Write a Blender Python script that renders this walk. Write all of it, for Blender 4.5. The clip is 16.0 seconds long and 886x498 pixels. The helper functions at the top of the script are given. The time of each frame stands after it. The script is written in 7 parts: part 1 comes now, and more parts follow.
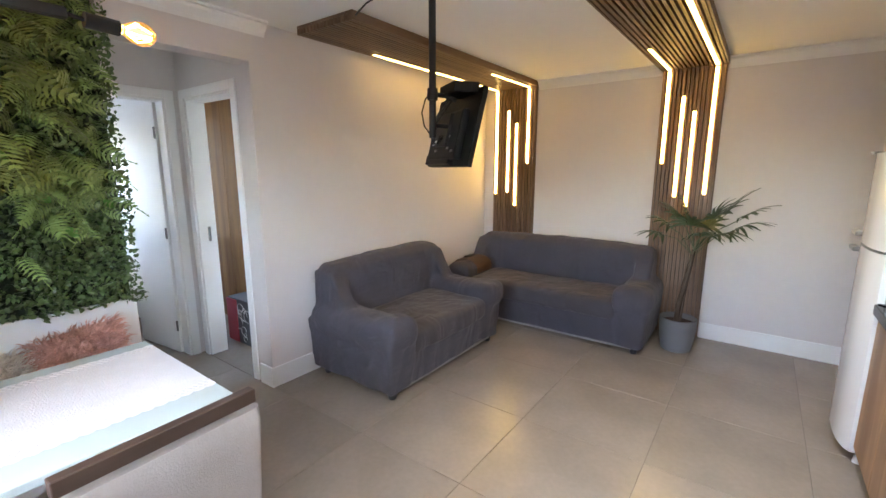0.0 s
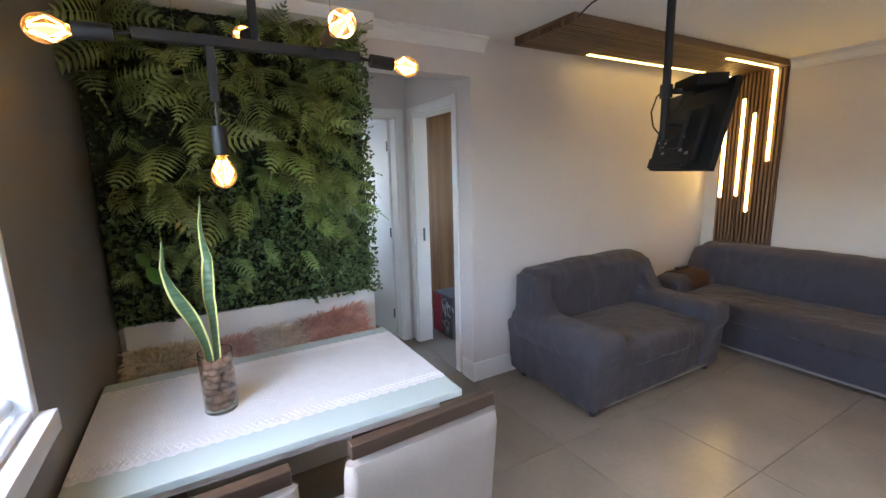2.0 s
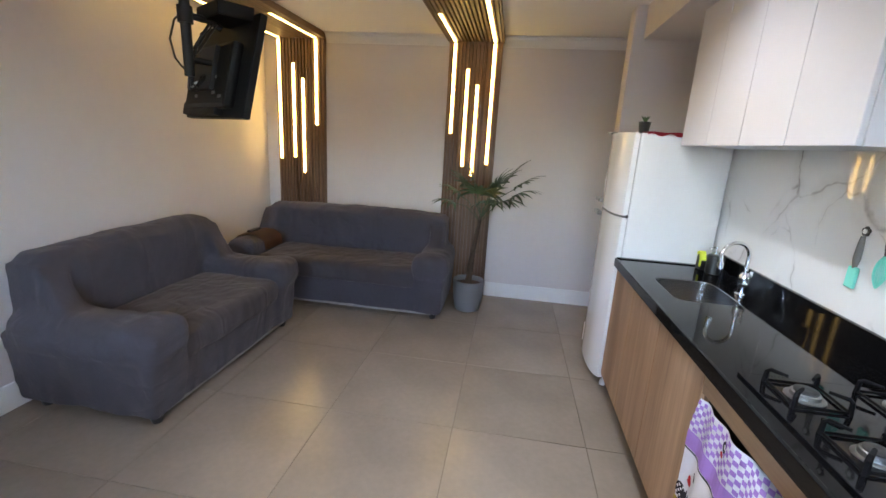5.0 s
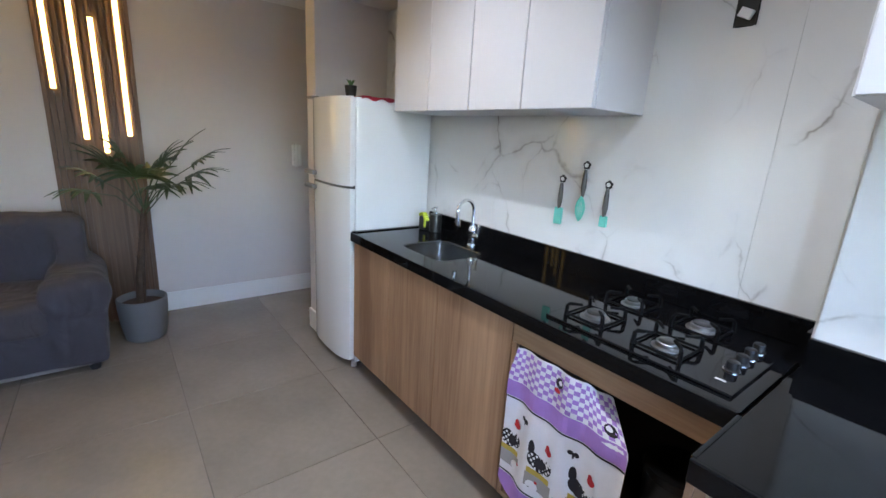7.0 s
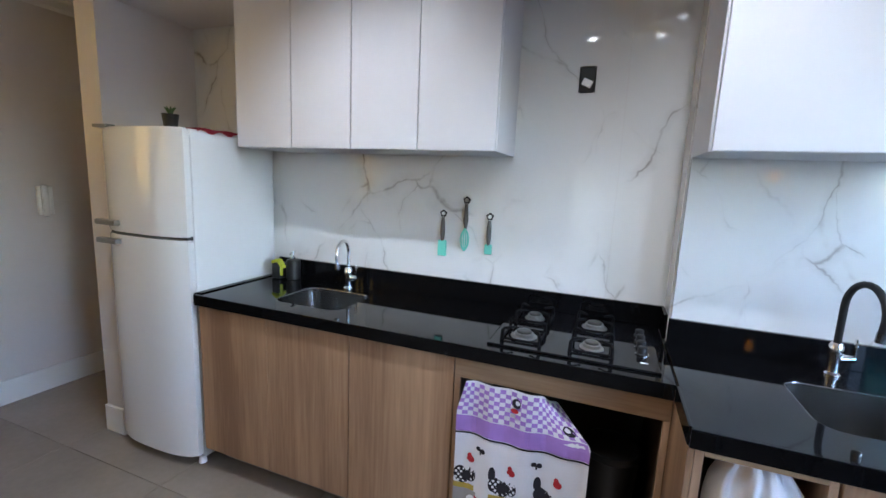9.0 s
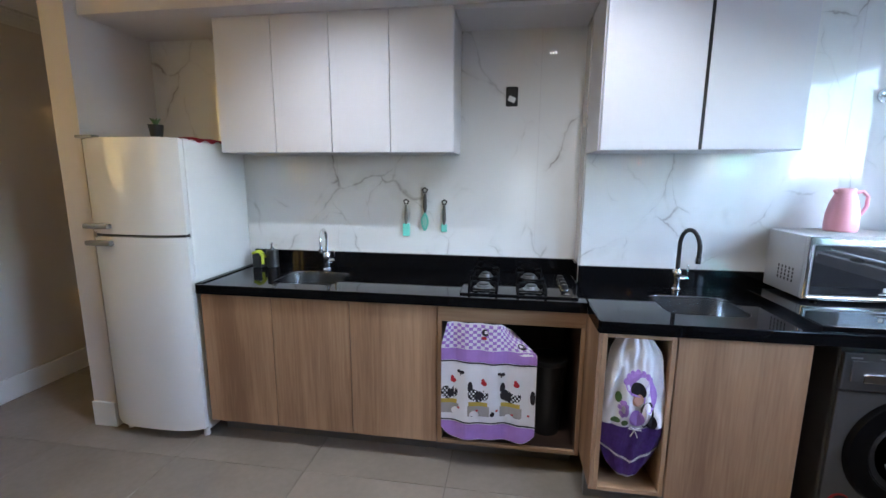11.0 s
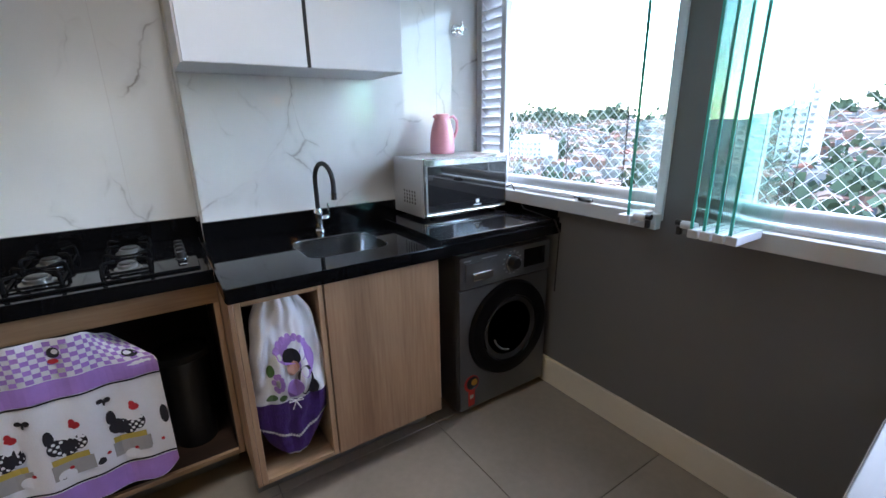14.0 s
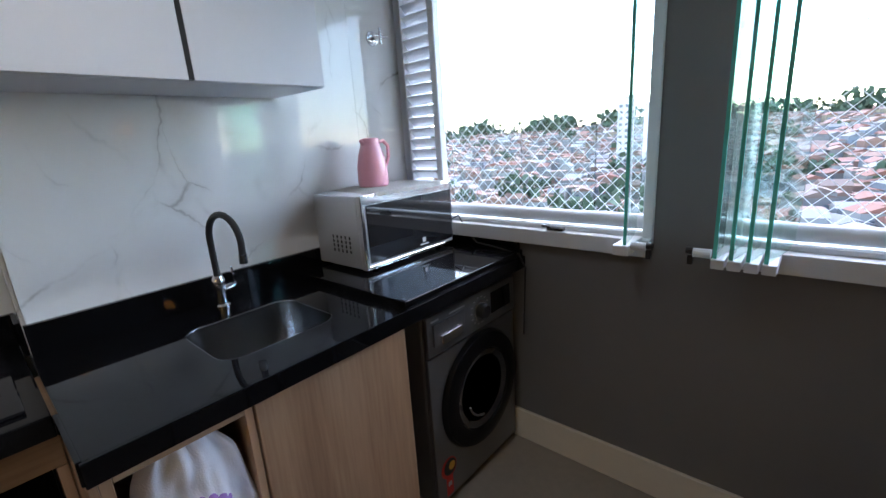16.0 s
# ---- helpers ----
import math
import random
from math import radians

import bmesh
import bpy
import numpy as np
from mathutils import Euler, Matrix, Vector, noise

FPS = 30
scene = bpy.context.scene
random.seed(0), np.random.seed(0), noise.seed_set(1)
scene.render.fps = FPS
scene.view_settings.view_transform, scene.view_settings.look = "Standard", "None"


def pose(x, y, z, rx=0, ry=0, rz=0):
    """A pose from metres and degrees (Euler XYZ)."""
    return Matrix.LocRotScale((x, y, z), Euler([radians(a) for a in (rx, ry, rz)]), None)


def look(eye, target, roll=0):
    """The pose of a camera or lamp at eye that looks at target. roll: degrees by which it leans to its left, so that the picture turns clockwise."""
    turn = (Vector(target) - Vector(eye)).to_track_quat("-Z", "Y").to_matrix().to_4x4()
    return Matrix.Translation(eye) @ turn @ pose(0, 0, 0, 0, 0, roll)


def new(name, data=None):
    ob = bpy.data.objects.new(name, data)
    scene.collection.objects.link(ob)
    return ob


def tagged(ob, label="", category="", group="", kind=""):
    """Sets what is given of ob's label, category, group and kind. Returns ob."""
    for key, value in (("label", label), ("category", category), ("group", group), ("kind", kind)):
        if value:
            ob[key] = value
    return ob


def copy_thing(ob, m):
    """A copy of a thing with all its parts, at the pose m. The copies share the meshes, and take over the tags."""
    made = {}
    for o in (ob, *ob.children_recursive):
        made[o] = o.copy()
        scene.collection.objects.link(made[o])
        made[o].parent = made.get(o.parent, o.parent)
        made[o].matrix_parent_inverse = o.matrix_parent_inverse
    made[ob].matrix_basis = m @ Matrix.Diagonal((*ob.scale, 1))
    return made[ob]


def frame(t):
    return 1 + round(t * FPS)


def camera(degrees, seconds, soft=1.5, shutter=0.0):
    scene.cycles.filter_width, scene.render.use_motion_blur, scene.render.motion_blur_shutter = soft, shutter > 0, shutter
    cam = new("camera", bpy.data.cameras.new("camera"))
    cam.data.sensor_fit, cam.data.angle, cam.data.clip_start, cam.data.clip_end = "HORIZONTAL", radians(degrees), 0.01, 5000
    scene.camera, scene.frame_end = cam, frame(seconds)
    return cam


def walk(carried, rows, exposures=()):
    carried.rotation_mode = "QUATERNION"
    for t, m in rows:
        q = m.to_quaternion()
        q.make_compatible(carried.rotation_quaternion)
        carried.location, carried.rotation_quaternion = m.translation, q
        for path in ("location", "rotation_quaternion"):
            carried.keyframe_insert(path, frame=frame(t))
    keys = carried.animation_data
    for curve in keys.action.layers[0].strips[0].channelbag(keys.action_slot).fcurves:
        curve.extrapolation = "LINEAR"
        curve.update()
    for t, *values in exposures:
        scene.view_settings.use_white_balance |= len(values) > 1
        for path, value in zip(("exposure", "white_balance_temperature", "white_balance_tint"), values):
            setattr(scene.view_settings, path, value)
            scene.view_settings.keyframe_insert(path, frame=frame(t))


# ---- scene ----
SKY, SUN, LED, FILAMENT = 2.25, 5.6, 8.6, 40.0
cam = camera(91.9, 16.0)
EXPOSURES = [(0.0, 1.2, 6900, 12), (1.0, 1.05, 6700, 12), (2.0, 0.76, 6550, 12), (2.5, 0.7, 6550, 12), (3.0, 0.74, 6700, 13), (3.5, 0.77, 6700, 13), (5.0, 0.71, 6450, 12), (8.0, 0.45, 5920, 10), (11.0, 0.39, 5920, 10), (12.0, 0.36, 5970, 10), (13.0, 0.18, 6300, 10), (14.5, -0.1, 6350, 11), (15.5, -0.28, 6450, 12), (16.0, -0.5, 6450, 12)]
PATH = [
    (0, (2.704, -1.58, 1.573), (1.537, 0.001, 1.204), -0.0),
    (0.5, (2.651, -1.63, 1.595), (1.305, -0.195, 1.234), 0.0),
    (1, (2.655, -1.652, 1.585), (1.072, -0.473, 1.26), -1.5),
    (1.5, (2.62, -1.681, 1.575), (0.93, -0.663, 1.247), -1.5),
    (2, (2.572, -1.696, 1.61), (0.86, -0.725, 1.254), -1.5),
    (2.5, (2.574, -1.703, 1.624), (0.949, -0.594, 1.266), -0.6),
    (3, (2.606, -1.649, 1.617), (1.127, -0.348, 1.271), -0.1),
    (3.5, (2.63, -1.599, 1.588), (1.374, -0.082, 1.24), 0.5),
    (4, (2.641, -1.556, 1.572), (1.686, 0.164, 1.21), 1.8),
    (4.5, (2.638, -1.469, 1.569), (1.999, 0.376, 1.137), 1.5),
    (5, (2.546, -1.333, 1.538), (2.261, 0.587, 1.053), 3.3),
    (7.5, (2.116, -0.728, 1.462), (3.573, 0.561, 0.998), 2.2),
    (8, (2.079, -0.577, 1.47), (3.734, 0.474, 1.074), 1.1),
    (8.5, (1.982, -0.471, 1.471), (3.751, 0.394, 1.12), 2.0),
    (11, (1.257, -0.244, 1.478), (3.205, 0.052, 1.136), 0.3),
    (11.5, (1.167, -0.269, 1.456), (3.117, -0.068, 1.061), 0.4),
    (12, (1.176, -0.305, 1.455), (3.134, -0.287, 1.048), 0.0),
    (12.5, (1.237, -0.338, 1.438), (3.142, -0.749, 0.991), 0.2),
    (13, (1.304, -0.377, 1.406), (3.074, -1.172, 0.92), -1.5),
    (13.5, (1.418, -0.425, 1.381), (3.088, -1.392, 0.856), -0.7),
    (14, (1.586, -0.51, 1.38), (3.19, -1.563, 0.817), -1.1),
    (14.5, (1.717, -0.538, 1.39), (3.246, -1.693, 0.82), -0.2),
    (15, (1.855, -0.507, 1.431), (3.299, -1.824, 1.006), -1.0),
    (15.5, (1.953, -0.497, 1.432), (3.337, -1.879, 1.02), -2.3),
    (16, (2.074, -0.582, 1.407), (3.359, -2.03, 0.906), -3.8),
]
walk(cam, [(t, look(eye, target, roll)) for t, eye, target, roll in PATH], EXPOSURES)

# ---- world and daylight ----
world = bpy.data.worlds.new("overcast_sky")
scene.world = world
world.use_nodes = True
wn = world.node_tree.nodes
sky = wn.new("ShaderNodeTexSky")
sky.sky_type, sky.sun_disc = "NISHITA", False
sky.sun_elevation, sky.sun_rotation = radians(50), radians(200)
sky.air_density, sky.dust_density, sky.ozone_density = 1.0, 0.6, 1.5
world.node_tree.links.new(sky.outputs[0], wn["Background"].inputs["Color"])
wn["Background"].inputs["Strength"].default_value = SKY

sun = new("sun", bpy.data.lights.new("sun", "SUN"))
sun.data.energy, sun.data.angle, sun.data.color = SUN, radians(70), (1.0, 0.97, 0.93)
sun.matrix_world = look((0, 0, 0), (-0.46, 0.52, -0.72))


# ---- building helpers ----
def thing(name, at, label, category, group="", kind=""):
    """An Empty at a thing's base."""
    ob = new(name)
    ob.empty_display_size = 0.1
    ob.location = at
    return tagged(ob, label, category, group, kind)


def mesh_of(bm, name, smooth=False):
    me = bpy.data.meshes.new(name)
    bmesh.ops.recalc_face_normals(bm, faces=bm.faces)
    bm.to_mesh(me)
    bm.free()
    if smooth:
        for p in me.polygons:
            p.use_smooth = True
        me.set_sharp_from_angle(angle=radians(smooth if smooth is not True else 40))
    return me


def part(name, bm, material, parent=None, label="", smooth=False):
    """One mesh in world coordinates, linked under a thing or a part."""
    me = mesh_of(bm, name, smooth)
    me.materials.append(material)
    ob = new(name, me)
    if parent is not None:
        ob.parent = parent
        if parent.type == "EMPTY":
            ob.location = -parent.location
    if label:
        ob["label"] = label
    return ob


def box(bm, x0, x1, y0, y1, z0, z1, bevel=0.0, segs=2):
    r = bmesh.ops.create_cube(bm, size=1.0)
    vs = r["verts"]
    for v in vs:
        v.co = Vector(((x0 + x1) / 2 + v.co.x * (x1 - x0), (y0 + y1) / 2 + v.co.y * (y1 - y0), (z0 + z1) / 2 + v.co.z * (z1 - z0)))
    if bevel:
        es = list({e for v in vs for e in v.link_edges})
        bmesh.ops.bevel(bm, geom=es, offset=bevel, segments=segs, affect="EDGES", profile=0.6)
    return bm


def B(x0, x1, y0, y1, z0, z1, bevel=0.0, segs=2):
    return box(bmesh.new(), x0, x1, y0, y1, z0, z1, bevel, segs)


def cyl(bm, a, b, r0, r1=None, n=16, caps=True):
    a, b = Vector(a), Vector(b)
    m = Matrix.Translation((a + b) / 2) @ (b - a).to_track_quat("Z", "Y").to_matrix().to_4x4()
    bmesh.ops.create_cone(bm, cap_ends=caps, segments=n, radius1=r0, radius2=r0 if r1 is None else r1, depth=(b - a).length, matrix=m)
    return bm


def C(a, b, r0, r1=None, n=16):
    return cyl(bmesh.new(), a, b, r0, r1, n)


def lathe(profile, at, n=24, axis=None):
    """A turned shape: profile of (radius, height) above at."""
    bm = bmesh.new()
    rings = []
    for r, z in profile:
        rings.append([bm.verts.new((r * math.cos(2 * math.pi * k / n), r * math.sin(2 * math.pi * k / n), z)) for k in range(n)])
    for a, b in zip(rings, rings[1:]):
        for k in range(n):
            bm.faces.new((a[k], a[(k + 1) % n], b[(k + 1) % n], b[k]))
    bm.faces.new(rings[0][::-1])
    bm.faces.new(rings[-1])
    m = Matrix.Translation(at)
    if axis is not None:
        m = m @ Vector(axis).to_track_quat("Z", "Y").to_matrix().to_4x4()
    bmesh.ops.transform(bm, matrix=m, verts=bm.verts)
    return bm


def tube(bm, points, r, n=8):
    """A round rod along a list of points."""
    pts = [Vector(p) for p in points]
    radii = r if isinstance(r, (list, tuple)) else [r] * len(pts)
    rings = []
    for i, p in enumerate(pts):
        d = (pts[min(i + 1, len(pts) - 1)] - pts[max(i - 1, 0)]).normalized()
        q = d.to_track_quat("Z", "Y")
        rings.append([bm.verts.new(p + q @ Vector((radii[i] * math.cos(2 * math.pi * k / n), radii[i] * math.sin(2 * math.pi * k / n), 0))) for k in range(n)])
    for a, b in zip(rings, rings[1:]):
        best = min(range(n), key=lambda s: sum((a[k].co - b[(k + s) % n].co).length for k in range(n)))
        for k in range(n):
            bm.faces.new((a[k], a[(k + 1) % n], b[(k + 1 + best) % n], b[(k + best) % n]))
    bm.faces.new(rings[0][::-1])
    bm.faces.new(rings[-1])
    return bm


def frame_of(outer, inner, axis, lo, hi):
    """A flat rectangular ring: outer and inner are (a0, a1, b0, b1), with depth lo..hi along axis."""
    bm = bmesh.new()
    a0, a1, b0, b1 = outer
    c0, c1, d0, d1 = inner
    for p in ((a0, c0, b0, b1), (c1, a1, b0, b1), (c0, c1, b0, d0), (c0, c1, d1, b1)):
        if p[1] - p[0] < 1e-4 or p[3] - p[2] < 1e-4:
            continue
        if axis == "x":
            box(bm, lo, hi, *p, 0.003, 1)
        else:
            box(bm, p[0], p[1], lo, hi, p[2], p[3], 0.003, 1)
    return bm


# ---- materials ----
def mat(name, color, rough=0.6, metal=0.0, vary=0.08, scale=6.0, bump=0.0, bump_scale=120.0, coat=0.0, spec=0.5, island=0.0, per_object=0.0):
    m = bpy.data.materials.new(name)
    m.use_nodes = True
    nt = m.node_tree
    b = nt.nodes["Principled BSDF"]
    b.inputs["Roughness"].default_value = rough
    b.inputs["Metallic"].default_value = metal
    b.inputs["Coat Weight"].default_value = coat
    b.inputs["Specular IOR Level"].default_value = spec
    tc = nt.nodes.new("ShaderNodeTexCoord")
    n1 = nt.nodes.new("ShaderNodeTexNoise")
    n1.inputs["Scale"].default_value, n1.inputs["Detail"].default_value = scale, 6
    nt.links.new(tc.outputs["Object"], n1.inputs["Vector"])
    n2 = nt.nodes.new("ShaderNodeTexNoise")
    n2.inputs["Scale"].default_value, n2.inputs["Detail"].default_value = scale * 14, 3
    nt.links.new(tc.outputs["Object"], n2.inputs["Vector"])
    ad = nt.nodes.new("ShaderNodeMath")
    ad.operation = "MULTIPLY_ADD"
    nt.links.new(n2.outputs[0], ad.inputs[0])
    ad.inputs[1].default_value = 0.35
    nt.links.new(n1.outputs[0], ad.inputs[2])
    value = ad.outputs[0]
    low, high = 0.35, 0.95
    if island or per_object:
        src = nt.nodes.new("ShaderNodeNewGeometry").outputs["Random Per Island"] if island else nt.nodes.new("ShaderNodeObjectInfo").outputs["Random"]
        ad2 = nt.nodes.new("ShaderNodeMath")
        ad2.operation = "MULTIPLY_ADD"
        nt.links.new(src, ad2.inputs[0])
        ad2.inputs[1].default_value = island or per_object
        nt.links.new(value, ad2.inputs[2])
        value = ad2.outputs[0]
        high += island or per_object
    mr = nt.nodes.new("ShaderNodeMapRange")
    mr.inputs[1].default_value, mr.inputs[2].default_value = low, high
    nt.links.new(value, mr.inputs[0])
    mix = nt.nodes.new("ShaderNodeMix")
    mix.data_type = "RGBA"
    dark = [max(0, c * (1 - vary)) for c in color]
    light = [min(1, c * (1 + vary)) for c in color]
    mix.inputs[6].default_value, mix.inputs[7].default_value = (*dark, 1), (*light, 1)
    nt.links.new(mr.outputs[0], mix.inputs[0])
    nt.links.new(mix.outputs[2], b.inputs["Base Color"])
    rr = nt.nodes.new("ShaderNodeMapRange")
    rr.inputs[3].default_value, rr.inputs[4].default_value = rough * 0.88, min(1, rough * 1.12)
    nt.links.new(n1.outputs[0], rr.inputs[0])
    nt.links.new(rr.outputs[0], b.inputs["Roughness"])
    if bump:
        nb = nt.nodes.new("ShaderNodeTexNoise")
        nb.inputs["Scale"].default_value, nb.inputs["Detail"].default_value = bump_scale, 4
        nt.links.new(tc.outputs["Object"], nb.inputs["Vector"])
        bp = nt.nodes.new("ShaderNodeBump")
        bp.inputs["Strength"].default_value, bp.inputs["Distance"].default_value = bump, 0.01
        nt.links.new(nb.outputs[0], bp.inputs["Height"])
        nt.links.new(bp.outputs[0], b.inputs["Normal"])
    return m


def glow(name, color, strength):
    m = bpy.data.materials.new(name)
    m.use_nodes = True
    b = m.node_tree.nodes["Principled BSDF"]
    b.inputs["Base Color"].default_value = (*color, 1)
    b.inputs["Emission Color"].default_value = (*color, 1)
    b.inputs["Emission Strength"].default_value = strength
    return m


def wood(name, dark, light, along="Z", rough=0.45, scale=1.0):
    """Long-grained wood, the grain running along one axis."""
    m = bpy.data.materials.new(name)
    m.use_nodes = True
    nt = m.node_tree
    b = nt.nodes["Principled BSDF"]
    tc = nt.nodes.new("ShaderNodeTexCoord")
    mp = nt.nodes.new("ShaderNodeMapping")
    stretch = {"X": (0.06, 1, 1), "Y": (1, 0.06, 1), "Z": (1, 1, 0.06)}[along]
    mp.inputs["Scale"].default_value = [c * 22 * scale for c in stretch]
    nt.links.new(tc.outputs["Object"], mp.inputs["Vector"])
    oi = nt.nodes.new("ShaderNodeObjectInfo")
    sh = nt.nodes.new("ShaderNodeMath")
    sh.operation = "MULTIPLY"
    sh.inputs[1].default_value = 40
    nt.links.new(oi.outputs["Random"], sh.inputs[0])
    off = nt.nodes.new("ShaderNodeVectorMath")
    nt.links.new(mp.outputs[0], off.inputs[0])
    nt.links.new(sh.outputs[0], off.inputs[1])
    big = nt.nodes.new("ShaderNodeTexNoise")
    big.inputs["Scale"].default_value, big.inputs["Detail"].default_value, big.inputs["Distortion"].default_value = 0.2, 4, 1.1
    nt.links.new(off.outputs[0], big.inputs["Vector"])
    fine = nt.nodes.new("ShaderNodeTexNoise")
    fine.inputs["Scale"].default_value, fine.inputs["Detail"].default_value = 4.0, 6
    nt.links.new(off.outputs[0], fine.inputs["Vector"])
    ad = nt.nodes.new("ShaderNodeMath")
    ad.operation = "MULTIPLY_ADD"
    nt.links.new(fine.outputs[0], ad.inputs[0])
    ad.inputs[1].default_value = 0.3
    nt.links.new(big.outputs[0], ad.inputs[2])
    mr = nt.nodes.new("ShaderNodeMapRange")
    mr.inputs[1].default_value, mr.inputs[2].default_value = 0.50, 0.84
    nt.links.new(ad.outputs[0], mr.inputs[0])
    mix = nt.nodes.new("ShaderNodeMix")
    mix.data_type = "RGBA"
    mix.inputs[6].default_value, mix.inputs[7].default_value = (*dark, 1), (*light, 1)
    nt.links.new(mr.outputs[0], mix.inputs[0])
    nt.links.new(mix.outputs[2], b.inputs["Base Color"])
    b.inputs["Roughness"].default_value = rough
    bp = nt.nodes.new("ShaderNodeBump")
    bp.inputs["Strength"].default_value, bp.inputs["Distance"].default_value = 0.12, 0.004
    nt.links.new(ad.outputs[0], bp.inputs["Height"])
    nt.links.new(bp.outputs[0], b.inputs["Normal"])
    return m


def marble(name):
    """Polished white porcelain with thin branching grey-brown veins and faint clouds."""
    m = bpy.data.materials.new(name)
    m.use_nodes = True
    nt = m.node_tree
    b = nt.nodes["Principled BSDF"]
    tc = nt.nodes.new("ShaderNodeTexCoord")

    def math_node(op, a, c, third=None):
        n = nt.nodes.new("ShaderNodeMath")
        n.operation = op
        for k, v in enumerate((a, c, third)):
            if v is None:
                continue
            if isinstance(v, (int, float)):
                n.inputs[k].default_value = v
            else:
                nt.links.new(v, n.inputs[k])
        return n.outputs[0]

    def cloud(scale, detail, lo, hi, seed):
        mp = nt.nodes.new("ShaderNodeMapping")
        mp.inputs["Location"].default_value = (seed, seed * 0.7, seed * 1.3)
        nt.links.new(tc.outputs["Object"], mp.inputs["Vector"])
        n = nt.nodes.new("ShaderNodeTexNoise")
        n.inputs["Scale"].default_value, n.inputs["Detail"].default_value = scale, detail
        nt.links.new(mp.outputs[0], n.inputs["Vector"])
        r = nt.nodes.new("ShaderNodeMapRange")
        r.interpolation_type = "SMOOTHSTEP"
        r.inputs[1].default_value, r.inputs[2].default_value = lo, hi
        nt.links.new(n.outputs[0], r.inputs[0])
        return r.outputs[0]

    def veins(scale, tilt, width, halo, warp, seed):
        wn_ = nt.nodes.new("ShaderNodeTexNoise")
        wn_.inputs["Scale"].default_value, wn_.inputs["Detail"].default_value = 2.6, 5
        nt.links.new(tc.outputs["Object"], wn_.inputs["Vector"])
        sub = nt.nodes.new("ShaderNodeVectorMath")
        sub.operation = "SUBTRACT"
        sub.inputs[1].default_value = (0.5, 0.5, 0.5)
        nt.links.new(wn_.outputs["Color"], sub.inputs[0])
        sc = nt.nodes.new("ShaderNodeVectorMath")
        sc.operation = "SCALE"
        sc.inputs["Scale"].default_value = warp
        nt.links.new(sub.outputs[0], sc.inputs[0])
        add = nt.nodes.new("ShaderNodeVectorMath")
        nt.links.new(tc.outputs["Object"], add.inputs[0])
        nt.links.new(sc.outputs[0], add.inputs[1])
        rot = nt.nodes.new("ShaderNodeMapping")
        rot.inputs["Rotation"].default_value = (radians(tilt), 0, 0)
        nt.links.new(add.outputs[0], rot.inputs["Vector"])
        st = nt.nodes.new("ShaderNodeMapping")
        st.inputs["Location"].default_value = (seed, seed * 1.7, seed * 0.6)
        st.inputs["Scale"].default_value = (0.0, 1.0, 0.42)
        nt.links.new(rot.outputs[0], st.inputs["Vector"])
        v = nt.nodes.new("ShaderNodeTexVoronoi")
        v.feature = "DISTANCE_TO_EDGE"
        v.inputs["Scale"].default_value = scale
        nt.links.new(st.outputs[0], v.inputs["Vector"])
        line = nt.nodes.new("ShaderNodeMapRange")
        line.inputs[1].default_value, line.inputs[2].default_value = 0.0, width
        line.inputs[3].default_value, line.inputs[4].default_value = 1.0, 0.0
        nt.links.new(v.outputs["Distance"], line.inputs[0])
        soft = nt.nodes.new("ShaderNodeMapRange")
        soft.inputs[1].default_value, soft.inputs[2].default_value = 0.0, halo
        soft.inputs[3].default_value, soft.inputs[4].default_value = 0.28, 0.0
        nt.links.new(v.outputs["Distance"], soft.inputs[0])
        return math_node("MAXIMUM", line.outputs[0], soft.outputs[0])

    main = math_node("MULTIPLY", veins(2.3, -32, 0.016, 0.075, 0.34, 3.1), cloud(2.4, 3, 0.45, 0.64, 1.0))
    fine = math_node("MULTIPLY", veins(4.6, 28, 0.018, 0.06, 0.30, 8.3), cloud(3.1, 3, 0.50, 0.67, 5.0))
    total = math_node("MAXIMUM", main, math_node("MULTIPLY", fine, 0.75))
    total = math_node("MULTIPLY", total, cloud(9.0, 4, 0.25, 0.62, 9.0))
    total = math_node("MULTIPLY_ADD", cloud(1.7, 4, 0.45, 0.8, 12.0), 0.10, total)
    mix = nt.nodes.new("ShaderNodeMix")
    mix.data_type = "RGBA"
    mix.inputs[6].default_value, mix.inputs[7].default_value = (0.75, 0.75, 0.745, 1), (0.30, 0.28, 0.265, 1)
    nt.links.new(total, mix.inputs[0])
    nt.links.new(mix.outputs[2], b.inputs["Base Color"])
    b.inputs["Roughness"].default_value = 0.045
    return m


def glass(name, tint=(0.95, 1.0, 0.98), rough=0.0):
    m = bpy.data.materials.new(name)
    m.use_nodes = True
    b = m.node_tree.nodes["Principled BSDF"]
    b.inputs["Base Color"].default_value = (*tint, 1)
    b.inputs["Transmission Weight"].default_value, b.inputs["Roughness"].default_value, b.inputs["IOR"].default_value = 1.0, rough, 1.45
    return m


M_WALL = mat("greige_wall_paint", (0.63, 0.59, 0.575), 0.75, vary=0.04, scale=1.5, bump=0.08, bump_scale=90)
M_GREY_WALL = mat("grey_wall_paint", (0.14, 0.136, 0.135), 0.4, vary=0.05, scale=1.5, bump=0.03, bump_scale=90, spec=0.6)
M_CEIL = mat("white_ceiling_paint", (0.78, 0.77, 0.75), 0.85, vary=0.03, scale=1.0, bump=0.05, bump_scale=60)
M_TRIM = mat("white_trim_paint", (0.78, 0.78, 0.77), 0.4, vary=0.03, scale=3)
M_CREAM = mat("cream_baseboard_paint", (0.66, 0.60, 0.50), 0.45, vary=0.05, scale=3)
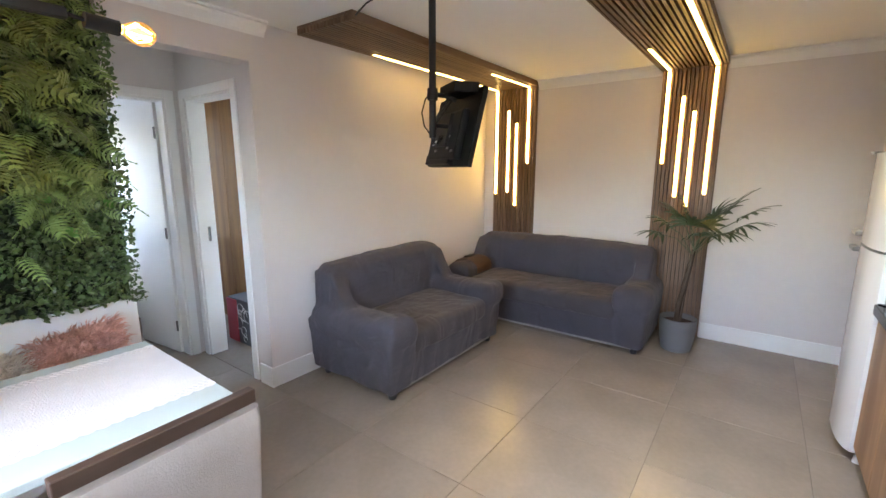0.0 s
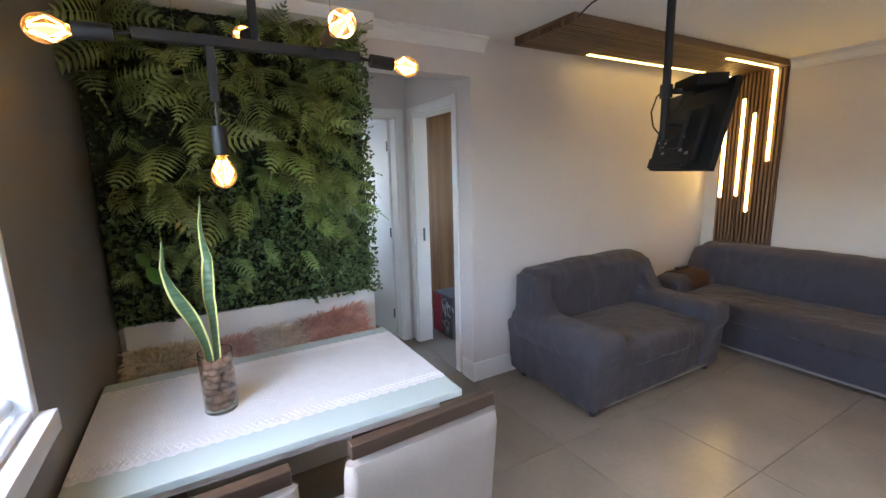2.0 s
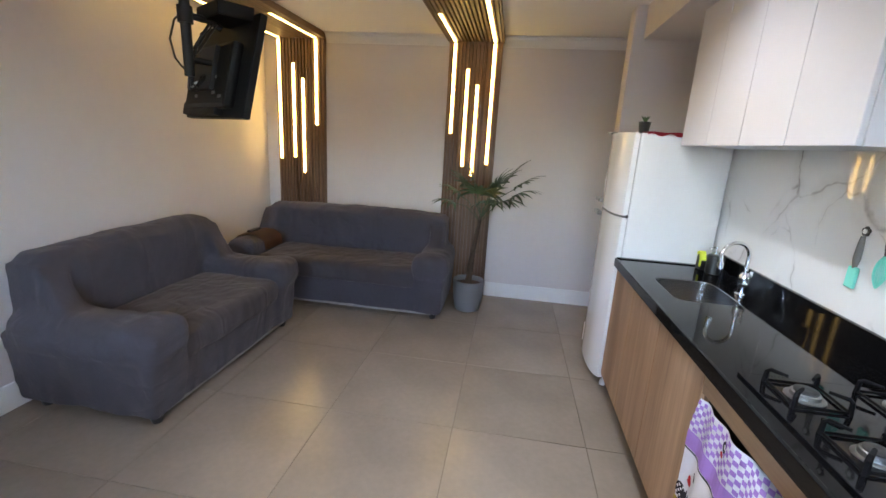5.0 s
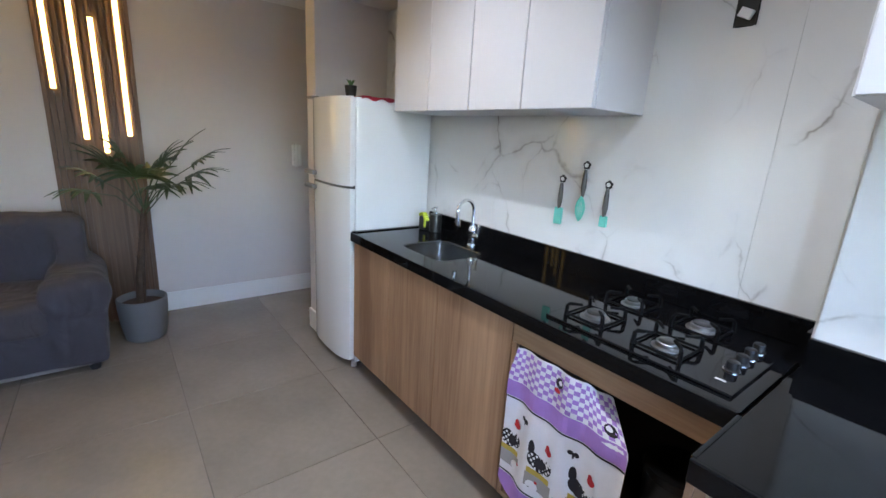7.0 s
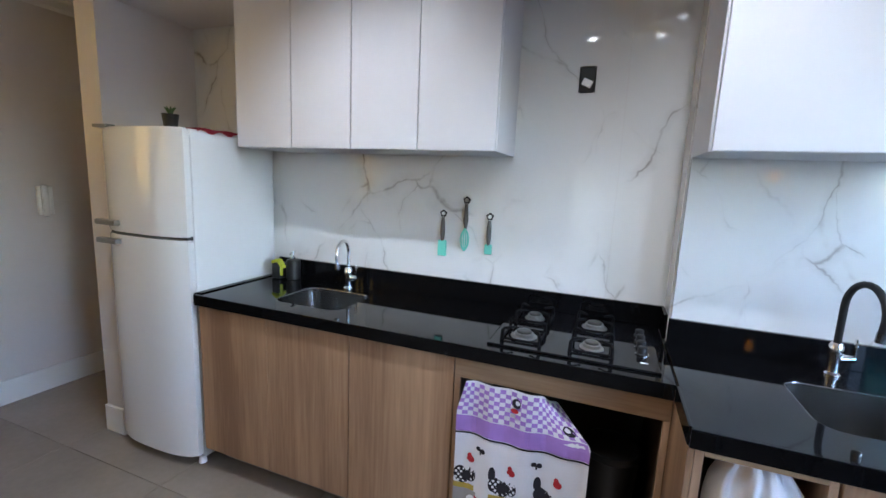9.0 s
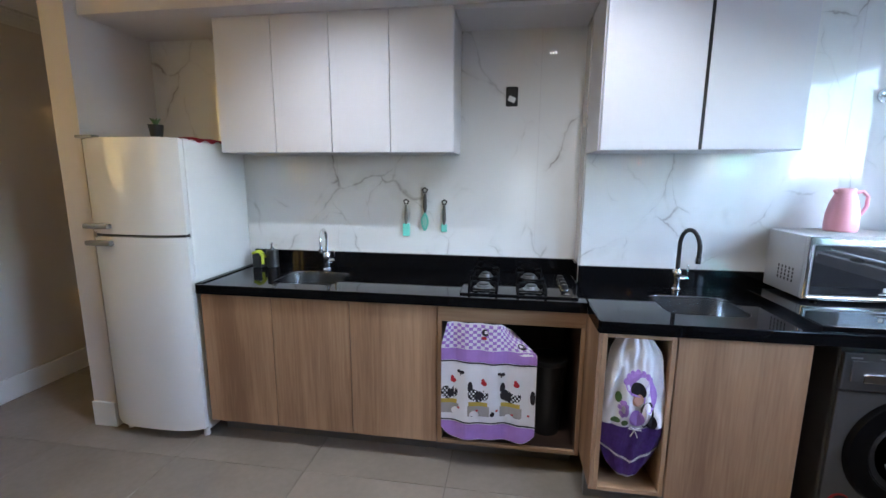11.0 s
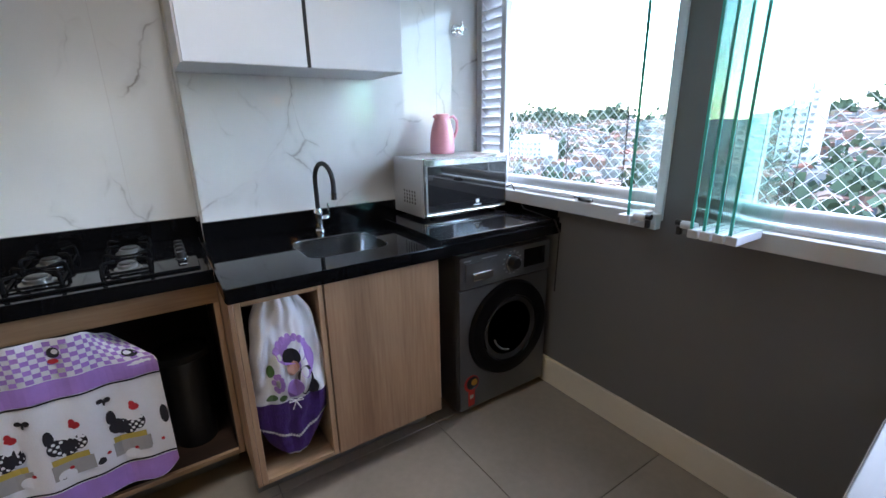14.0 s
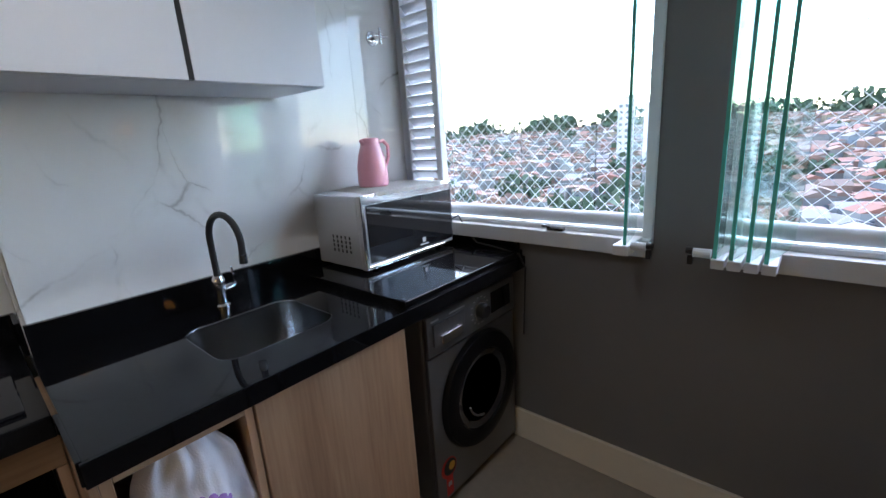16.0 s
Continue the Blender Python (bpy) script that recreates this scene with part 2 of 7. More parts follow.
M_TILE = mat("beige_porcelain", (0.24, 0.206, 0.168), 0.2, vary=0.24, scale=2.2, bump=0.03, bump_scale=40, per_object=0.25)
M_GROUT = mat("brown_grout", (0.12, 0.105, 0.09), 0.9, vary=0.1)
M_MARBLE = marble("veined_white_porcelain")
M_OAK = wood("light_oak_laminate", (0.225, 0.124, 0.068), (0.45, 0.285, 0.168), "Z", 0.42)
M_OAK_Y = wood("light_oak_laminate_rail", (0.23, 0.135, 0.072), (0.45, 0.30, 0.178), "Y", 0.42)
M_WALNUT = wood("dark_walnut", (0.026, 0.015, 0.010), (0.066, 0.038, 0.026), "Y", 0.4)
M_SLAT_Z = wood("walnut_slat_upright", (0.10, 0.055, 0.03), (0.21, 0.125, 0.075), "Z", 0.5)
M_SLAT_Y = wood("walnut_slat_overhead", (0.10, 0.055, 0.03), (0.21, 0.125, 0.075), "Y", 0.5)
M_WARDROBE = wood("brown_wood_wardrobe", (0.13, 0.055, 0.017), (0.28, 0.14, 0.045), "Z", 0.6)
M_WARDROBE.node_tree.nodes["Principled BSDF"].inputs["Specular IOR Level"].default_value = 0.15
M_GRANITE = mat("black_granite", (0.004, 0.004, 0.0045), 0.04, vary=0.3, scale=60, spec=0.2)
M_CAB = mat("pearl_grey_lacquer", (0.64, 0.64, 0.68), 0.36, vary=0.02, scale=2)
M_WHITE = mat("white_enamel", (0.74, 0.74, 0.735), 0.16, vary=0.02, scale=3, coat=0.6)
M_CHROME = mat("chrome", (0.75, 0.75, 0.76), 0.1, 1.0, vary=0.03)
M_STEEL = mat("brushed_steel", (0.30, 0.30, 0.30), 0.22, 1.0, vary=0.04, scale=30)
M_BLACK = mat("black_plastic", (0.012, 0.012, 0.013), 0.4, vary=0.2)
M_BLACK_GLOSS = mat("black_glass", (0.006, 0.006, 0.007), 0.05, vary=0.1, spec=0.2)
M_MIRROR_GLASS = mat("mirrored_dark_glass", (0.012, 0.012, 0.013), 0.03, vary=0.1, spec=1.0)
M_TV = mat("matt_black_set_plastic", (0.006, 0.006, 0.0065), 0.5, vary=0.2, spec=0.2)
M_MATT_BLACK = mat("matt_black_metal", (0.015, 0.015, 0.016), 0.55, 0.3, vary=0.2)
M_SUEDE = mat("taupe_suede", (0.30, 0.255, 0.235), 0.9, vary=0.12, scale=5, bump=0.15, bump_scale=200)
M_GLASS = glass("clear_glass")
M_GLASS_GREEN = glass("teal_tinted_glass", (0.80, 0.97, 0.93))
M_LED = glow("warm_led_diffuser", (1.0, 0.66, 0.20), LED)
M_WASHER = mat("graphite_washer_paint", (0.17, 0.17, 0.175), 0.36, 0.6, vary=0.06, scale=4)

# ---- the large structure ----
CEIL = 2.495
XK, XS, YW, YB = 3.81, 3.66, -2.12, 2.96     # kitchen wall, its thicker stretch, window wall, back wall


def setting(name, bm, material, label, smooth=False):
    return tagged(part(name, bm, material, None, "", smooth), label, name.split("_")[0], kind="structure")


floor = setting("floor", B(-3.4, 5.6, -2.3, 3.2, -0.12, -0.004), M_GROUT, "beige porcelain floor tiles with thin brown joints")
ceiling = setting("ceiling", B(-3.4, 5.6, -2.3, 3.2, CEIL, CEIL + 0.12), M_CEIL, "plain white plaster ceiling")
setting("wall_living", B(-0.16, -0.015, 0.02, YB, 0, CEIL), M_WALL, "smooth greige painted wall behind the small sofa")
setting("wall_back", B(-0.16, 5.6, YB, YB + 0.14, 0, CEIL), M_WALL, "greige painted wall behind the large sofa")

# window wall with two openings
WIN = ((2.475, 3.64, 1.0, 2.12), (1.17, 2.275, 1.0, 2.12))
bm = bmesh.new()
box(bm, -0.2, 5.6, YW - 0.16, YW, 0, 1.0)
box(bm, -0.2, 5.6, YW - 0.16, YW, 2.12, CEIL)
box(bm, 3.64, 5.6, YW - 0.16, YW, 1.0, 2.12)
box(bm, 2.275, 2.475, YW - 0.16, YW, 1.0, 2.12)
box(bm, -0.2, 1.17, YW - 0.16, YW, 1.0, 2.12)
setting("wall_window", bm, M_GREY_WALL, "dark grey painted wall under two windows")
# wall of the green panel, hall walls and lintel
setting("wall_garden", B(-0.2, -0.08, YW, -0.76, 0, CEIL), M_WALL, "greige wall that carries the plant panel")
setting("lintel", B(-0.16, -0.012, -0.76, 0.02, 2.245, CEIL), M_WALL, "greige beam above the hall opening")
bm = bmesh.new()
box(bm, -1.07, -0.96, 0.02, 0.16, 0, CEIL)
box(bm, -0.26, -0.16, 0.02, 0.16, 0, CEIL)
box(bm, -0.96, -0.26, 0.02, 0.16, 2.10, CEIL)
setting("wall_hall", bm, M_WALL, "white hall wall with an open bedroom door")
bm = bmesh.new()
box(bm, -1.21, -1.07, -0.08, 0.16, 0, CEIL)
box(bm, -1.21, -1.07, -0.9, -0.70, 0, CEIL)
box(bm, -1.21, -1.07, -0.70, -0.08, 2.10, CEIL)
setting("wall_hall_end", bm, M_WALL, "white wall at the end of the hall")
setting("wall_hall_side", B(-1.34, -0.2, -0.9, -0.78, 0, CEIL), M_WALL, "plain white hall side wall")
# unseen outer wall; its opening is placed to let daylight into the bedroom
bm = bmesh.new()
box(bm, -3.4, -3.28, -2.3, 3.2, 0, 0.9)
box(bm, -3.4, -3.28, -2.3, 3.2, 2.2, CEIL)
box(bm, -3.4, -3.28, 2.5, 3.2, 0.9, 2.2)
box(bm, -3.4, -3.28, -0.1, 0.2, 0.9, 2.2)
box(bm, -3.4, -3.28, -2.3, -0.1, 0.9, 2.2)
setting("wall_bedroom_outer", bm, M_WALL, "plain unseen outer wall, bedroom window opening placed for daylight")
# the opening here is out of view, sized to light the hall's end
bm = bmesh.new()
box(bm, -3.28, -1.0, -1.2, -1.08, 0, 1.2)
box(bm, -3.28, -1.0, -1.2, -1.08, 2.0, CEIL)
box(bm, -3.28, -2.7, -1.2, -1.08, 1.2, 2.0)
box(bm, -1.95, -1.0, -1.2, -1.08, 1.2, 2.0)
setting("wall_bathroom", bm, M_TRIM, "plain white wall beyond the hall door, narrow unseen window placed for daylight")
# unseen wall added with an opening that sends daylight through the bedroom door
bm = bmesh.new()
box(bm, -3.28, -0.16, 3.06, 3.2, 0, 0.4)
box(bm, -3.28, -0.16, 3.06, 3.2, 2.3, CEIL)
box(bm, -3.28, -1.5, 3.06, 3.2, 0.4, 2.3)
box(bm, -0.3, -0.16, 3.06, 3.2, 0.4, 2.3)
setting("wall_bedroom_back", bm, M_WALL, "plain unseen bedroom wall, wide window opening placed for daylight")
setting("wall_bedroom_partition", B(-3.28, -1.21, 0.02, 0.16, 0, CEIL), M_TRIM, "plain white partition between two rooms")

# kitchen walls and entrance passage
setting("wall_kitchen", B(XK, XK + 0.14, -0.64, 2.15, 0, CEIL), M_WALL, "wall behind the kitchen, tiled in veined porcelain")
setting("wall_kitchen_step", B(XS, XK + 0.14, YW, -0.64, 0, CEIL), M_WALL, "thicker wall behind the second sink")
setting("wall_fridge_nib", B(3.27, XK, 2.0, 2.15, 0, CEIL), M_WALL, "greige wall end beside the fridge")
setting("wall_entrance_side", B(XK + 0.14, 5.6, 2.01, 2.15, 0, CEIL), M_WALL, "plain entrance passage wall")
setting("wall_entrance_end", B(5.0, 5.14, 2.15, YB, 0, CEIL), M_WALL, "plain wall at the end of the entrance passage")
setting("kitchen_soffit", B(3.34, XK, 0.0 - 0.64, 2.0, 2.285, CEIL), M_WALL, "greige plaster soffit above the wall cabinets")
setting("kitchen_soffit_step", B(3.34, XS, -1.47, -0.64, 2.285, CEIL), M_WALL, "greige plaster soffit above the corner cabinet")
setting("garden_soffit", B(-0.08, 0.14, YW, -0.72, 2.43, CEIL), M_CEIL, "white plaster valance above the plant panel")


def crown(name, run, axis, at, side):
    """A stepped plaster cornice along a wall."""
    bm = bmesh.new()
    prof = ((0, 0.0), (0, -0.085), (0.012, -0.09), (0.02, -0.07), (0.05, -0.035), (0.055, -0.02), (0.07, -0.015), (0.07, 0.0))
    rings = []
    for s in run:
        ring = []
        for d, z in prof:
            p = (s, at + side * d, CEIL + z) if axis == "x" else (at + side * d, s, CEIL + z)
            ring.append(bm.verts.new(p))
        rings.append(ring)
    a, b = rings
    for k in range(len(prof)):
        j = (k + 1) % len(prof)
        bm.faces.new((a[k], a[j], b[j], b[k]))
    bm.faces.new(a)
    bm.faces.new(b[::-1])
    return setting(name, bm, M_CEIL, "white moulded plaster cornice")


crown("cornice_1", (0.655, 1.86), "x", YB, -1)
crown("cornice_2", (2.37, 5.0), "x", YB, -1)
crown("cornice_3", (-0.72, 0.13), "y", -0.012, 1)

BASE_H = 0.15
setting("baseboard_living", B(-0.015, 0.0, 0.02, YB - 0.0, 0, BASE_H, 0.003), M_TRIM, "white skirting board")
setting("baseboard_back", B(2.37, 5.0, YB - 0.015, YB, 0, BASE_H, 0.003), M_TRIM, "white skirting board")
setting("baseboard_back_middle", B(0.66, 1.86, YB - 0.015, YB, 0, BASE_H, 0.003), M_TRIM, "white skirting board")
setting("baseboard_corner", B(-0.16, 0.0, 0.005, 0.02, 0, BASE_H, 0.003), M_TRIM, "white skirting board")
setting("baseboard_window", B(0.0, 3.66, YW, YW + 0.016, 0, BASE_H, 0.004), M_CREAM, "cream skirting board under the windows")
setting("baseboard_nib", B(3.255, 3.27, 2.0, 2.15, 0, BASE_H, 0.003), M_TRIM, "white skirting board")

# porcelain cladding: large tiles
def cladding(x, y_from, y_to, wall):
    y = y_to
    while y > y_from + 0.02:
        y2 = max(y - 1.2, y_from)
        part("wall_tile", B(x - 0.012, x, y2 + 0.0004, y - 0.0004, 0.0004, 2.2826, 0.0004, 1), M_MARBLE, wall)
        y = y2


cladding(XK, -0.64, 2.0, bpy.data.objects["wall_kitchen"])
cladding(XS, YW, -0.64, bpy.data.objects["wall_kitchen_step"])
part("edge_tile", B(XS, XK - 0.012, -0.64, -0.632, 0.6, 2.283, 0.0008, 1), M_MARBLE, bpy.data.objects["wall_kitchen_step"])

# ---- slatted wall and ceiling panels with light strips ----
def slat_panel(x0, x1, y_near, name_label):
    root = thing("slat_panel", ((x0 + x1) / 2, YB - 0.02, 0), name_label, "wall panel", "slatted light panels")
    y1, yf, zc, zf = YB - 0.004, YB - 0.05, CEIL - 0.002, CEIL - 0.055
    part("backboard", B(x0, x1, y1 - 0.016, y1, 0.0, CEIL - 0.004), M_SLAT_Z, root)
    part("ceiling_board", B(x0, x1, y_near, yf, zc - 0.016, zc), M_SLAT_Y, root)
    part("side_board", B(x0 - 0.012, x0, y_near, y1, zf, zc), M_SLAT_Y, root)
    part("side_board", B(x1, x1 + 0.012, y_near, y1, zf, zc), M_SLAT_Y, root)
    n = 15
    pitch = (x1 - x0) / n
    up = mesh_of(B(-pitch * 0.29, pitch * 0.29, yf, y1 - 0.016, 0.0, zf), "slat")
    over = mesh_of(B(-pitch * 0.29, pitch * 0.29, y_near, yf, zf, zc - 0.016), "slat")
    up.materials.append(M_SLAT_Z)
    over.materials.append(M_SLAT_Y)
    for k in range(n):
        for me in (up, over):
            s = new("slat", me)
            s.parent = root
            s.location = Vector((x0 + pitch * (k + 0.5), 0, 0)) - root.location
    return root, pitch


def led(root, x, z0, z1, y0=None):
    """A warm strip in the slatted panel: upright, and running on along the ceiling to y0."""
    yf = YB - 0.05
    bm = bmesh.new()
    r = 0.0135
    box(bm, x - r, x + r, yf - 0.012, yf - 0.001, z0, z1, 0.004, 2)
    part("light_strip", bm, M_LED, root, "glowing warm white light strip")
    if y0 is not None:
        part("light_strip", B(x - r, x + r, y0, yf - 0.014, CEIL - 0.0605, CEIL - 0.0555, 0.0015, 1), M_LED, root, "glowing warm white light strip")


P1, _ = slat_panel(0.13, 0.64, 0.3, "walnut slatted panel on wall and ceiling with warm light strips")
P2, _ = slat_panel(1.865, 2.36, 0.3, "walnut slatted panel on wall and ceiling behind the potted palm")
for x, z0, z1, y0 in ((0.17, 1.28, 2.425, 0.95), (0.32, 1.30, 2.21, None), (0.42, 1.15, 2.07, None), (0.56, 1.63, 2.425, 2.1)):
    led(P1, x, z0, z1, y0)
for x, z0, z1, y0 in ((1.925, 1.62, 2.425, 2.05), (2.055, 1.315, 2.205, None), (2.153, 1.23, 2.07, None), (2.29, 1.346, 2.425, 0.32)):
    led(P2, x, z0, z1, y0)

# ---- recessed ceiling spots along the kitchen ----
M_SPOT = glow("cool_white_spot", (1.0, 0.97, 0.94), 40.0)
for x, y, watts in ((2.42, -0.58, 6.0), (2.42, -0.155, 6.0), (2.42, 0.21, 6.0), (2.79, 0.60, 54.0), (2.79, -0.66, 46.0)):
    sp = thing("ceiling_spot", (x, y, CEIL - 0.012), "small recessed ceiling spot glowing white", "ceiling light", "kitchen ceiling spots")
    part("trim_ring", lathe(((0.028, 0.004), (0.042, 0.0), (0.045, 0.004), (0.045, 0.0115)), (x, y, CEIL - 0.0125), 24), M_TRIM, sp, "", True)
    part("lens", lathe(((0.026, 0.0), (0.026, 0.002)), (x, y, CEIL - 0.0115), 20), M_SPOT, sp, "glowing white lens")
    lamp = new("spot_lamp", bpy.data.lights.new("spot_lamp", "SPOT"))
    lamp.data.energy, lamp.data.spot_size, lamp.data.spot_blend, lamp.data.shadow_soft_size = watts, radians(122), 0.95, 0.025
    lamp.data.color = (0.93, 0.96, 1.0)
    lamp.matrix_world = look((x, y, CEIL - 0.016), (x + (0.22 if watts > 20 else 0.0), y + 0.0001, CEIL - 1.016))

# ---- doors, windows and the town outside ----
def door_frame(name, axis, a0, a1, lo, hi, top, label):
    """Casing and jambs round an opening."""
    root = thing(name, ((lo + hi) / 2, (a0 + a1) / 2, 0) if axis == "x" else ((a0 + a1) / 2, (lo + hi) / 2, 0), label, "door", kind="structure")
    w = 0.065
    if axis == "x":
        part("casing", frame_of((a0 - w, a1 + w, 0, top + w), (a0, a1, -0.001, top), "x", hi, hi + 0.014), M_TRIM, root)
    else:
        part("casing", frame_of((a0 - w, a1 + w, 0, top + w), (a0, a1, -0.001, top), "y", lo - 0.014, lo), M_TRIM, root)
    t = 0.018
    for p in ((a0, a0 + t), (a1 - t, a1)):
        part("jamb", B(lo, hi, *p, 0, top, 0.002, 1) if axis == "x" else B(*p, lo, hi, 0, top, 0.002, 1), M_TRIM, root)
    part("head_jamb", B(lo, hi, a0 + t, a1 - t, top - t, top, 0.002, 1) if axis == "x" else B(a0 + t, a1 - t, lo, hi, top - t, top, 0.002, 1), M_TRIM, root)
    return root


D2 = door_frame("door_2", "y", -0.96, -0.26, 0.02, 0.16, 2.10, "white door frame open to a bedroom")
part("strike_plate", B(-0.943, -0.940, 0.09, 0.112, 0.98, 1.10, 0.001, 1), M_STEEL, D2, "steel strike plate")
D1 = door_frame("door_1", "x", -0.70, -0.08, -1.21, -1.07, 2.10, "white hall door standing open")
leaf = B(-0.62, 0.0, -0.018, 0.018, 0.008, 2.08, 0.003, 1)
turn = Matrix.Translation((-1.19, -0.105, 0)) @ Matrix.Rotation(radians(7), 4, "Z")
bmesh.ops.transform(leaf, matrix=turn, verts=leaf.verts)
leaf = part("door_leaf", leaf, M_TRIM, D1, "open white door leaf")
for z in (0.25, 1.05, 1.85):
    part("hinge", C((-1.192, -0.128, z - 0.045), (-1.192, -0.128, z + 0.045), 0.008, n=10), M_STEEL, D1, "steel hinge")
bm = B(-0.585, -0.555, -0.024, -0.018, 0.95, 1.10, 0.002, 1)
box(bm, -0.58, -0.46, -0.062, -0.048, 1.03, 1.045, 0.004)
cyl(bm, (-0.57, -0.02, 1.037), (-0.57, -0.055, 1.037), 0.008, n=10)
bmesh.ops.transform(bm, matrix=turn, verts=bm.verts)
part("door_handle", bm, M_STEEL, leaf, "steel lever handle")

# what shows beyond the doors
wr = thing("wardrobe", (-1.6, 0.85, 0), "tall brown wood wardrobe seen through the bedroom door", "wardrobe")
part("carcass", B(-2.2, -0.98, 0.62, 1.2, 0, 2.4), M_WARDROBE, wr)
for k in range(2):
    part("wardrobe_door", B(-2.19 + 0.605 * k, -1.59 + 0.605 * k, 0.60, 0.618, 0.04, 2.38, 0.002, 1), M_WARDROBE, wr)
M_RED = mat("red_cardboard", (0.30, 0.02, 0.03), 0.5, vary=0.1)
M_PATTERN = mat("dark_grey_patterned_cover", (0.06, 0.06, 0.065), 0.7, vary=0.1)
M_PALE = mat("pale_grey_print", (0.45, 0.45, 0.45), 0.7)
bx = thing("storage_box", (-1.0, 0.45, 0), "red and grey box with a swirl print on the bedroom floor", "box")
part("box_body", B(-1.16, -0.80, 0.30, 0.58, 0.004, 0.42, 0.01), M_PATTERN, bx)
part("red_side", B(-1.17, -0.995, 0.292, 0.299, 0.01, 0.41, 0.002, 1), M_RED, bx, "red panel")
sw = bmesh.new()
rr = random.Random(5)
for k in range(9):
    cx, cz, r = -0.98 + rr.random() * 0.16, 0.06 + rr.random() * 0.3, 0.02 + 0.04 * rr.random()
    tube(sw, [(cx + r * math.cos(a), 0.296, cz + r * math.sin(a)) for a in [j * 0.5 for j in range(11)]], 0.0025, 5)
part("swirl_print", sw, M_PALE, bx, "pale swirl print")
dr = thing("hamper", (-1.9, -0.6, 0), "dark patterned hamper beyond the hall door", "hamper")
part("hamper_body", B(-2.05, -1.75, -0.62, -0.32, 0.004, 0.5, 0.02), M_PATTERN, dr)
part("hamper_lid", B(-2.06, -1.74, -0.63, -0.31, 0.5, 0.53, 0.008), M_BLACK, dr)

M_ALU = mat("white_aluminium", (0.60, 0.61, 0.63), 0.35, 0.0, vary=0.03)
M_NET = mat("white_nylon_cord", (0.8, 0.8, 0.8), 0.8, vary=0.05)
M_GLASS_EDGE = mat("sea_green_glass_edge", (0.10, 0.55, 0.46), 0.2, vary=0.2, scale=10)


def pane(root, x0, y0, x1, y1, z0, z1, edged=True):
    """An upright sheet of tempered glass with its green polished edge."""
    d = Vector((x1 - x0, y1 - y0, 0))
    n = Vector((-d.y, d.x, 0)).normalized() * 0.004
    bm = bmesh.new()
    vs = [bm.verts.new((x, y, z)) for z in (z0, z1) for x, y in ((x0 + n.x, y0 + n.y), (x1 + n.x, y1 + n.y), (x1 - n.x, y1 - n.y), (x0 - n.x, y0 - n.y))]
    for f in ((3, 2, 1, 0), (4, 5, 6, 7), (0, 1, 5, 4), (1, 2, 6, 5), (2, 3, 7, 6), (3, 0, 4, 7)):
        bm.faces.new([vs[k] for k in f])
    g = part("glass_pane", bm, M_GLASS_GREEN if edged else M_GLASS, root)
    g.visible_shadow = False
    if edged:
        u = d.normalized()
        bm = bmesh.new()
        e = [(x1 + n.x * 1.2, y1 + n.y * 1.2), (x1 + n.x * 1.2 + u.x * 0.003, y1 + n.y * 1.2 + u.y * 0.003),
             (x1 - n.x * 1.2 + u.x * 0.003, y1 - n.y * 1.2 + u.y * 0.003), (x1 - n.x * 1.2, y1 - n.y * 1.2)]
        vs = [bm.verts.new((x, y, z)) for z in (z0, z1) for x, y in e]
        for f in ((3, 2, 1, 0), (4, 5, 6, 7), (0, 1, 5, 4), (1, 2, 6, 5), (2, 3, 7, 6), (3, 0, 4, 7)):
            bm.faces.new([vs[k] for k in f])
        part("glass_edge", bm, M_GLASS_EDGE, g, "sea-green polished glass edge")
    return g


def net(x0, x1, z0, z1, y, step=0.055):
    """Diamond safety netting of thin cord."""
    bm = bmesh.new()
    r = 0.00125
    span = (z1 - z0)
    n = int((x1 - x0 + span) / step)
    for s in (1, -1):
        for k in range(n + 1):
            c = x0 - span + k * step if s == 1 else x0 + k * step
            pts = []
            for t in (0.0, 1.0):
                pts.append((c + s * t * span, z0 + t * span))
            (ax, az), (bx_, bz) = pts
            lo, hi = sorted(((ax, az), (bx_, bz)))
            if hi[0] <= x0 or lo[0] >= x1:
                continue
            sl = (hi[1] - lo[1]) / (hi[0] - lo[0])
            a = max(lo[0], x0), lo[1] + sl * (max(lo[0], x0) - lo[0])
            b = min(hi[0], x1), lo[1] + sl * (min(hi[0], x1) - lo[0])
            tube(bm, [(a[0], y + s * 0.001, a[1]), (b[0], y + s * 0.001, b[1])], r, 4)
    return bm


def window(name, x0, x1, z0, z1, label):
    root = thing(name, ((x0 + x1) / 2, YW - 0.08, z0), label, "window", kind="structure")
    yo, yi = YW - 0.15, YW + 0.012
    part("window_frame", frame_of((x0, x1, z0, z1), (x0 + 0.035, x1 - 0.035, z0 + 0.03, z1 - 0.04), "y", yo, yi), M_ALU, root)
    part("window_sill", B(x0 - 0.0, x1 + 0.0, YW + 0.012, YW + 0.05, z0 - 0.03, z0 + 0.03, 0.004), M_ALU, root, "white sill rail")
    bm = bmesh.new()
    cyl(bm, (x0 + 0.03, YW - 0.05, z0 + 0.075), (x1 - 0.03, YW - 0.05, z0 + 0.075), 0.028, n=14)
    part("rail", bm, M_ALU, root, "white round bottom rail", True)
    part("track", B(x0 + 0.03, x1 - 0.03, YW - 0.02, YW + 0.008, z0 + 0.03, z0 + 0.048, 0.003, 1), M_ALU, root)
    part("safety_net", net(x0 + 0.03, x1 - 0.03, z0 + 0.03, z1 - 0.04, YW - 0.135), M_NET, root, "white diamond safety netting")
    return root


W1 = window("window_1", 2.475, 3.64, 1.0, 2.12, "white framed window with louvred shutter, glass panes and netting")
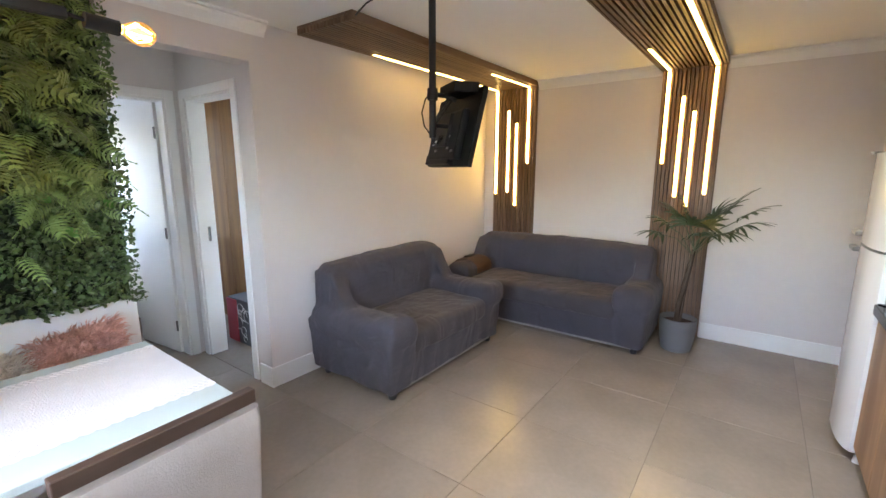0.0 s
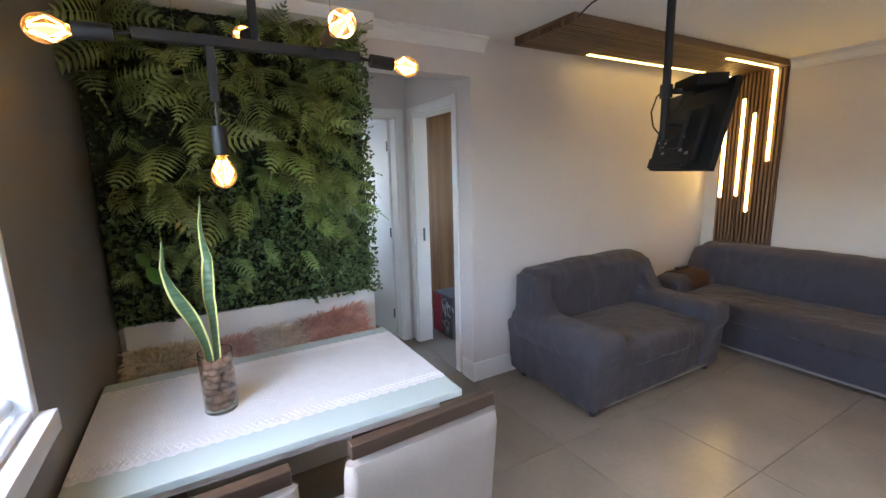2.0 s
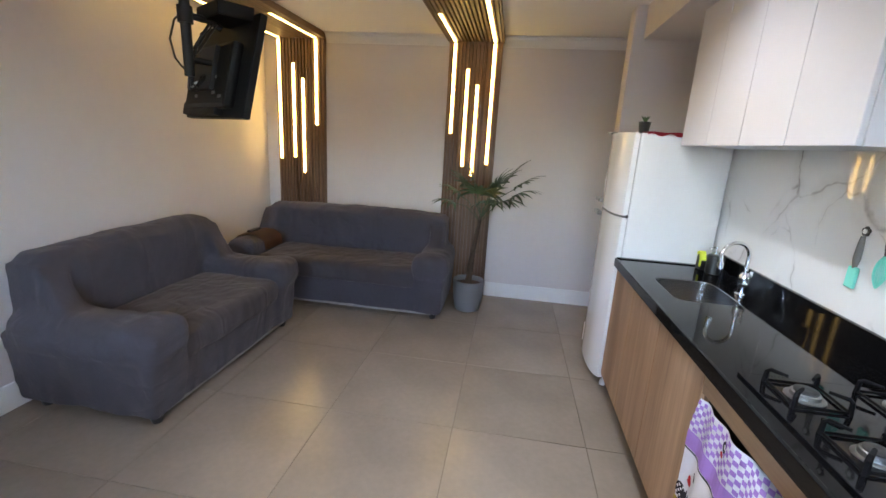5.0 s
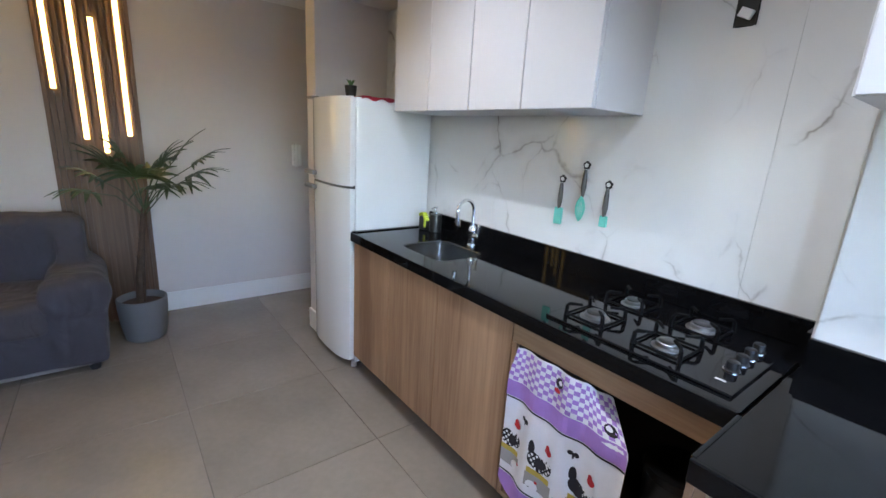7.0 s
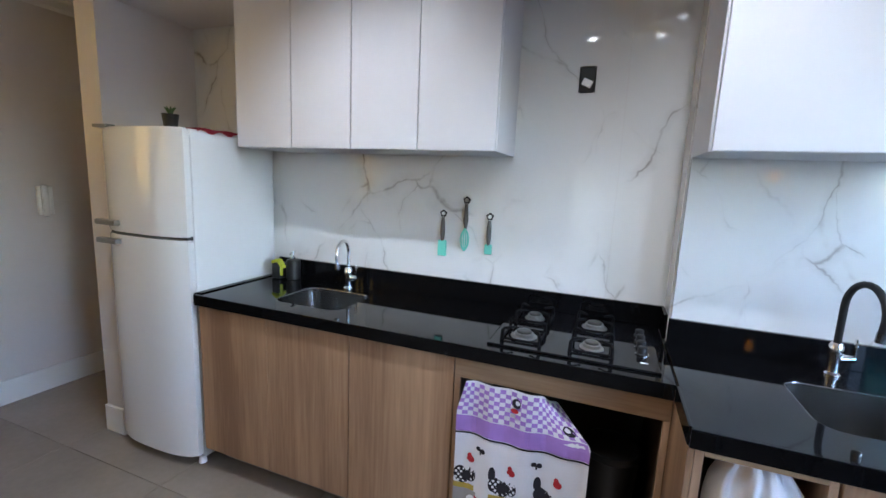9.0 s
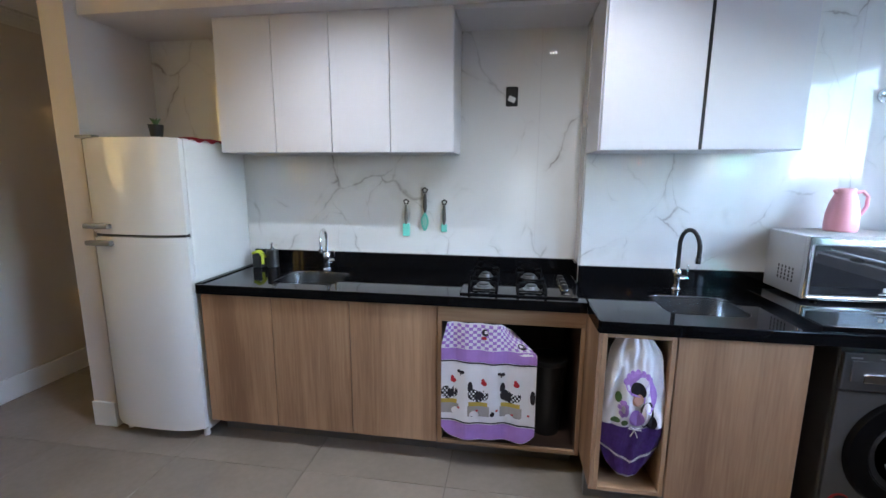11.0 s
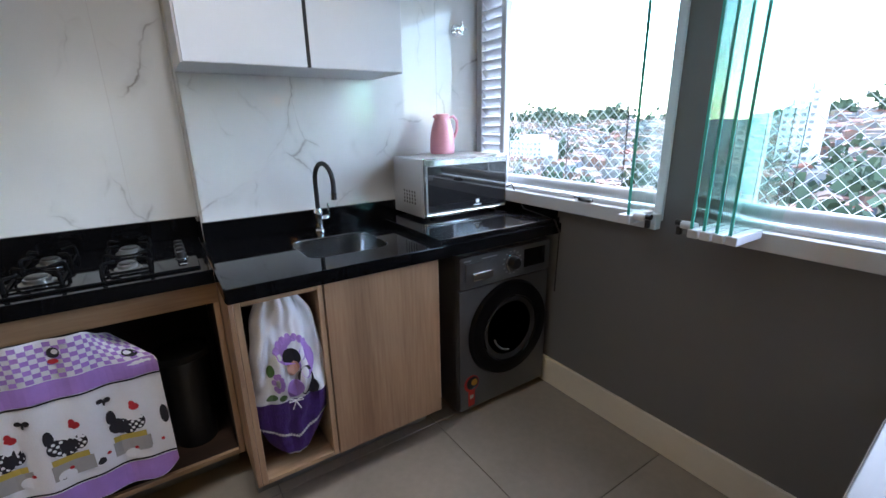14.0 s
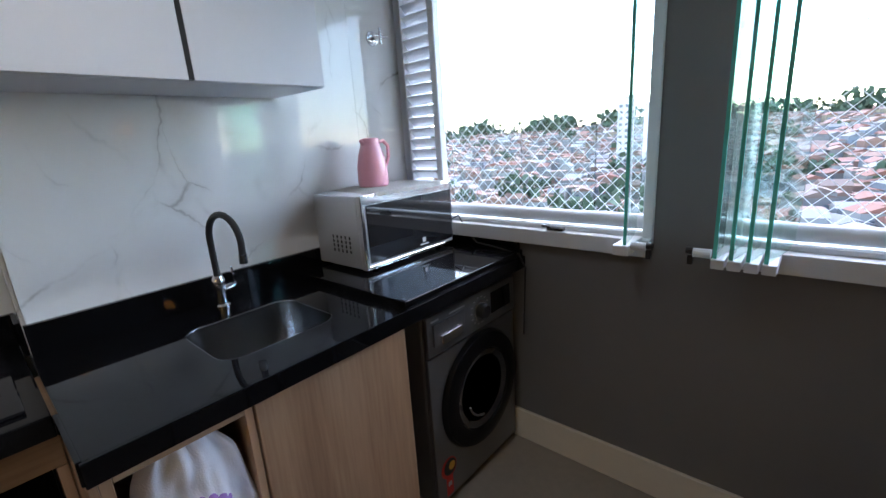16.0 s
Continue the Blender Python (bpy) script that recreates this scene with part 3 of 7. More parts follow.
W2 = window("window_2", 1.17, 2.275, 1.0, 2.12, "white framed window with folded glass panes and netting")
# louvred shutter
part("shutter_stile", frame_of((3.40, 3.62, 1.03, 2.08), (3.435, 3.595, 1.07, 2.04), "y", YW - 0.03, YW + 0.012), M_ALU, W1)
lv = mesh_of(B(-0.08, 0.08, -0.003, 0.003, -0.026, 0.026, 0.001, 1), "louvre")
lv.materials.append(M_ALU)
for k in range(20):
    o = new("louvre", lv)
    o.parent = W1
    o.matrix_local = pose(3.515 - W1.location.x, YW - 0.008 - W1.location.y, 1.095 + 0.049 * k - W1.location.z, -42)
pane(W1, 3.39, YW - 0.06, 3.02, YW - 0.06, 1.06, 2.07, False)
pane(W1, 3.01, YW - 0.045, 2.70, YW - 0.045, 1.06, 2.07, False)
pane(W1, 2.545, YW - 0.05, 2.515, YW + 0.17, 1.04, 2.10)
for k in range(4):
    pane(W2, 2.215 - 0.038 * k, YW - 0.04, 2.262 - 0.038 * k, YW + 0.21, 1.04, 2.10)
bm = bmesh.new()
for k in range(4):
    box(bm, 2.238 - 0.038 * k, 2.270 - 0.038 * k, YW + 0.05, YW + 0.222, 1.012, 1.04, 0.004)
part("pane_shoe", bm, M_ALU, W2, "white plastic glass shoes")
part("pane_shoe", B(2.50, 2.55, YW + 0.03, YW + 0.185, 1.006, 1.04, 0.005), M_ALU, W1, "white plastic glass shoe")
for w, x, s in ((W1, 2.50, -1), (W2, 2.28, 1)):
    part("lock_pin", C((x, YW + 0.15, 1.035), (x + s * 0.045, YW + 0.15, 1.035), 0.014, n=12), M_ALU, w)
    bm = C((x + s * 0.046, YW + 0.15, 1.04), (x + s * 0.064, YW + 0.15, 1.04), 0.011, n=10)
    box(bm, x + s * 0.052 - 0.008, x + s * 0.052 + 0.008, YW + 0.142, YW + 0.158, 0.998, 1.028, 0.004)
    part("lock_knob", bm, M_BLACK, w, "small black lock knob")
for w, x in ((W1, 2.82), (W2, 1.78)):
    bm = B(x - 0.035, x + 0.035, YW + 0.02, YW + 0.045, 1.031, 1.045, 0.003, 1)
    cyl(bm, (x + 0.02, YW + 0.048, 1.05), (x + 0.05, YW + 0.048, 1.05), 0.006, n=8)
    part("latch", bm, M_STEEL, w, "small steel latch")

# the town on the hillside far below
rng = random.Random(11)


def height(x, y):
    """Ground level outside: flat in the valley, rising to a ridge."""
    d = -y
    rise = 0.0 if d < 120 else min(1.0, (d - 120) / 420) * 26.5
    return -29 + rise + 3.5 * noise.noise((x * 0.006, y * 0.006, 2.0)) + (4 * noise.noise((x * 0.004, 7.0, 1.0)) if d > 350 else 0)


bm = bmesh.new()
xs = [-1500 + 50 * k for k in range(61)]
ys = [-3] + [-30 - 22 * k for k in range(30)] + [-800, -1200, -2500]
grid = [[bm.verts.new((x, y, height(x, y) if y > -700 else -12)) for x in xs] for y in ys]
for r0, r1 in zip(grid, grid[1:]):
    for k in range(len(xs) - 1):
        bm.faces.new((r0[k], r0[k + 1], r1[k + 1], r1[k]))
M_GROUND = mat("grey_town_ground", (0.112, 0.105, 0.090), 0.9, vary=0.3, scale=0.03)
tagged(part("ground", bm, M_GROUND), "pale town ground rising to a ridge", "ground", kind="structure")


def ramp_mat(name, stops, rough=0.8):
    m = bpy.data.materials.new(name)
    m.use_nodes = True
    nt = m.node_tree
    b = nt.nodes["Principled BSDF"]
    b.inputs["Roughness"].default_value = rough
    g = nt.nodes.new("ShaderNodeNewGeometry")
    cr = nt.nodes.new("ShaderNodeValToRGB")
    cr.color_ramp.interpolation = "CONSTANT"
    while len(cr.color_ramp.elements) < len(stops):
        cr.color_ramp.elements.new(0.5)
    for k, (e, c) in enumerate(zip(cr.color_ramp.elements, stops)):
        e.position, e.color = k / len(stops), (*c, 1)
    nt.links.new(g.outputs["Random Per Island"], cr.inputs[0])
    nt.links.new(cr.outputs[0], b.inputs["Base Color"])
    return m


M_HOUSE = ramp_mat("house_walls", [(0.248, 0.211, 0.174), (0.186, 0.167, 0.149), (0.273, 0.260, 0.236), (0.211, 0.118, 0.081), (0.248, 0.198, 0.124), (0.161, 0.174, 0.186), (0.260, 0.242, 0.217), (0.155, 0.136, 0.124)])
M_ROOF = ramp_mat("house_roofs", [(0.202, 0.079, 0.050), (0.202, 0.108, 0.072), (0.144, 0.133, 0.126), (0.180, 0.072, 0.047), (0.230, 0.216, 0.202), (0.144, 0.094, 0.072), (0.216, 0.122, 0.086)])
M_PANE = mat("dark_house_window", (0.08, 0.09, 0.10), 0.3)
M_TREE = mat("distant_foliage", (0.05, 0.075, 0.04), 0.9, vary=0.4, scale=0.4, island=0.6)


def houses(count, d0, d1, spread, size):
    verts, faces, rverts, rfaces, wverts, wfaces = [], [], [], [], [], []
    for _ in range(count):
        d = d0 + (d1 - d0) * rng.random()
        x = 3 + (rng.random() - 0.42) * (d * spread + 60)
        y = -d
        w, l, h = (size * (0.7 + 0.7 * rng.random()) for _ in range(3))
        h *= 0.62
        a = rng.choice((0.2, 0.35, 1.75, 0.28)) + rng.random() * 0.15
        z = height(x, y) - 1
        ca, sa = math.cos(a), math.sin(a)

        def put(px, py, pz):
            return (x + px * ca - py * sa, y + px * sa + py * ca, z + pz)
        n = len(verts)
        for pz in (0, h + 1):
            for px, py in ((-w / 2, -l / 2), (w / 2, -l / 2), (w / 2, l / 2), (-w / 2, l / 2)):
                verts.append(put(px, py, pz))
        faces += [(n, n + 1, n + 5, n + 4), (n + 1, n + 2, n + 6, n + 5), (n + 2, n + 3, n + 7, n + 6), (n + 3, n, n + 4, n + 7), (n + 4, n + 5, n + 6, n + 7)]
        n = len(rverts)
        o, t = 0.3, h * (0.28 if rng.random() < 0.7 else 0.06)
        for px, py, pz in ((-w / 2 - o, -l / 2 - o, 0.02), (w / 2 + o, -l / 2 - o, 0.02), (w / 2 + o, l / 2 + o, 0.02), (-w / 2 - o, l / 2 + o, 0.02), (0, -l / 2 - o, t), (0, l / 2 + o, t)):
            rverts.append(put(px, py, h + 1 + pz))
        rfaces += [(n, n + 4, n + 5, n + 3), (n + 1, n + 2, n + 5, n + 4), (n, n + 1, n + 4), (n + 2, n + 3, n + 5)]
        if d < 320:
            for k in range(2):
                for s, wid in ((1, w), (-1, w)):
                    n = len(wverts)
                    px = (k - 0.5) * wid * 0.5
                    py = s * (l / 2 + 0.04)
                    for qx, qz in ((-0.6, h * 0.45), (0.6, h * 0.45), (0.6, h * 0.45 + 1.3), (-0.6, h * 0.45 + 1.3)):
                        wverts.append(put(px + qx, py, qz + 1))
                    wfaces.append((n, n + 1, n + 2, n + 3))
    return (verts, faces), (rverts, rfaces), (wverts, wfaces)


def stuff(name, data, material, label, category):
    me = bpy.data.meshes.new(name)
    me.from_pydata(*[data[0], [], data[1]])
    me.materials.append(material)
    return tagged(new(name, me), label, category, kind="stuff")


for d0, d1, count, size in ((70, 200, 620, 6.8), (200, 380, 1500, 7.2), (380, 640, 2300, 8.2)):
    hw, hr, hp = houses(count, d0, d1, 2.1, size)
    stuff("town_houses", hw, M_HOUSE, "small plastered houses crowding the hillside", "houses")
    stuff("town_roofs", hr, M_ROOF, "red and grey roofs of the hillside houses", "roofs")
    if hp[0]:
        stuff("town_windows", hp, M_PANE, "dark windows of the hillside houses", "windows")


def clump_trees(count, d0, d1, size):
    verts, faces = [], []
    for _ in range(count):
        d = d0 + (d1 - d0) * rng.random()
        cx, cy = 3 + (rng.random() - 0.42) * (d * 2.1 + 60), -d
        cz = height(cx, cy)
        s = size * (0.6 + 0.8 * rng.random())
        for _ in range(90):
            u = Vector((rng.gauss(0, 0.42), rng.gauss(0, 0.42), abs(rng.gauss(0.55, 0.3))))
            c = Vector((cx, cy, cz)) + u * s
            q = Euler((rng.random() * 6, rng.random() * 6, rng.random() * 6)).to_matrix()
            n = len(verts)
            for p in ((-1, -1, 0), (1, -0.8, 0.2), (0.8, 1, 0), (-1, 0.9, -0.2)):
                verts.append(tuple(c + q @ Vector(p) * s * 0.16))
            faces.append((n, n + 1, n + 2, n + 3))
    return verts, faces


stuff("distant_trees", clump_trees(130, 60, 560, 8), M_TREE, "dark green trees among the houses", "trees")
stuff("distant_woods", clump_trees(90, 520, 600, 15), M_TREE, "dark green woods along the ridge", "trees")

M_TOWER = mat("pale_tower_plaster", (0.42, 0.42, 0.41), 0.8, vary=0.06, scale=0.2)


def tower(x, y, w, l, storeys, label):
    z = height(x, y) - 1
    root = thing("apartment_building", (x, y, z), label, "building", "towers in the town")
    h = storeys * 2.9 + 1
    part("wall", B(x - w / 2, x + w / 2, y - l / 2, y + l / 2, z, z + h, 0.05, 1), M_TOWER, root)
    part("roof", B(x - w * 0.3, x + w * 0.3, y - l * 0.3, y + l * 0.3, z + h, z + h + 3.5, 0.1, 1), M_TOWER, root)
    n = max(3, int(w / 3))
    me = mesh_of(B(-0.8, 0.8, -0.06, 0.06, 0, 1.3), "window")
    me.materials.append(M_PANE)
    for s in range(storeys):
        for k in range(n):
            o = new("window", me)
            o.parent = root
            o.location = (-w / 2 + (k + 0.5) * w / n, l / 2, 1.9 + s * 2.9)


tower(74, -230, 12, 12, 12, "pale tall apartment tower above the roofs")
tower(190, -190, 26, 14, 5, "pale low apartment block among the roofs")
hall = thing("market_hall", (-5, -72, height(-5, -72)), "long low building with a white metal roof", "building")
hz = height(-5, -72)
part("wall", B(-45, 22, -86, -62, hz - 1, hz + 6), M_TOWER, hall)
part("roof", B(-46, 23, -87, -61, hz + 6, hz + 6.6, 0.1, 1), mat("white_metal_roof", (0.75, 0.76, 0.78), 0.5, vary=0.05), hall)

# ---- kitchen ----
def ring_hole(bm, x0, x1, y0, y1, hx0, hx1, hy0, hy1, z0, z1, rad=0.062, seg=10):
    """A slab with a rounded rectangular hole."""
    def inner():
        pts = []
        for cx, cy, a0 in ((hx1 - rad, hy1 - rad, 0), (hx0 + rad, hy1 - rad, 90), (hx0 + rad, hy0 + rad, 180), (hx1 - rad, hy0 + rad, 270)):
            for k in range(seg + 1):
                a = radians(a0 + 90 * k / seg)
                pts.append((cx + rad * math.cos(a), cy + rad * math.sin(a)))
        return pts
    pin = inner()
    n = len(pin)
    outc = {0: (x1, y1), 1: (x0, y1), 2: (x0, y0), 3: (x1, y0)}
    top_i = [bm.verts.new((x, y, z1)) for x, y in pin]
    bot_i = [bm.verts.new((x, y, z0)) for x, y in pin]
    to = [bm.verts.new((*outc[k], z1)) for k in range(4)]
    bo = [bm.verts.new((*outc[k], z0)) for k in range(4)]
    for k in range(n):
        bm.faces.new((top_i[k], top_i[(k + 1) % n], bot_i[(k + 1) % n], bot_i[k]))
    for c in range(4):
        i0 = c * (seg + 1)
        for k in range(seg):
            bm.faces.new((to[c], top_i[i0 + k], top_i[i0 + k + 1]))
            bm.faces.new((bo[c], bot_i[i0 + k + 1], bot_i[i0 + k]))
        nx = ((c + 1) % 4)
        bm.faces.new((to[c], top_i[i0 + seg], top_i[(i0 + seg + 1) % n], to[nx]))
        bm.faces.new((bo[c], bo[nx], bot_i[(i0 + seg + 1) % n], bot_i[i0 + seg]))
        bm.faces.new((to[c], to[nx], bo[nx], bo[c]))
    return bm


def basin(hx0, hx1, hy0, hy1, z, depth, rad=0.062, seg=10):
    """A pressed steel bowl under the worktop's hole."""
    bm = bmesh.new()
    rings = []
    for inset, dz, rr_ in ((-0.012, -0.003, rad + 0.01), (0.0, -0.004, rad), (0.006, -depth * 0.7, rad), (0.02, -depth * 0.93, rad), (0.05, -depth, rad)):
        pts = []
        for cx, cy, a0 in ((hx1 - inset - rr_, hy1 - inset - rr_, 0), (hx0 + inset + rr_, hy1 - inset - rr_, 90), (hx0 + inset + rr_, hy0 + inset + rr_, 180), (hx1 - inset - rr_, hy0 + inset + rr_, 270)):
            for k in range(seg + 1):
                a = radians(a0 + 90 * k / seg)
                pts.append(bm.verts.new((cx + rr_ * math.cos(a), cy + rr_ * math.sin(a), z + dz)))
        rings.append(pts)
    n = len(rings[0])
    for a, b in zip(rings, rings[1:]):
        for k in range(n):
            bm.faces.new((a[k], a[(k + 1) % n], b[(k + 1) % n], b[k]))
    bm.faces.new(rings[-1])
    return bm


S1 = (3.335, 3.63, 0.655, 1.02)      # first sink opening
S2 = (3.13, 3.44, -1.28, -0.93)    # second sink opening
ct = thing("countertop", (3.5, 0.38, 0.86), "polished black granite worktop with upstand and hob", "countertop")
bm = bmesh.new()
ring_hole(bm, 3.235, 3.79, 0.55, 1.371, *S1, 0.862, 0.9)
box(bm, 3.235, 3.79, -0.618, 0.55, 0.862, 0.9)
part("slab", bm, M_GRANITE, ct)
part("front_edge", B(3.222, 3.235, -0.618, 1.371, 0.852, 0.903, 0.003, 2), M_GRANITE, ct)
part("end_edge", B(3.235, 3.79, 1.371, 1.384, 0.852, 0.906, 0.003, 2), M_GRANITE, ct)
part("upstand", B(3.778, 3.797, -0.63, 1.371, 0.9, 0.998, 0.002, 1), M_GRANITE, ct)
part("edge_rim", B(3.25, 3.778, 1.352, 1.371, 0.9, 0.906, 0.002, 1), M_GRANITE, ct)
c2 = thing("countertop", (3.3, -1.4, 0.86), "polished black granite worktop with a sink, over the washing machine", "countertop")
bm = bmesh.new()
ring_hole(bm, 2.987, 3.64, -1.42, -0.628, *S2, 0.862, 0.9)
part("slab", bm, M_GRANITE, c2)
part("raised_slab", B(2.987, 3.64, YW + 0.002, -1.4205, 0.88, 0.928, 0.002, 1), M_GRANITE, c2)
part("front_edge", B(2.974, 2.987, YW + 0.002, -0.622, 0.852, 0.903, 0.003, 2), M_GRANITE, c2)
part("side_edge", B(2.987, 3.222, -0.628, -0.618, 0.852, 0.903, 0.003, 2), M_GRANITE, c2)
part("upstand", B(3.628, 3.647, YW + 0.002, -0.633, 0.9, 0.992, 0.002, 1), M_GRANITE, c2)
part("window_upstand", B(3.0, 3.628, YW + 0.002, YW + 0.022, 0.928, 0.985, 0.002, 1), M_GRANITE, c2)
part("step_upstand", B(3.66, 3.778, -0.632, -0.619, 0.9, 0.998, 0.002, 1), M_GRANITE, ct)


def sink(s, z, label):
    root = thing("sink", ((s[0] + s[1]) / 2, (s[2] + s[3]) / 2, z - 0.18), label, "sink", "steel sinks")
    bw = part("bowl", basin(*s, z, 0.18), M_STEEL, root, "", True)
    rad, loop = 0.062, []
    for ox, oy, a0 in ((s[1] - rad, s[3] - rad, 0), (s[0] + rad, s[3] - rad, 90), (s[0] + rad, s[2] + rad, 180), (s[1] - rad, s[2] + rad, 270)):
        loop += [(ox + (rad - 0.002) * math.cos(radians(a0 + 9 * k)), oy + (rad - 0.002) * math.sin(radians(a0 + 9 * k)), z - 0.003) for k in range(11)]
    part("rim", tube(bmesh.new(), loop + loop[:1], 0.0022, 6), M_STEEL, bw, "polished steel rim", True)
    cx, cy = (s[0] + s[1]) / 2, (s[2] + s[3]) / 2
    part("drain", lathe(((0.036, 0), (0.036, 0.003), (0.03, 0.004), (0.012, 0.003)), (cx, cy, z - 0.179), 20), M_CHROME, bw, "chrome drain", True)
    return root


sink(S1, 0.9, "brushed steel sink set in black granite beside the fridge")
sink(S2, 0.9, "brushed steel sink set in black granite near the window")


def tap(x, y, z, top, reach, black, label):
    """A gooseneck tap with a side lever; the spout turns towards the room."""
    root = thing("tap", (x, y, z), label, "tap")
    part("base", lathe(((0.026, 0), (0.026, 0.006), (0.019, 0.012), (0.017, 0.06), (0.021, 0.075), (0.021, 0.095), (0.014, 0.11)), (x, y, z), 20), M_CHROME, root, "", True)
    bm = tube(bmesh.new(), [(x, y, z + 0.055), (x, y - 0.035, z + 0.06), (x, y - 0.05, z + 0.062)], [0.013, 0.012, 0.010], 12)
    box(bm, x - 0.006, x + 0.006, y - 0.052, y - 0.044, z + 0.055, z + 0.13, 0.003)
    part("lever", bm, M_CHROME, root, "chrome lever", True)
    r = reach / 2
    pts = [(x, y, z + 0.10), (x, y, z + top - r)]
    pts += [(x - r + r * math.cos(a), y - 0.15 * r * (1 - math.cos(a)), z + top - r + r * math.sin(a)) for a in [math.pi * k / 12 for k in range(1, 13)]]
    end = pts[-1]
    pts.append((end[0] + 0.004, end[1], end[2] - 0.035))
    part("spout", tube(bmesh.new(), pts, 0.0105 if black else 0.009, 12), M_MATT_BLACK if black else M_CHROME, root, "black flexible spout" if black else "", True)
    e = pts[-1]
    part("aerator", C(e, (e[0] + 0.003, e[1], e[2] - 0.03), 0.013, n=14), M_CHROME if not black else M_STEEL, root, "metal spout tip", True)
    return root


tap(3.69, 0.84, 0.9, 0.255, 0.13, False, "chrome gooseneck tap on the black worktop")
tap(3.56, -1.11, 0.9, 0.32, 0.17, True, "chrome tap with a black gooseneck spout")


def cabinet(name, x0, x1, y0, y1, z0, z1, seams, material, label, category, gap=0.002, door_t=0.018):
    root = thing(name, ((x0 + x1) / 2, (y0 + y1) / 2, z0), label, category)
    part("body", B(x0 + door_t + 0.003, x1, y0, y1, z0, z1 if z1 > 1 else 0.72, 0.001, 1), material, root)
    ends = [y0, *seams, y1]
    for a, b in zip(ends, ends[1:]):
        part("door", B(x0, x0 + door_t, a + gap, b - gap, z0 + 0.001, z1 - 0.001, 0.0015, 1), material, root)
    return root


for a, b in ((0.085, 0.537), (0.537, 0.963), (0.963, 1.366)):
    cabinet("base_cabinet", 3.245, 3.77, a, b, 0.115, 0.846, [], M_OAK, "light oak base cabinet under the black worktop", "cabinet")
# black strip put in for the shade under the worktop edge
part("shade_strip", B(3.25, 3.262, 0.08, 1.366, 0.8465, 0.8515), M_BLACK, ct, "dark shadow strip")
cabinet("wall_cabinet", 3.467, 3.797, 0.042, 0.687, 1.59, 2.284, [0.37], M_CAB, "pearl grey lacquered wall cabinet", "cabinet")
cabinet("wall_cabinet", 3.467, 3.797, 0.688, 1.331, 1.59, 2.284, [1.004], M_CAB, "pearl grey lacquered wall cabinet", "cabinet")
wc = cabinet("wall_cabinet", 3.32, 3.647, -1.469, -0.636, 1.59, 2.284, [-1.061], M_CAB, "pearl grey wall cabinet with a dark finger gap", "cabinet", 0.007)
part("finger_groove", B(3.3205, 3.337, -1.0675, -1.0545, 1.592, 2.282), M_BLACK, wc, "dark groove between the doors")
part("niche_panel", B(3.47, 3.797, -0.63, 0.038, 2.262, 2.283), M_CAB, wc)

# open hob niche and open towel niche
hn = thing("hob_niche", (3.5, -0.26, 0.12), "open oak niche under the hob with a dark back", "cabinet")
part("top_rail", B(3.245, 3.265, -0.62, 0.083, 0.772, 0.85, 0.001, 1), M_OAK_Y, hn)
# dark wood inside, coloured darker with the black back to put in the niche's shade
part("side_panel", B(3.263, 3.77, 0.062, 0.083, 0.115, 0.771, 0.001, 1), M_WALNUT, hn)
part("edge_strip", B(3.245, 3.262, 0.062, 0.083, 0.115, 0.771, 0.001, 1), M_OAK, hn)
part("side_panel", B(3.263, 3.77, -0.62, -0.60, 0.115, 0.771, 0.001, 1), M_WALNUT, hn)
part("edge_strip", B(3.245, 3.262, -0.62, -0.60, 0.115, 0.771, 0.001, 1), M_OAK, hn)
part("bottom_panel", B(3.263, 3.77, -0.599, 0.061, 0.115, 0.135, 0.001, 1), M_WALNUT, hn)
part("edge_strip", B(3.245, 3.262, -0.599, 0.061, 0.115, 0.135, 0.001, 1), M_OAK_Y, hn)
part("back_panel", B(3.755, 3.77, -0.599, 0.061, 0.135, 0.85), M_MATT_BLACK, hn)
tn = thing("towel_niche", (3.3, -0.79, 0.138), "narrow open oak niche holding towels", "cabinet")
part("side_panel", B(2.985, 3.62, -0.658, -0.638, 0.14, 0.85, 0.001, 1), M_OAK, tn)
part("side_panel", B(2.985, 3.62, -0.922, -0.904, 0.14, 0.85, 0.001, 1), M_OAK, tn)
part("bottom_panel", B(2.985, 3.62, -0.903, -0.659, 0.14, 0.158, 0.001, 1), M_OAK_Y, tn)
part("top_panel", B(2.985, 3.62, -0.903, -0.659, 0.834, 0.85, 0.001, 1), M_OAK_Y, tn)
part("back_panel", B(3.3, 3.31, -0.903, -0.659, 0.16, 0.832), M_OAK, tn)
part("outer_side", B(2.985, 3.62, -0.637, -0.622, 0.14, 0.85, 0.001, 1), M_OAK, tn)
cabinet("base_cabinet", 2.982, 3.62, -1.405, -0.925, 0.138, 0.85, [], M_OAK, "light oak base cabinet beside the washing machine", "cabinet")
setting("plinth", B(3.36, 3.40, -0.6, 1.36, 0, 0.115), M_GREY_WALL, "recessed dark plinth under the base cabinets")
setting("plinth_step", B(3.12, 3.16, -1.4, -0.63, 0, 0.138), M_GREY_WALL, "recessed dark plinth under the base cabinets")

# fridge
fr = thing("fridge", (3.5, 1.68, 0), "white two-door fridge with grey handles", "fridge")
part("body", B(3.27, 3.78, 1.40, 1.955, 0.035, 1.655, 0.012), M_WHITE, fr)


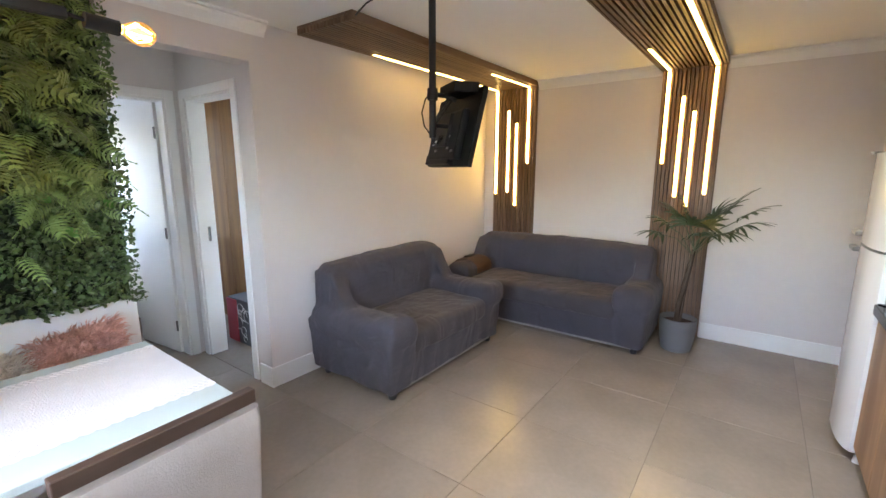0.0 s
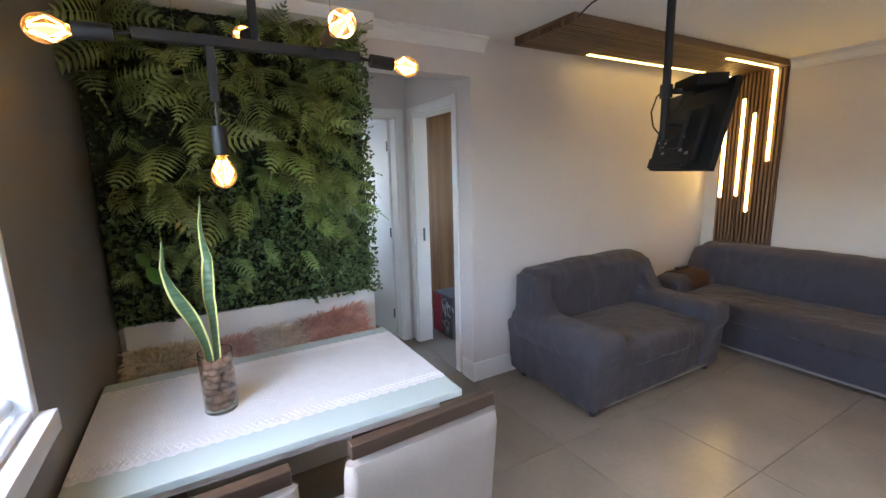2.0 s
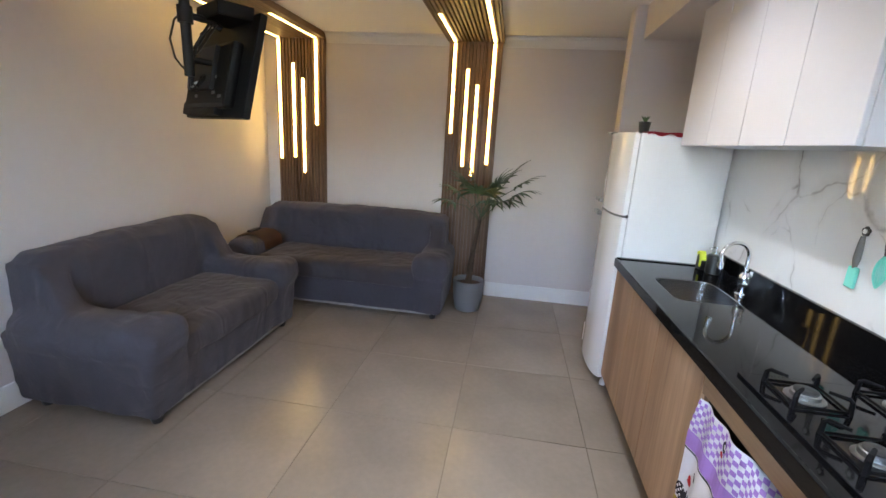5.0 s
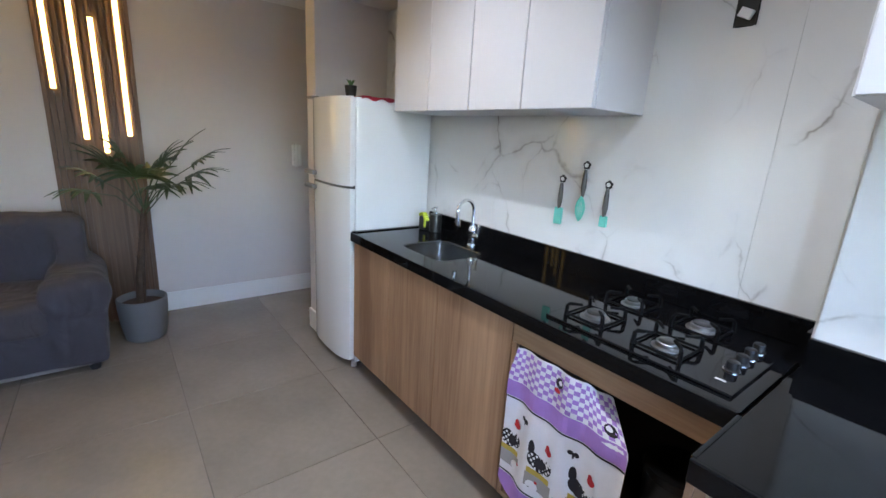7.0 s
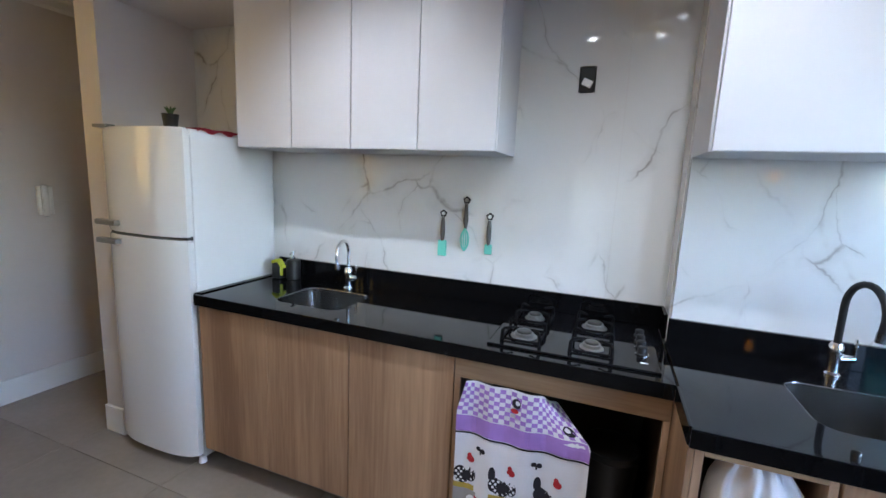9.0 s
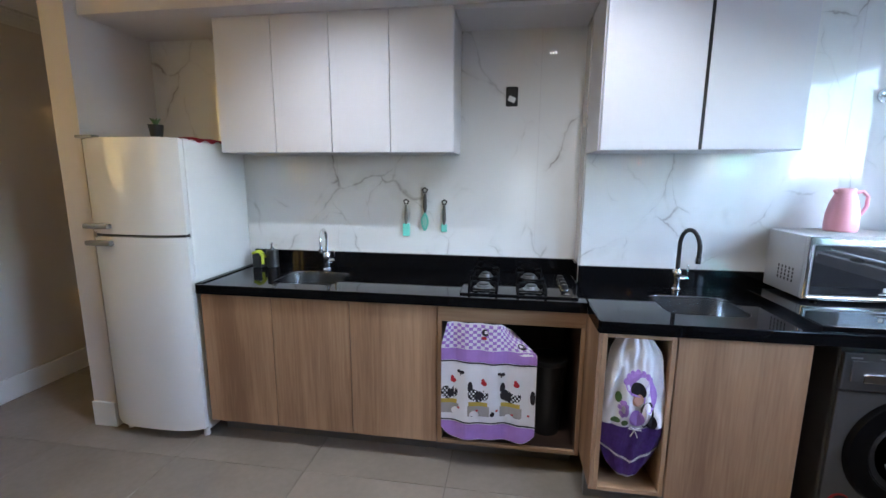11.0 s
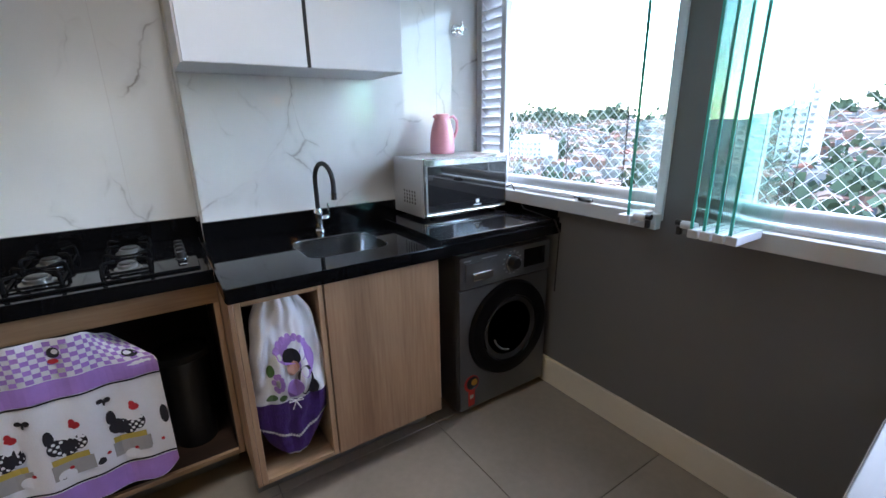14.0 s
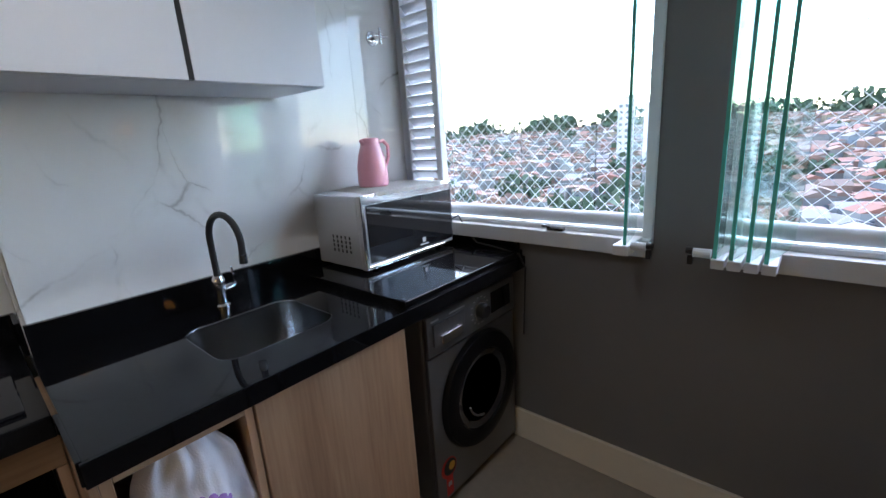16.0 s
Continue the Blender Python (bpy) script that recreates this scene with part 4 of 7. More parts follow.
def fridge_door(z0, z1):
    bm = bmesh.new()
    prof = []
    for k in range(17):
        u = k / 16
        y = 1.402 + u * 0.551
        bulge = 0.045 * (1 - abs(2 * u - 1) ** 3.2)
        prof.append((3.235 - bulge, y))
    lo, hi = [], []
    for x, y in prof + [(3.264, 1.953), (3.264, 1.402)]:
        lo.append(bm.verts.new((x, y, z0)))
        hi.append(bm.verts.new((x, y, z1)))
    n = len(lo)
    for k in range(n):
        bm.faces.new((lo[k], lo[(k + 1) % n], hi[(k + 1) % n], hi[k]))
    bm.faces.new(lo[::-1])
    bm.faces.new(hi)
    bmesh.ops.bevel(bm, geom=[e for e in bm.edges if abs(e.verts[0].co.z - e.verts[1].co.z) < 1e-5], offset=0.007, segments=2, affect="EDGES")
    return bm


dl = part("lower_door", fridge_door(0.06, 1.148), M_WHITE, fr, "", 50)
du = part("upper_door", fridge_door(1.162, 1.655), M_WHITE, fr, "", 50)
part("door_gap", B(3.24, 3.27, 1.41, 1.945, 1.146, 1.164), M_BLACK, fr)
M_GREYPL = mat("grey_plastic", (0.20, 0.20, 0.20), 0.35, 0.2, vary=0.05)
part("handle", B(3.165, 3.20, 1.80, 1.95, 1.10, 1.128, 0.009), M_GREYPL, dl, "grey recessed handle")
part("handle", B(3.165, 3.20, 1.80, 1.95, 1.19, 1.218, 0.009), M_GREYPL, du, "grey recessed handle")
part("hinge_cover", B(3.19, 3.235, 1.85, 1.95, 1.652, 1.668, 0.005), M_GREYPL, fr, "grey hinge cover")
for y in (1.43, 1.92):
    part("foot", C((3.28, y, 0), (3.28, y, 0.036), 0.02, 0.016, 12), M_WHITE, fr)
cl = bmesh.new()
rr = random.Random(3)
M_CLOTH_RED = mat("red_cloth", (0.35, 0.02, 0.04), 0.85, vary=0.2)
n = 22
rows = [[], []]
for k in range(n):
    x = 3.30 + 0.44 * k / (n - 1)
    rows[0].append(cl.verts.new((x, 1.52, 1.661)))
    rows[1].append(cl.verts.new((x, 1.396 - 0.004, 1.662 + 0.002 * math.sin(k))))
low = [cl.verts.new((3.30 + 0.44 * k / (n - 1), 1.393, 1.645 + 0.008 * math.sin(k * 1.3))) for k in range(n)]
for a, b in ((rows[0], rows[1]), (rows[1], low)):
    for k in range(n - 1):
        cl.faces.new((a[k], a[k + 1], b[k + 1], b[k]))
bmesh.ops.solidify(cl, geom=cl.faces[:], thickness=0.003)
ft = thing("fridge_cloth", (3.5, 1.46, 1.657), "red edged cloth on top of the fridge", "cloth")
part("cloth", cl, M_CLOTH_RED, ft)
cp = thing("plant_pot", (3.33, 1.60, 1.657), "tiny cactus in a black pot on the fridge", "plant")
part("pot", lathe(((0.028, 0), (0.036, 0.065), (0.038, 0.07), (0.03, 0.07)), (3.33, 1.60, 1.657), 18), M_BLACK, cp, "", True)
M_LEAF = mat("green_leaf", (0.05, 0.10, 0.03), 0.5, vary=0.3, scale=8)
bm = bmesh.new()
for k in range(9):
    a = k * 0.7
    tube(bm, [(3.33, 1.60, 1.72), (3.33 + 0.012 * math.cos(a), 1.60 + 0.012 * math.sin(a), 1.745), (3.33 + 0.026 * math.cos(a), 1.60 + 0.026 * math.sin(a), 1.76)], [0.006, 0.005, 0.001], 6)
part("cactus", bm, M_LEAF, cp)

# hob
M_BURNER = mat("satin_burner_steel", (0.36, 0.36, 0.36), 0.3, 1.0, vary=0.1, scale=30)
M_IRON = mat("black_cast_iron", (0.005, 0.005, 0.0055), 0.6, vary=0.2, spec=0.06)
M_CAP = mat("grey_burner_cap", (0.12, 0.12, 0.12), 0.32, 0.9, vary=0.1, scale=30)
hb = thing("gas_hob", (3.53, -0.30, 0.9), "black glass gas hob with four burners", "hob")
part("glass_plate", B(3.28, 3.76, -0.585, -0.02, 0.9005, 0.909, 0.003, 2), M_BLACK_GLOSS, hb)
for bx0, by0, r in ((3.40, -0.13, 0.042), (3.64, -0.13, 0.036), (3.40, -0.37, 0.036), (3.64, -0.37, 0.042)):
    bu = part("burner", lathe(((r * 1.15, 0), (r * 1.15, 0.003), (r * 1.0, 0.005), (r * 0.86, 0.005), (r * 0.84, 0.016), (r * 0.78, 0.018)), (bx0, by0, 0.909), 28), M_BURNER, hb, "satin steel burner ring", True)
    part("burner_cap", lathe(((r * 0.7, 0), (r * 0.7, 0.005), (r * 0.62, 0.007), (r * 0.2, 0.0065)), (bx0, by0, 0.927), 24), M_CAP, bu, "grey burner cap", True)
    bm = bmesh.new()
    for k in range(4):
        a = math.pi / 4 + k * math.pi / 2
        u = Vector((math.cos(a), math.sin(a), 0))
        c = Vector((bx0, by0, 0))
        tube(bm, [c + u * 0.096 + Vector((0, 0, 0.909)), c + u * 0.094 + Vector((0, 0, 0.944)), c + u * 0.087 + Vector((0, 0, 0.951)), c + u * 0.045 + Vector((0, 0, 0.950))], [0.0075, 0.0065, 0.006, 0.0045], 6)
    h = 0.067
    tube(bm, [(bx0 + a, by0 + b, 0.915) for a, b in ((-h, -h), (h, -h), (h, h), (-h, h), (-h, -h))], 0.0045, 6)
    part("pan_support", bm, M_IRON, hb, "black iron pan support")
for k in range(4):
    kn = part("knob", lathe(((0.02, 0), (0.02, 0.004), (0.016, 0.006), (0.015, 0.026), (0.012, 0.028)), (3.42 + 0.065 * k, -0.535, 0.909), 18), M_BLACK, hb, "black knob with a chrome collar", True)
    part("collar", lathe(((0.022, 0), (0.022, 0.003), (0.0205, 0.003)), (3.42 + 0.065 * k, -0.535, 0.909), 18), M_CHROME, kn, "", True)
part("maker_mark", B(3.335, 3.343, -0.55, -0.525, 0.9091, 0.9095), M_TRIM, hb)

# small things on and above the worktop
sd = thing("soap_dispenser", (3.715, 1.22, 0.9), "black soap dispenser with a chrome pump", "dispenser")
bm = lathe(((0.034, 0), (0.038, 0.004), (0.038, 0.095), (0.034, 0.108), (0.016, 0.114)), (3.715, 1.215, 0.9), 28)
part("bottle", bm, M_BLACK, sd, "black soap bottle", True)
part("pump", lathe(((0.014, 0), (0.014, 0.012), (0.005, 0.015), (0.005, 0.032), (0.011, 0.034), (0.011, 0.042)), (3.715, 1.215, 1.013), 16), M_CHROME, sd, "chrome pump", True)
part("nozzle", tube(bmesh.new(), [(3.715, 1.215, 1.05), (3.69, 1.205, 1.052), (3.672, 1.198, 1.045)], [0.005, 0.0045, 0.0035], 8), M_CHROME, sd, "", True)
sg = thing("sponge_holder", (3.70, 1.29, 0.9), "black sponge cup with a yellow-green cloth beside the tap", "sponge holder")
part("cup", B(3.665, 3.735, 1.262, 1.325, 0.9, 0.985, 0.012, 3), M_BLACK, sg)
bm = bmesh.new()
for k in range(9):
    a_ = k / 8
    p_ = (3.668 - 0.014 * a_, 1.318 - 0.075 * a_, 0.992 + 0.012 * math.sin(a_ * 3.1) - 0.05 * max(0, a_ - 0.6))
    box(bm, p_[0] - 0.004, p_[0] + 0.03, p_[1] - 0.006, p_[1] + 0.006, p_[2] - 0.009, p_[2] + 0.006, 0.002, 1)
box(bm, 3.652, 3.659, 1.236, 1.254, 0.925, 0.985, 0.002, 1)
part("sponge_cloth", bm, mat("yellow_sponge", (0.50, 0.55, 0.05), 0.9, vary=0.2, scale=60), sg, "yellow-green sponge cloth")

M_TEAL = mat("mint_silicone", (0.18, 0.62, 0.52), 0.5, vary=0.05)
M_GREYWOOD = wood("grey_wood_handle", (0.08, 0.075, 0.07), (0.16, 0.15, 0.14), "Z", 0.6)


def utensil(y, ztop, kind, label):
    x = XK - 0.02
    root = thing("utensil", (x, y, ztop - 0.2), label, kind, "utensils hung on the tiles")
    hook = bmesh.new()
    for k in range(5):
        a = 2 * math.pi * k / 5 + math.pi / 2
        cyl(hook, (x + 0.002, y + 0.010 * math.cos(a), ztop + 0.010 * math.sin(a)), (x + 0.007, y + 0.010 * math.cos(a), ztop + 0.010 * math.sin(a)), 0.0085, n=10)
    hk = part("hook", hook, M_BLACK, root, "small flower hook")
    part("hook_heart", C((x - 0.001, y, ztop), (x + 0.0015, y, ztop), 0.009, n=12), M_TRIM, hk, "white flower centre")
    z = ztop - 0.018
    part("handle", tube(bmesh.new(), [(x, y, z), (x, y, z - 0.03), (x, y, z - 0.08), (x, y, z - 0.12)], [0.007, 0.010, 0.012, 0.006], 10), M_GREYWOOD, root, "grey wooden handle", True)
    if kind == "whisk":
        bm = bmesh.new()
        for k in range(6):
            a = math.pi * k / 6
            pts = []
            for j in range(13):
                s = j / 12 * math.pi
                r = 0.022 * math.sin(s) ** 0.7 if 0 < s < math.pi else 0.002
                pts.append((x - 0.006 + 0.6 * r * math.cos(a), y + r * math.sin(a) * (1 if j < 7 else 1), z - 0.115 - 0.11 * j / 12))
            tube(bm, pts, 0.0016, 5)
            tube(bm, [(2 * (x - 0.006) - p[0], 2 * y - p[1], p[2]) for p in pts], 0.0016, 5)
        part("wires", bm, M_TEAL, root, "mint whisk wires")
    else:
        w, h = (0.022, 0.075) if kind == "spatula" else (0.018, 0.045)
        part("blade", B(x - 0.006, x + 0.006, y - w, y + w, z - 0.115 - h, z - 0.112, 0.006, 3), M_TEAL, root, "mint silicone head")
    return root


utensil(0.368, 1.315, "spatula", "mint spatula with a grey handle hung on a flower hook")
utensil(0.252, 1.385, "whisk", "mint whisk with a grey handle hung on a flower hook")
utensil(0.135, 1.315, "brush", "mint pastry brush with a grey handle hung on a flower hook")

so = thing("socket_box", (XK - 0.014, -0.244, 1.85), "uncovered black wall box with a loose socket", "socket")
part("box_rim", frame_of((-0.277, -0.211, 1.857, 1.963), (-0.271, -0.217, 1.863, 1.957), "x", XK - 0.018, XK - 0.0125), M_BLACK, so)
part("box_back", B(XK - 0.0135, XK - 0.0125, -0.272, -0.216, 1.862, 1.958), M_BLACK, so)
bm = B(-0.008, 0.008, -0.02, 0.02, -0.014, 0.014, 0.003)
bmesh.ops.transform(bm, matrix=pose(XK - 0.02, -0.244, 1.895, 25, 0, 0), verts=bm.verts)
part("socket_insert", bm, M_TRIM, so, "loose white socket insert")

vl = thing("stop_valve", (3.64, -1.97, 1.853), "chrome stop valve on the tiled wall", "valve")
part("rosette", lathe(((0.032, 0), (0.030, 0.006), (0.012, 0.010)), (XS - 0.013, -1.97, 1.853), 22, (-1, 0, 0)), M_CHROME, vl, "", True)
part("stem", C((XS - 0.02, -1.97, 1.853), (XS - 0.075, -1.97, 1.853), 0.010, n=14), M_CHROME, vl, "", True)
bm = C((XS - 0.07, -2.005, 1.853), (XS - 0.07, -1.935, 1.853), 0.006, n=10)
cyl(bm, (XS - 0.07, -1.97, 1.82), (XS - 0.07, -1.97, 1.886), 0.006, n=10)
part("cross_handle", bm, M_CHROME, vl, "chrome cross handle", True)

# microwave with a jug on a doily
mw = thing("microwave", (3.5, -1.81, 0.928), "silver microwave with a dark mirrored door", "microwave")
M_SILVER = mat("silver_microwave_paint", (0.60, 0.60, 0.61), 0.3, 0.6, vary=0.05)
part("case", B(3.335, 3.61, -2.055, -1.54, 0.943, 1.222, 0.006), M_SILVER, mw)
md = part("door", B(3.314, 3.334, -2.055, -1.54, 0.941, 1.224, 0.005), M_SILVER, mw)
part("door_glass", B(3.311, 3.3135, -2.045, -1.565, 0.965, 1.185, 0.001, 1), M_MIRROR_GLASS, md, "dark mirrored glass")
part("frame_trim", frame_of((-2.054, -1.541, 0.942, 1.223), (-2.044, -1.555, 0.956, 1.217), "x", 3.3085, 3.3138), M_CHROME, md, "bright chrome edge")
part("top_trim", B(3.310, 3.3135, -2.05, -1.545, 1.187, 1.215, 0.001, 1), M_CHROME, md)
part("maker_mark", B(3.3095, 3.3108, -1.87, -1.85, 0.985, 1.005), M_TRIM, md)
part("maker_bar", B(3.3095, 3.3108, -1.885, -1.835, 0.974, 0.979), M_TRIM, md)
bm = bmesh.new()
for k in range(5):
    for j in range(4):
        box(bm, 3.39 + 0.026 * k, 3.398 + 0.026 * k, -1.5402, -1.5385, 1.0 + 0.018 * j, 1.012 + 0.018 * j)
part("vent_slots", bm, M_BLACK, mw)
for y in (-2.0, -1.62):
    for x in (3.36, 3.57):
        part("foot", C((x, y, 0.928), (x, y, 0.944), 0.014, n=10), M_BLACK, mw)
dy = thing("doily", (3.5, -1.8, 1.222), "white crocheted doily on the microwave", "doily")
bm = bmesh.new()
c = bm.verts.new((3.49, -1.80, 1.2275))
rim = []
for k in range(72):
    a = 2 * math.pi * k / 72
    q = 1 + 0.05 * math.sin(a * 18)
    x, y = 3.47 + 0.135 * q * math.copysign(abs(math.cos(a)) ** 0.5, math.cos(a)), -1.80 + 0.19 * q * math.copysign(abs(math.sin(a)) ** 0.5, math.sin(a))
    rim.append(bm.verts.new((x, y, 1.2265 + 0.001 * math.sin(a * 9))))
for k in range(72):
    bm.faces.new((c, rim[k], rim[(k + 1) % 72]))
bmesh.ops.solidify(bm, geom=bm.faces[:], thickness=0.002)
M_LACE = mat("white_crochet", (0.78, 0.77, 0.74), 0.9, vary=0.1, scale=60, bump=0.6, bump_scale=300)
part("lace", bm, M_LACE, dy)
# the scalloped edge that hangs over the front
bm = bmesh.new()
low, top, over = [], [], []
for k in range(97):
    y = -1.985 + 0.37 * k / 96
    sc = abs(math.sin(k * math.pi / 12))
    over.append(bm.verts.new((3.345, y, 1.2272)))
    top.append(bm.verts.new((3.3075, y, 1.2275)))
    low.append(bm.verts.new((3.3045 - 0.002 * math.sin(k * 0.4), y, 1.216 - 0.006 * sc)))
for k in range(96):
    bm.faces.new((over[k], over[k + 1], top[k + 1], top[k]))
    bm.faces.new((top[k], top[k + 1], low[k + 1], low[k]))
bmesh.ops.solidify(bm, geom=bm.faces[:], thickness=0.0015)
part("lace_edge", bm, M_LACE, dy, "scalloped edge hanging over the door")
M_PINK = mat("pink_plastic", (0.66, 0.30, 0.36), 0.3, vary=0.03, coat=0.3)
jg = thing("thermos_jug", (3.50, -1.775, 1.229), "pink plastic thermos jug on the microwave", "jug")
prof = ((0.060, 0), (0.062, 0.004), (0.064, 0.02), (0.062, 0.08), (0.053, 0.13), (0.041, 0.165), (0.037, 0.178), (0.039, 0.186), (0.037, 0.194), (0.022, 0.198))
jb = part("body", lathe(prof, (3.50, -1.775, 1.229), 32), M_PINK, jg, "", True)
part("handle", tube(bmesh.new(), [(3.49, -1.805, 1.405), (3.485, -1.835, 1.412), (3.48, -1.855, 1.39), (3.482, -1.856, 1.345), (3.487, -1.842, 1.31), (3.49, -1.826, 1.295)], 0.008, 10), M_PINK, jg, "", True)
part("spout", tube(bmesh.new(), [(3.50, -1.745, 1.405), (3.505, -1.728, 1.418)], [0.014, 0.006], 10), M_PINK, jg, "", True)
cb = thing("power_cord", (3.25, -2.08, 0.93), "black power cord hanging beside the worktop", "cord")
part("cord", tube(bmesh.new(), [(3.36, -2.07, 1.03), (3.30, -2.085, 1.06), (3.26, -2.085, 1.0), (3.2, -2.08, 0.945), (3.08, -2.07, 0.936), (2.98, -2.075, 0.92), (2.955, -2.085, 0.86), (2.965, -2.09, 0.7), (2.975, -2.095, 0.55)], 0.004, 8), M_BLACK, cb, "", True)

# washing machine
ws = thing("washing_machine", (3.3, -1.82, 0), "graphite front-loading washing machine with a dark round door", "washing machine")
part("body", B(3.045, 3.58, -2.098, -1.537, 0.02, 0.832, 0.012), M_WASHER, ws)
part("front_panel", B(3.028, 3.0445, -2.096, -1.539, 0.03, 0.655, 0.005), M_WASHER, ws)
pn = part("control_panel", B(3.022, 3.0445, -2.096, -1.539, 0.663, 0.815, 0.006), M_WASHER, ws)
part("lid", B(3.03, 3.59, -2.10, -1.535, 0.832, 0.848, 0.006), M_BLACK, ws, "black top")
WC = (3.03, -1.835, 0.405)
part("door_ring", lathe(((0.246, 0), (0.246, 0.006), (0.236, 0.022), (0.20, 0.03), (0.172, 0.026), (0.165, 0.012)), WC, 48, (-1, 0, 0)), mat("washer_door_black", (0.005, 0.005, 0.006), 0.3, vary=0.1, spec=0.1), ws, "glossy black door ring", True)
part("door_glass", lathe(((0.17, 0.012), (0.165, 0.02), (0.12, 0.006), (0.05, 0.002), (0.01, 0.001)), WC, 40, (-1, 0, 0)), mat("smoked_door_glass", (0.035, 0.035, 0.038), 0.12, vary=0.1), ws, "", True)
# grey arc modelled where light glints on the door glass
bm = tube(bmesh.new(), [(WC[0] - 0.025, WC[1] + 0.11 * math.cos(a), WC[2] + 0.11 * math.sin(a)) for a in [math.pi * (1.55 + 0.35 * k / 10) for k in range(11)]], 0.005, 8)
part("door_glint_arc", bm, M_GREYPL, ws, "grey arc standing in for a glint on the door glass", True)
dw = part("detergent_drawer", B(3.014, 3.022, -1.74, -1.565, 0.70, 0.785, 0.004), M_WASHER, pn)
part("drawer_handle", B(3.004, 3.014, -1.715, -1.60, 0.70, 0.735, 0.005), M_CHROME, dw, "silver drawer pull")
dk = part("dial", lathe(((0.040, 0), (0.040, 0.005), (0.032, 0.008), (0.030, 0.028), (0.026, 0.032)), (3.022, -1.845, 0.742), 28, (-1, 0, 0)), M_BLACK, pn, "black programme dial with a chrome ring", True)
part("dial_ring", lathe(((0.043, 0), (0.043, 0.006), (0.039, 0.008), (0.034, 0.0085)), (3.0225, -1.845, 0.742), 28, (-1, 0, 0)), M_CHROME, dk, "chrome ring", True)
part("dial_face", lathe(((0.025, 0.0), (0.024, 0.003)), (2.990, -1.845, 0.742), 24, (-1, 0, 0)), M_BLACK, dk)
part("display", B(3.0195, 3.022, -2.06, -1.92, 0.70, 0.79, 0.001, 1), M_BLACK_GLOSS, pn, "dark display")
bm = bmesh.new()
for k in range(14):
    a = 2 * math.pi * k / 14
    box(bm, 3.0212, 3.0222, -1.845 + 0.055 * math.cos(a) - 0.005, -1.845 + 0.055 * math.cos(a) + 0.005, 0.742 + 0.055 * math.sin(a) - 0.002, 0.742 + 0.055 * math.sin(a) + 0.002)
box(bm, 3.0212, 3.0222, -1.60, -1.56, 0.792, 0.798)
box(bm, 3.0212, 3.0222, -1.75, -1.66, 0.792, 0.797)
tagged(part("markings", bm, M_PALE, pn, "small pale markings"), kind="stuff")
lb = part("energy_label", lathe(((0.044, 0), (0.044, 0.001)), (3.0275, -1.607, 0.168), 28, (-1, 0, 0)), mat("red_label", (0.5, 0.03, 0.02), 0.5), ws, "red and black round label")
part("label_middle", lathe(((0.035, 0), (0.035, 0.001)), (3.0262, -1.612, 0.17), 24, (-1, 0, 0)), M_BLACK, lb)
part("label_sun", lathe(((0.018, 0), (0.018, 0.001)), (3.025, -1.622, 0.172), 20, (-1, 0, 0)), mat("ochre_label", (0.6, 0.3, 0.03), 0.5), lb)
part("label_tail", B(3.0262, 3.0278, -1.626, -1.588, 0.045, 0.13), mat("red_label_tail", (0.5, 0.03, 0.02), 0.5), lb)
part("label_text", B(3.0255, 3.0262, -1.617, -1.597, 0.085, 0.105), M_PALE, lb, "pale print")
for y in (-2.05, -1.58):
    for x in (3.09, 3.53):
        part("foot", C((x, y, 0), (x, y, 0.022), 0.02, n=12), M_BLACK, ws)
bn = thing("waste_bin", (3.45, -0.47, 0.135), "tall black plastic bin in the niche", "bin")
part("bin_body", lathe(((0.075, 0), (0.10, 0.38), (0.105, 0.39)), (3.43, -0.47, 0.136), 28), M_BLACK, bn, "", True)
part("bin_lid", lathe(((0.105, 0), (0.10, 0.02), (0.06, 0.035)), (3.43, -0.47, 0.527), 28), M_BLACK, bn, "", True)

# ---- living room ----
CREASE = bpy.data.textures.new("cloth_creases", "CLOUDS")
CREASE.noise_scale, CREASE.noise_depth = 0.22, 2
PULL = bpy.data.textures.new("cloth_pulls", "MARBLE")
PULL.noise_scale, PULL.turbulence, PULL.noise_depth = 0.30, 7.0, 1


def fused(name, boxes, m, material, parent, label="", voxel=0.016, rounds=10):
    """A stretch cover: padded blocks fused into one skin and smoothed."""
    bm = bmesh.new()
    for b in boxes:
        if len(b) == 7:
            box(bm, *b[:6], b[6], 3)
        else:
            vs = [bm.verts.new(p) for p in b]
            n = len(vs) // 2
            bm.faces.new(vs[:n])
            bm.faces.new(vs[n:][::-1])
            for k in range(n):
                bm.faces.new((vs[k], vs[(k + 1) % n], vs[n + (k + 1) % n], vs[n + k]))
    bmesh.ops.transform(bm, matrix=m, verts=bm.verts)
    ob = part(name, bm, material, parent, label, 180)
    r = ob.modifiers.new("skin", "REMESH")
    r.mode, r.voxel_size, r.use_smooth_shade = "VOXEL", voxel, True
    s = ob.modifiers.new("soften", "SMOOTH")
    s.factor, s.iterations = 0.5, rounds
    d = ob.modifiers.new("creases", "DISPLACE")
    d.texture, d.texture_coords, d.strength, d.mid_level = CREASE, "LOCAL", 0.026, 0.5
    p = ob.modifiers.new("pulls", "DISPLACE")
    p.texture, p.texture_coords, p.strength, p.mid_level = PULL, "LOCAL", 0.006, 0.5
    return ob


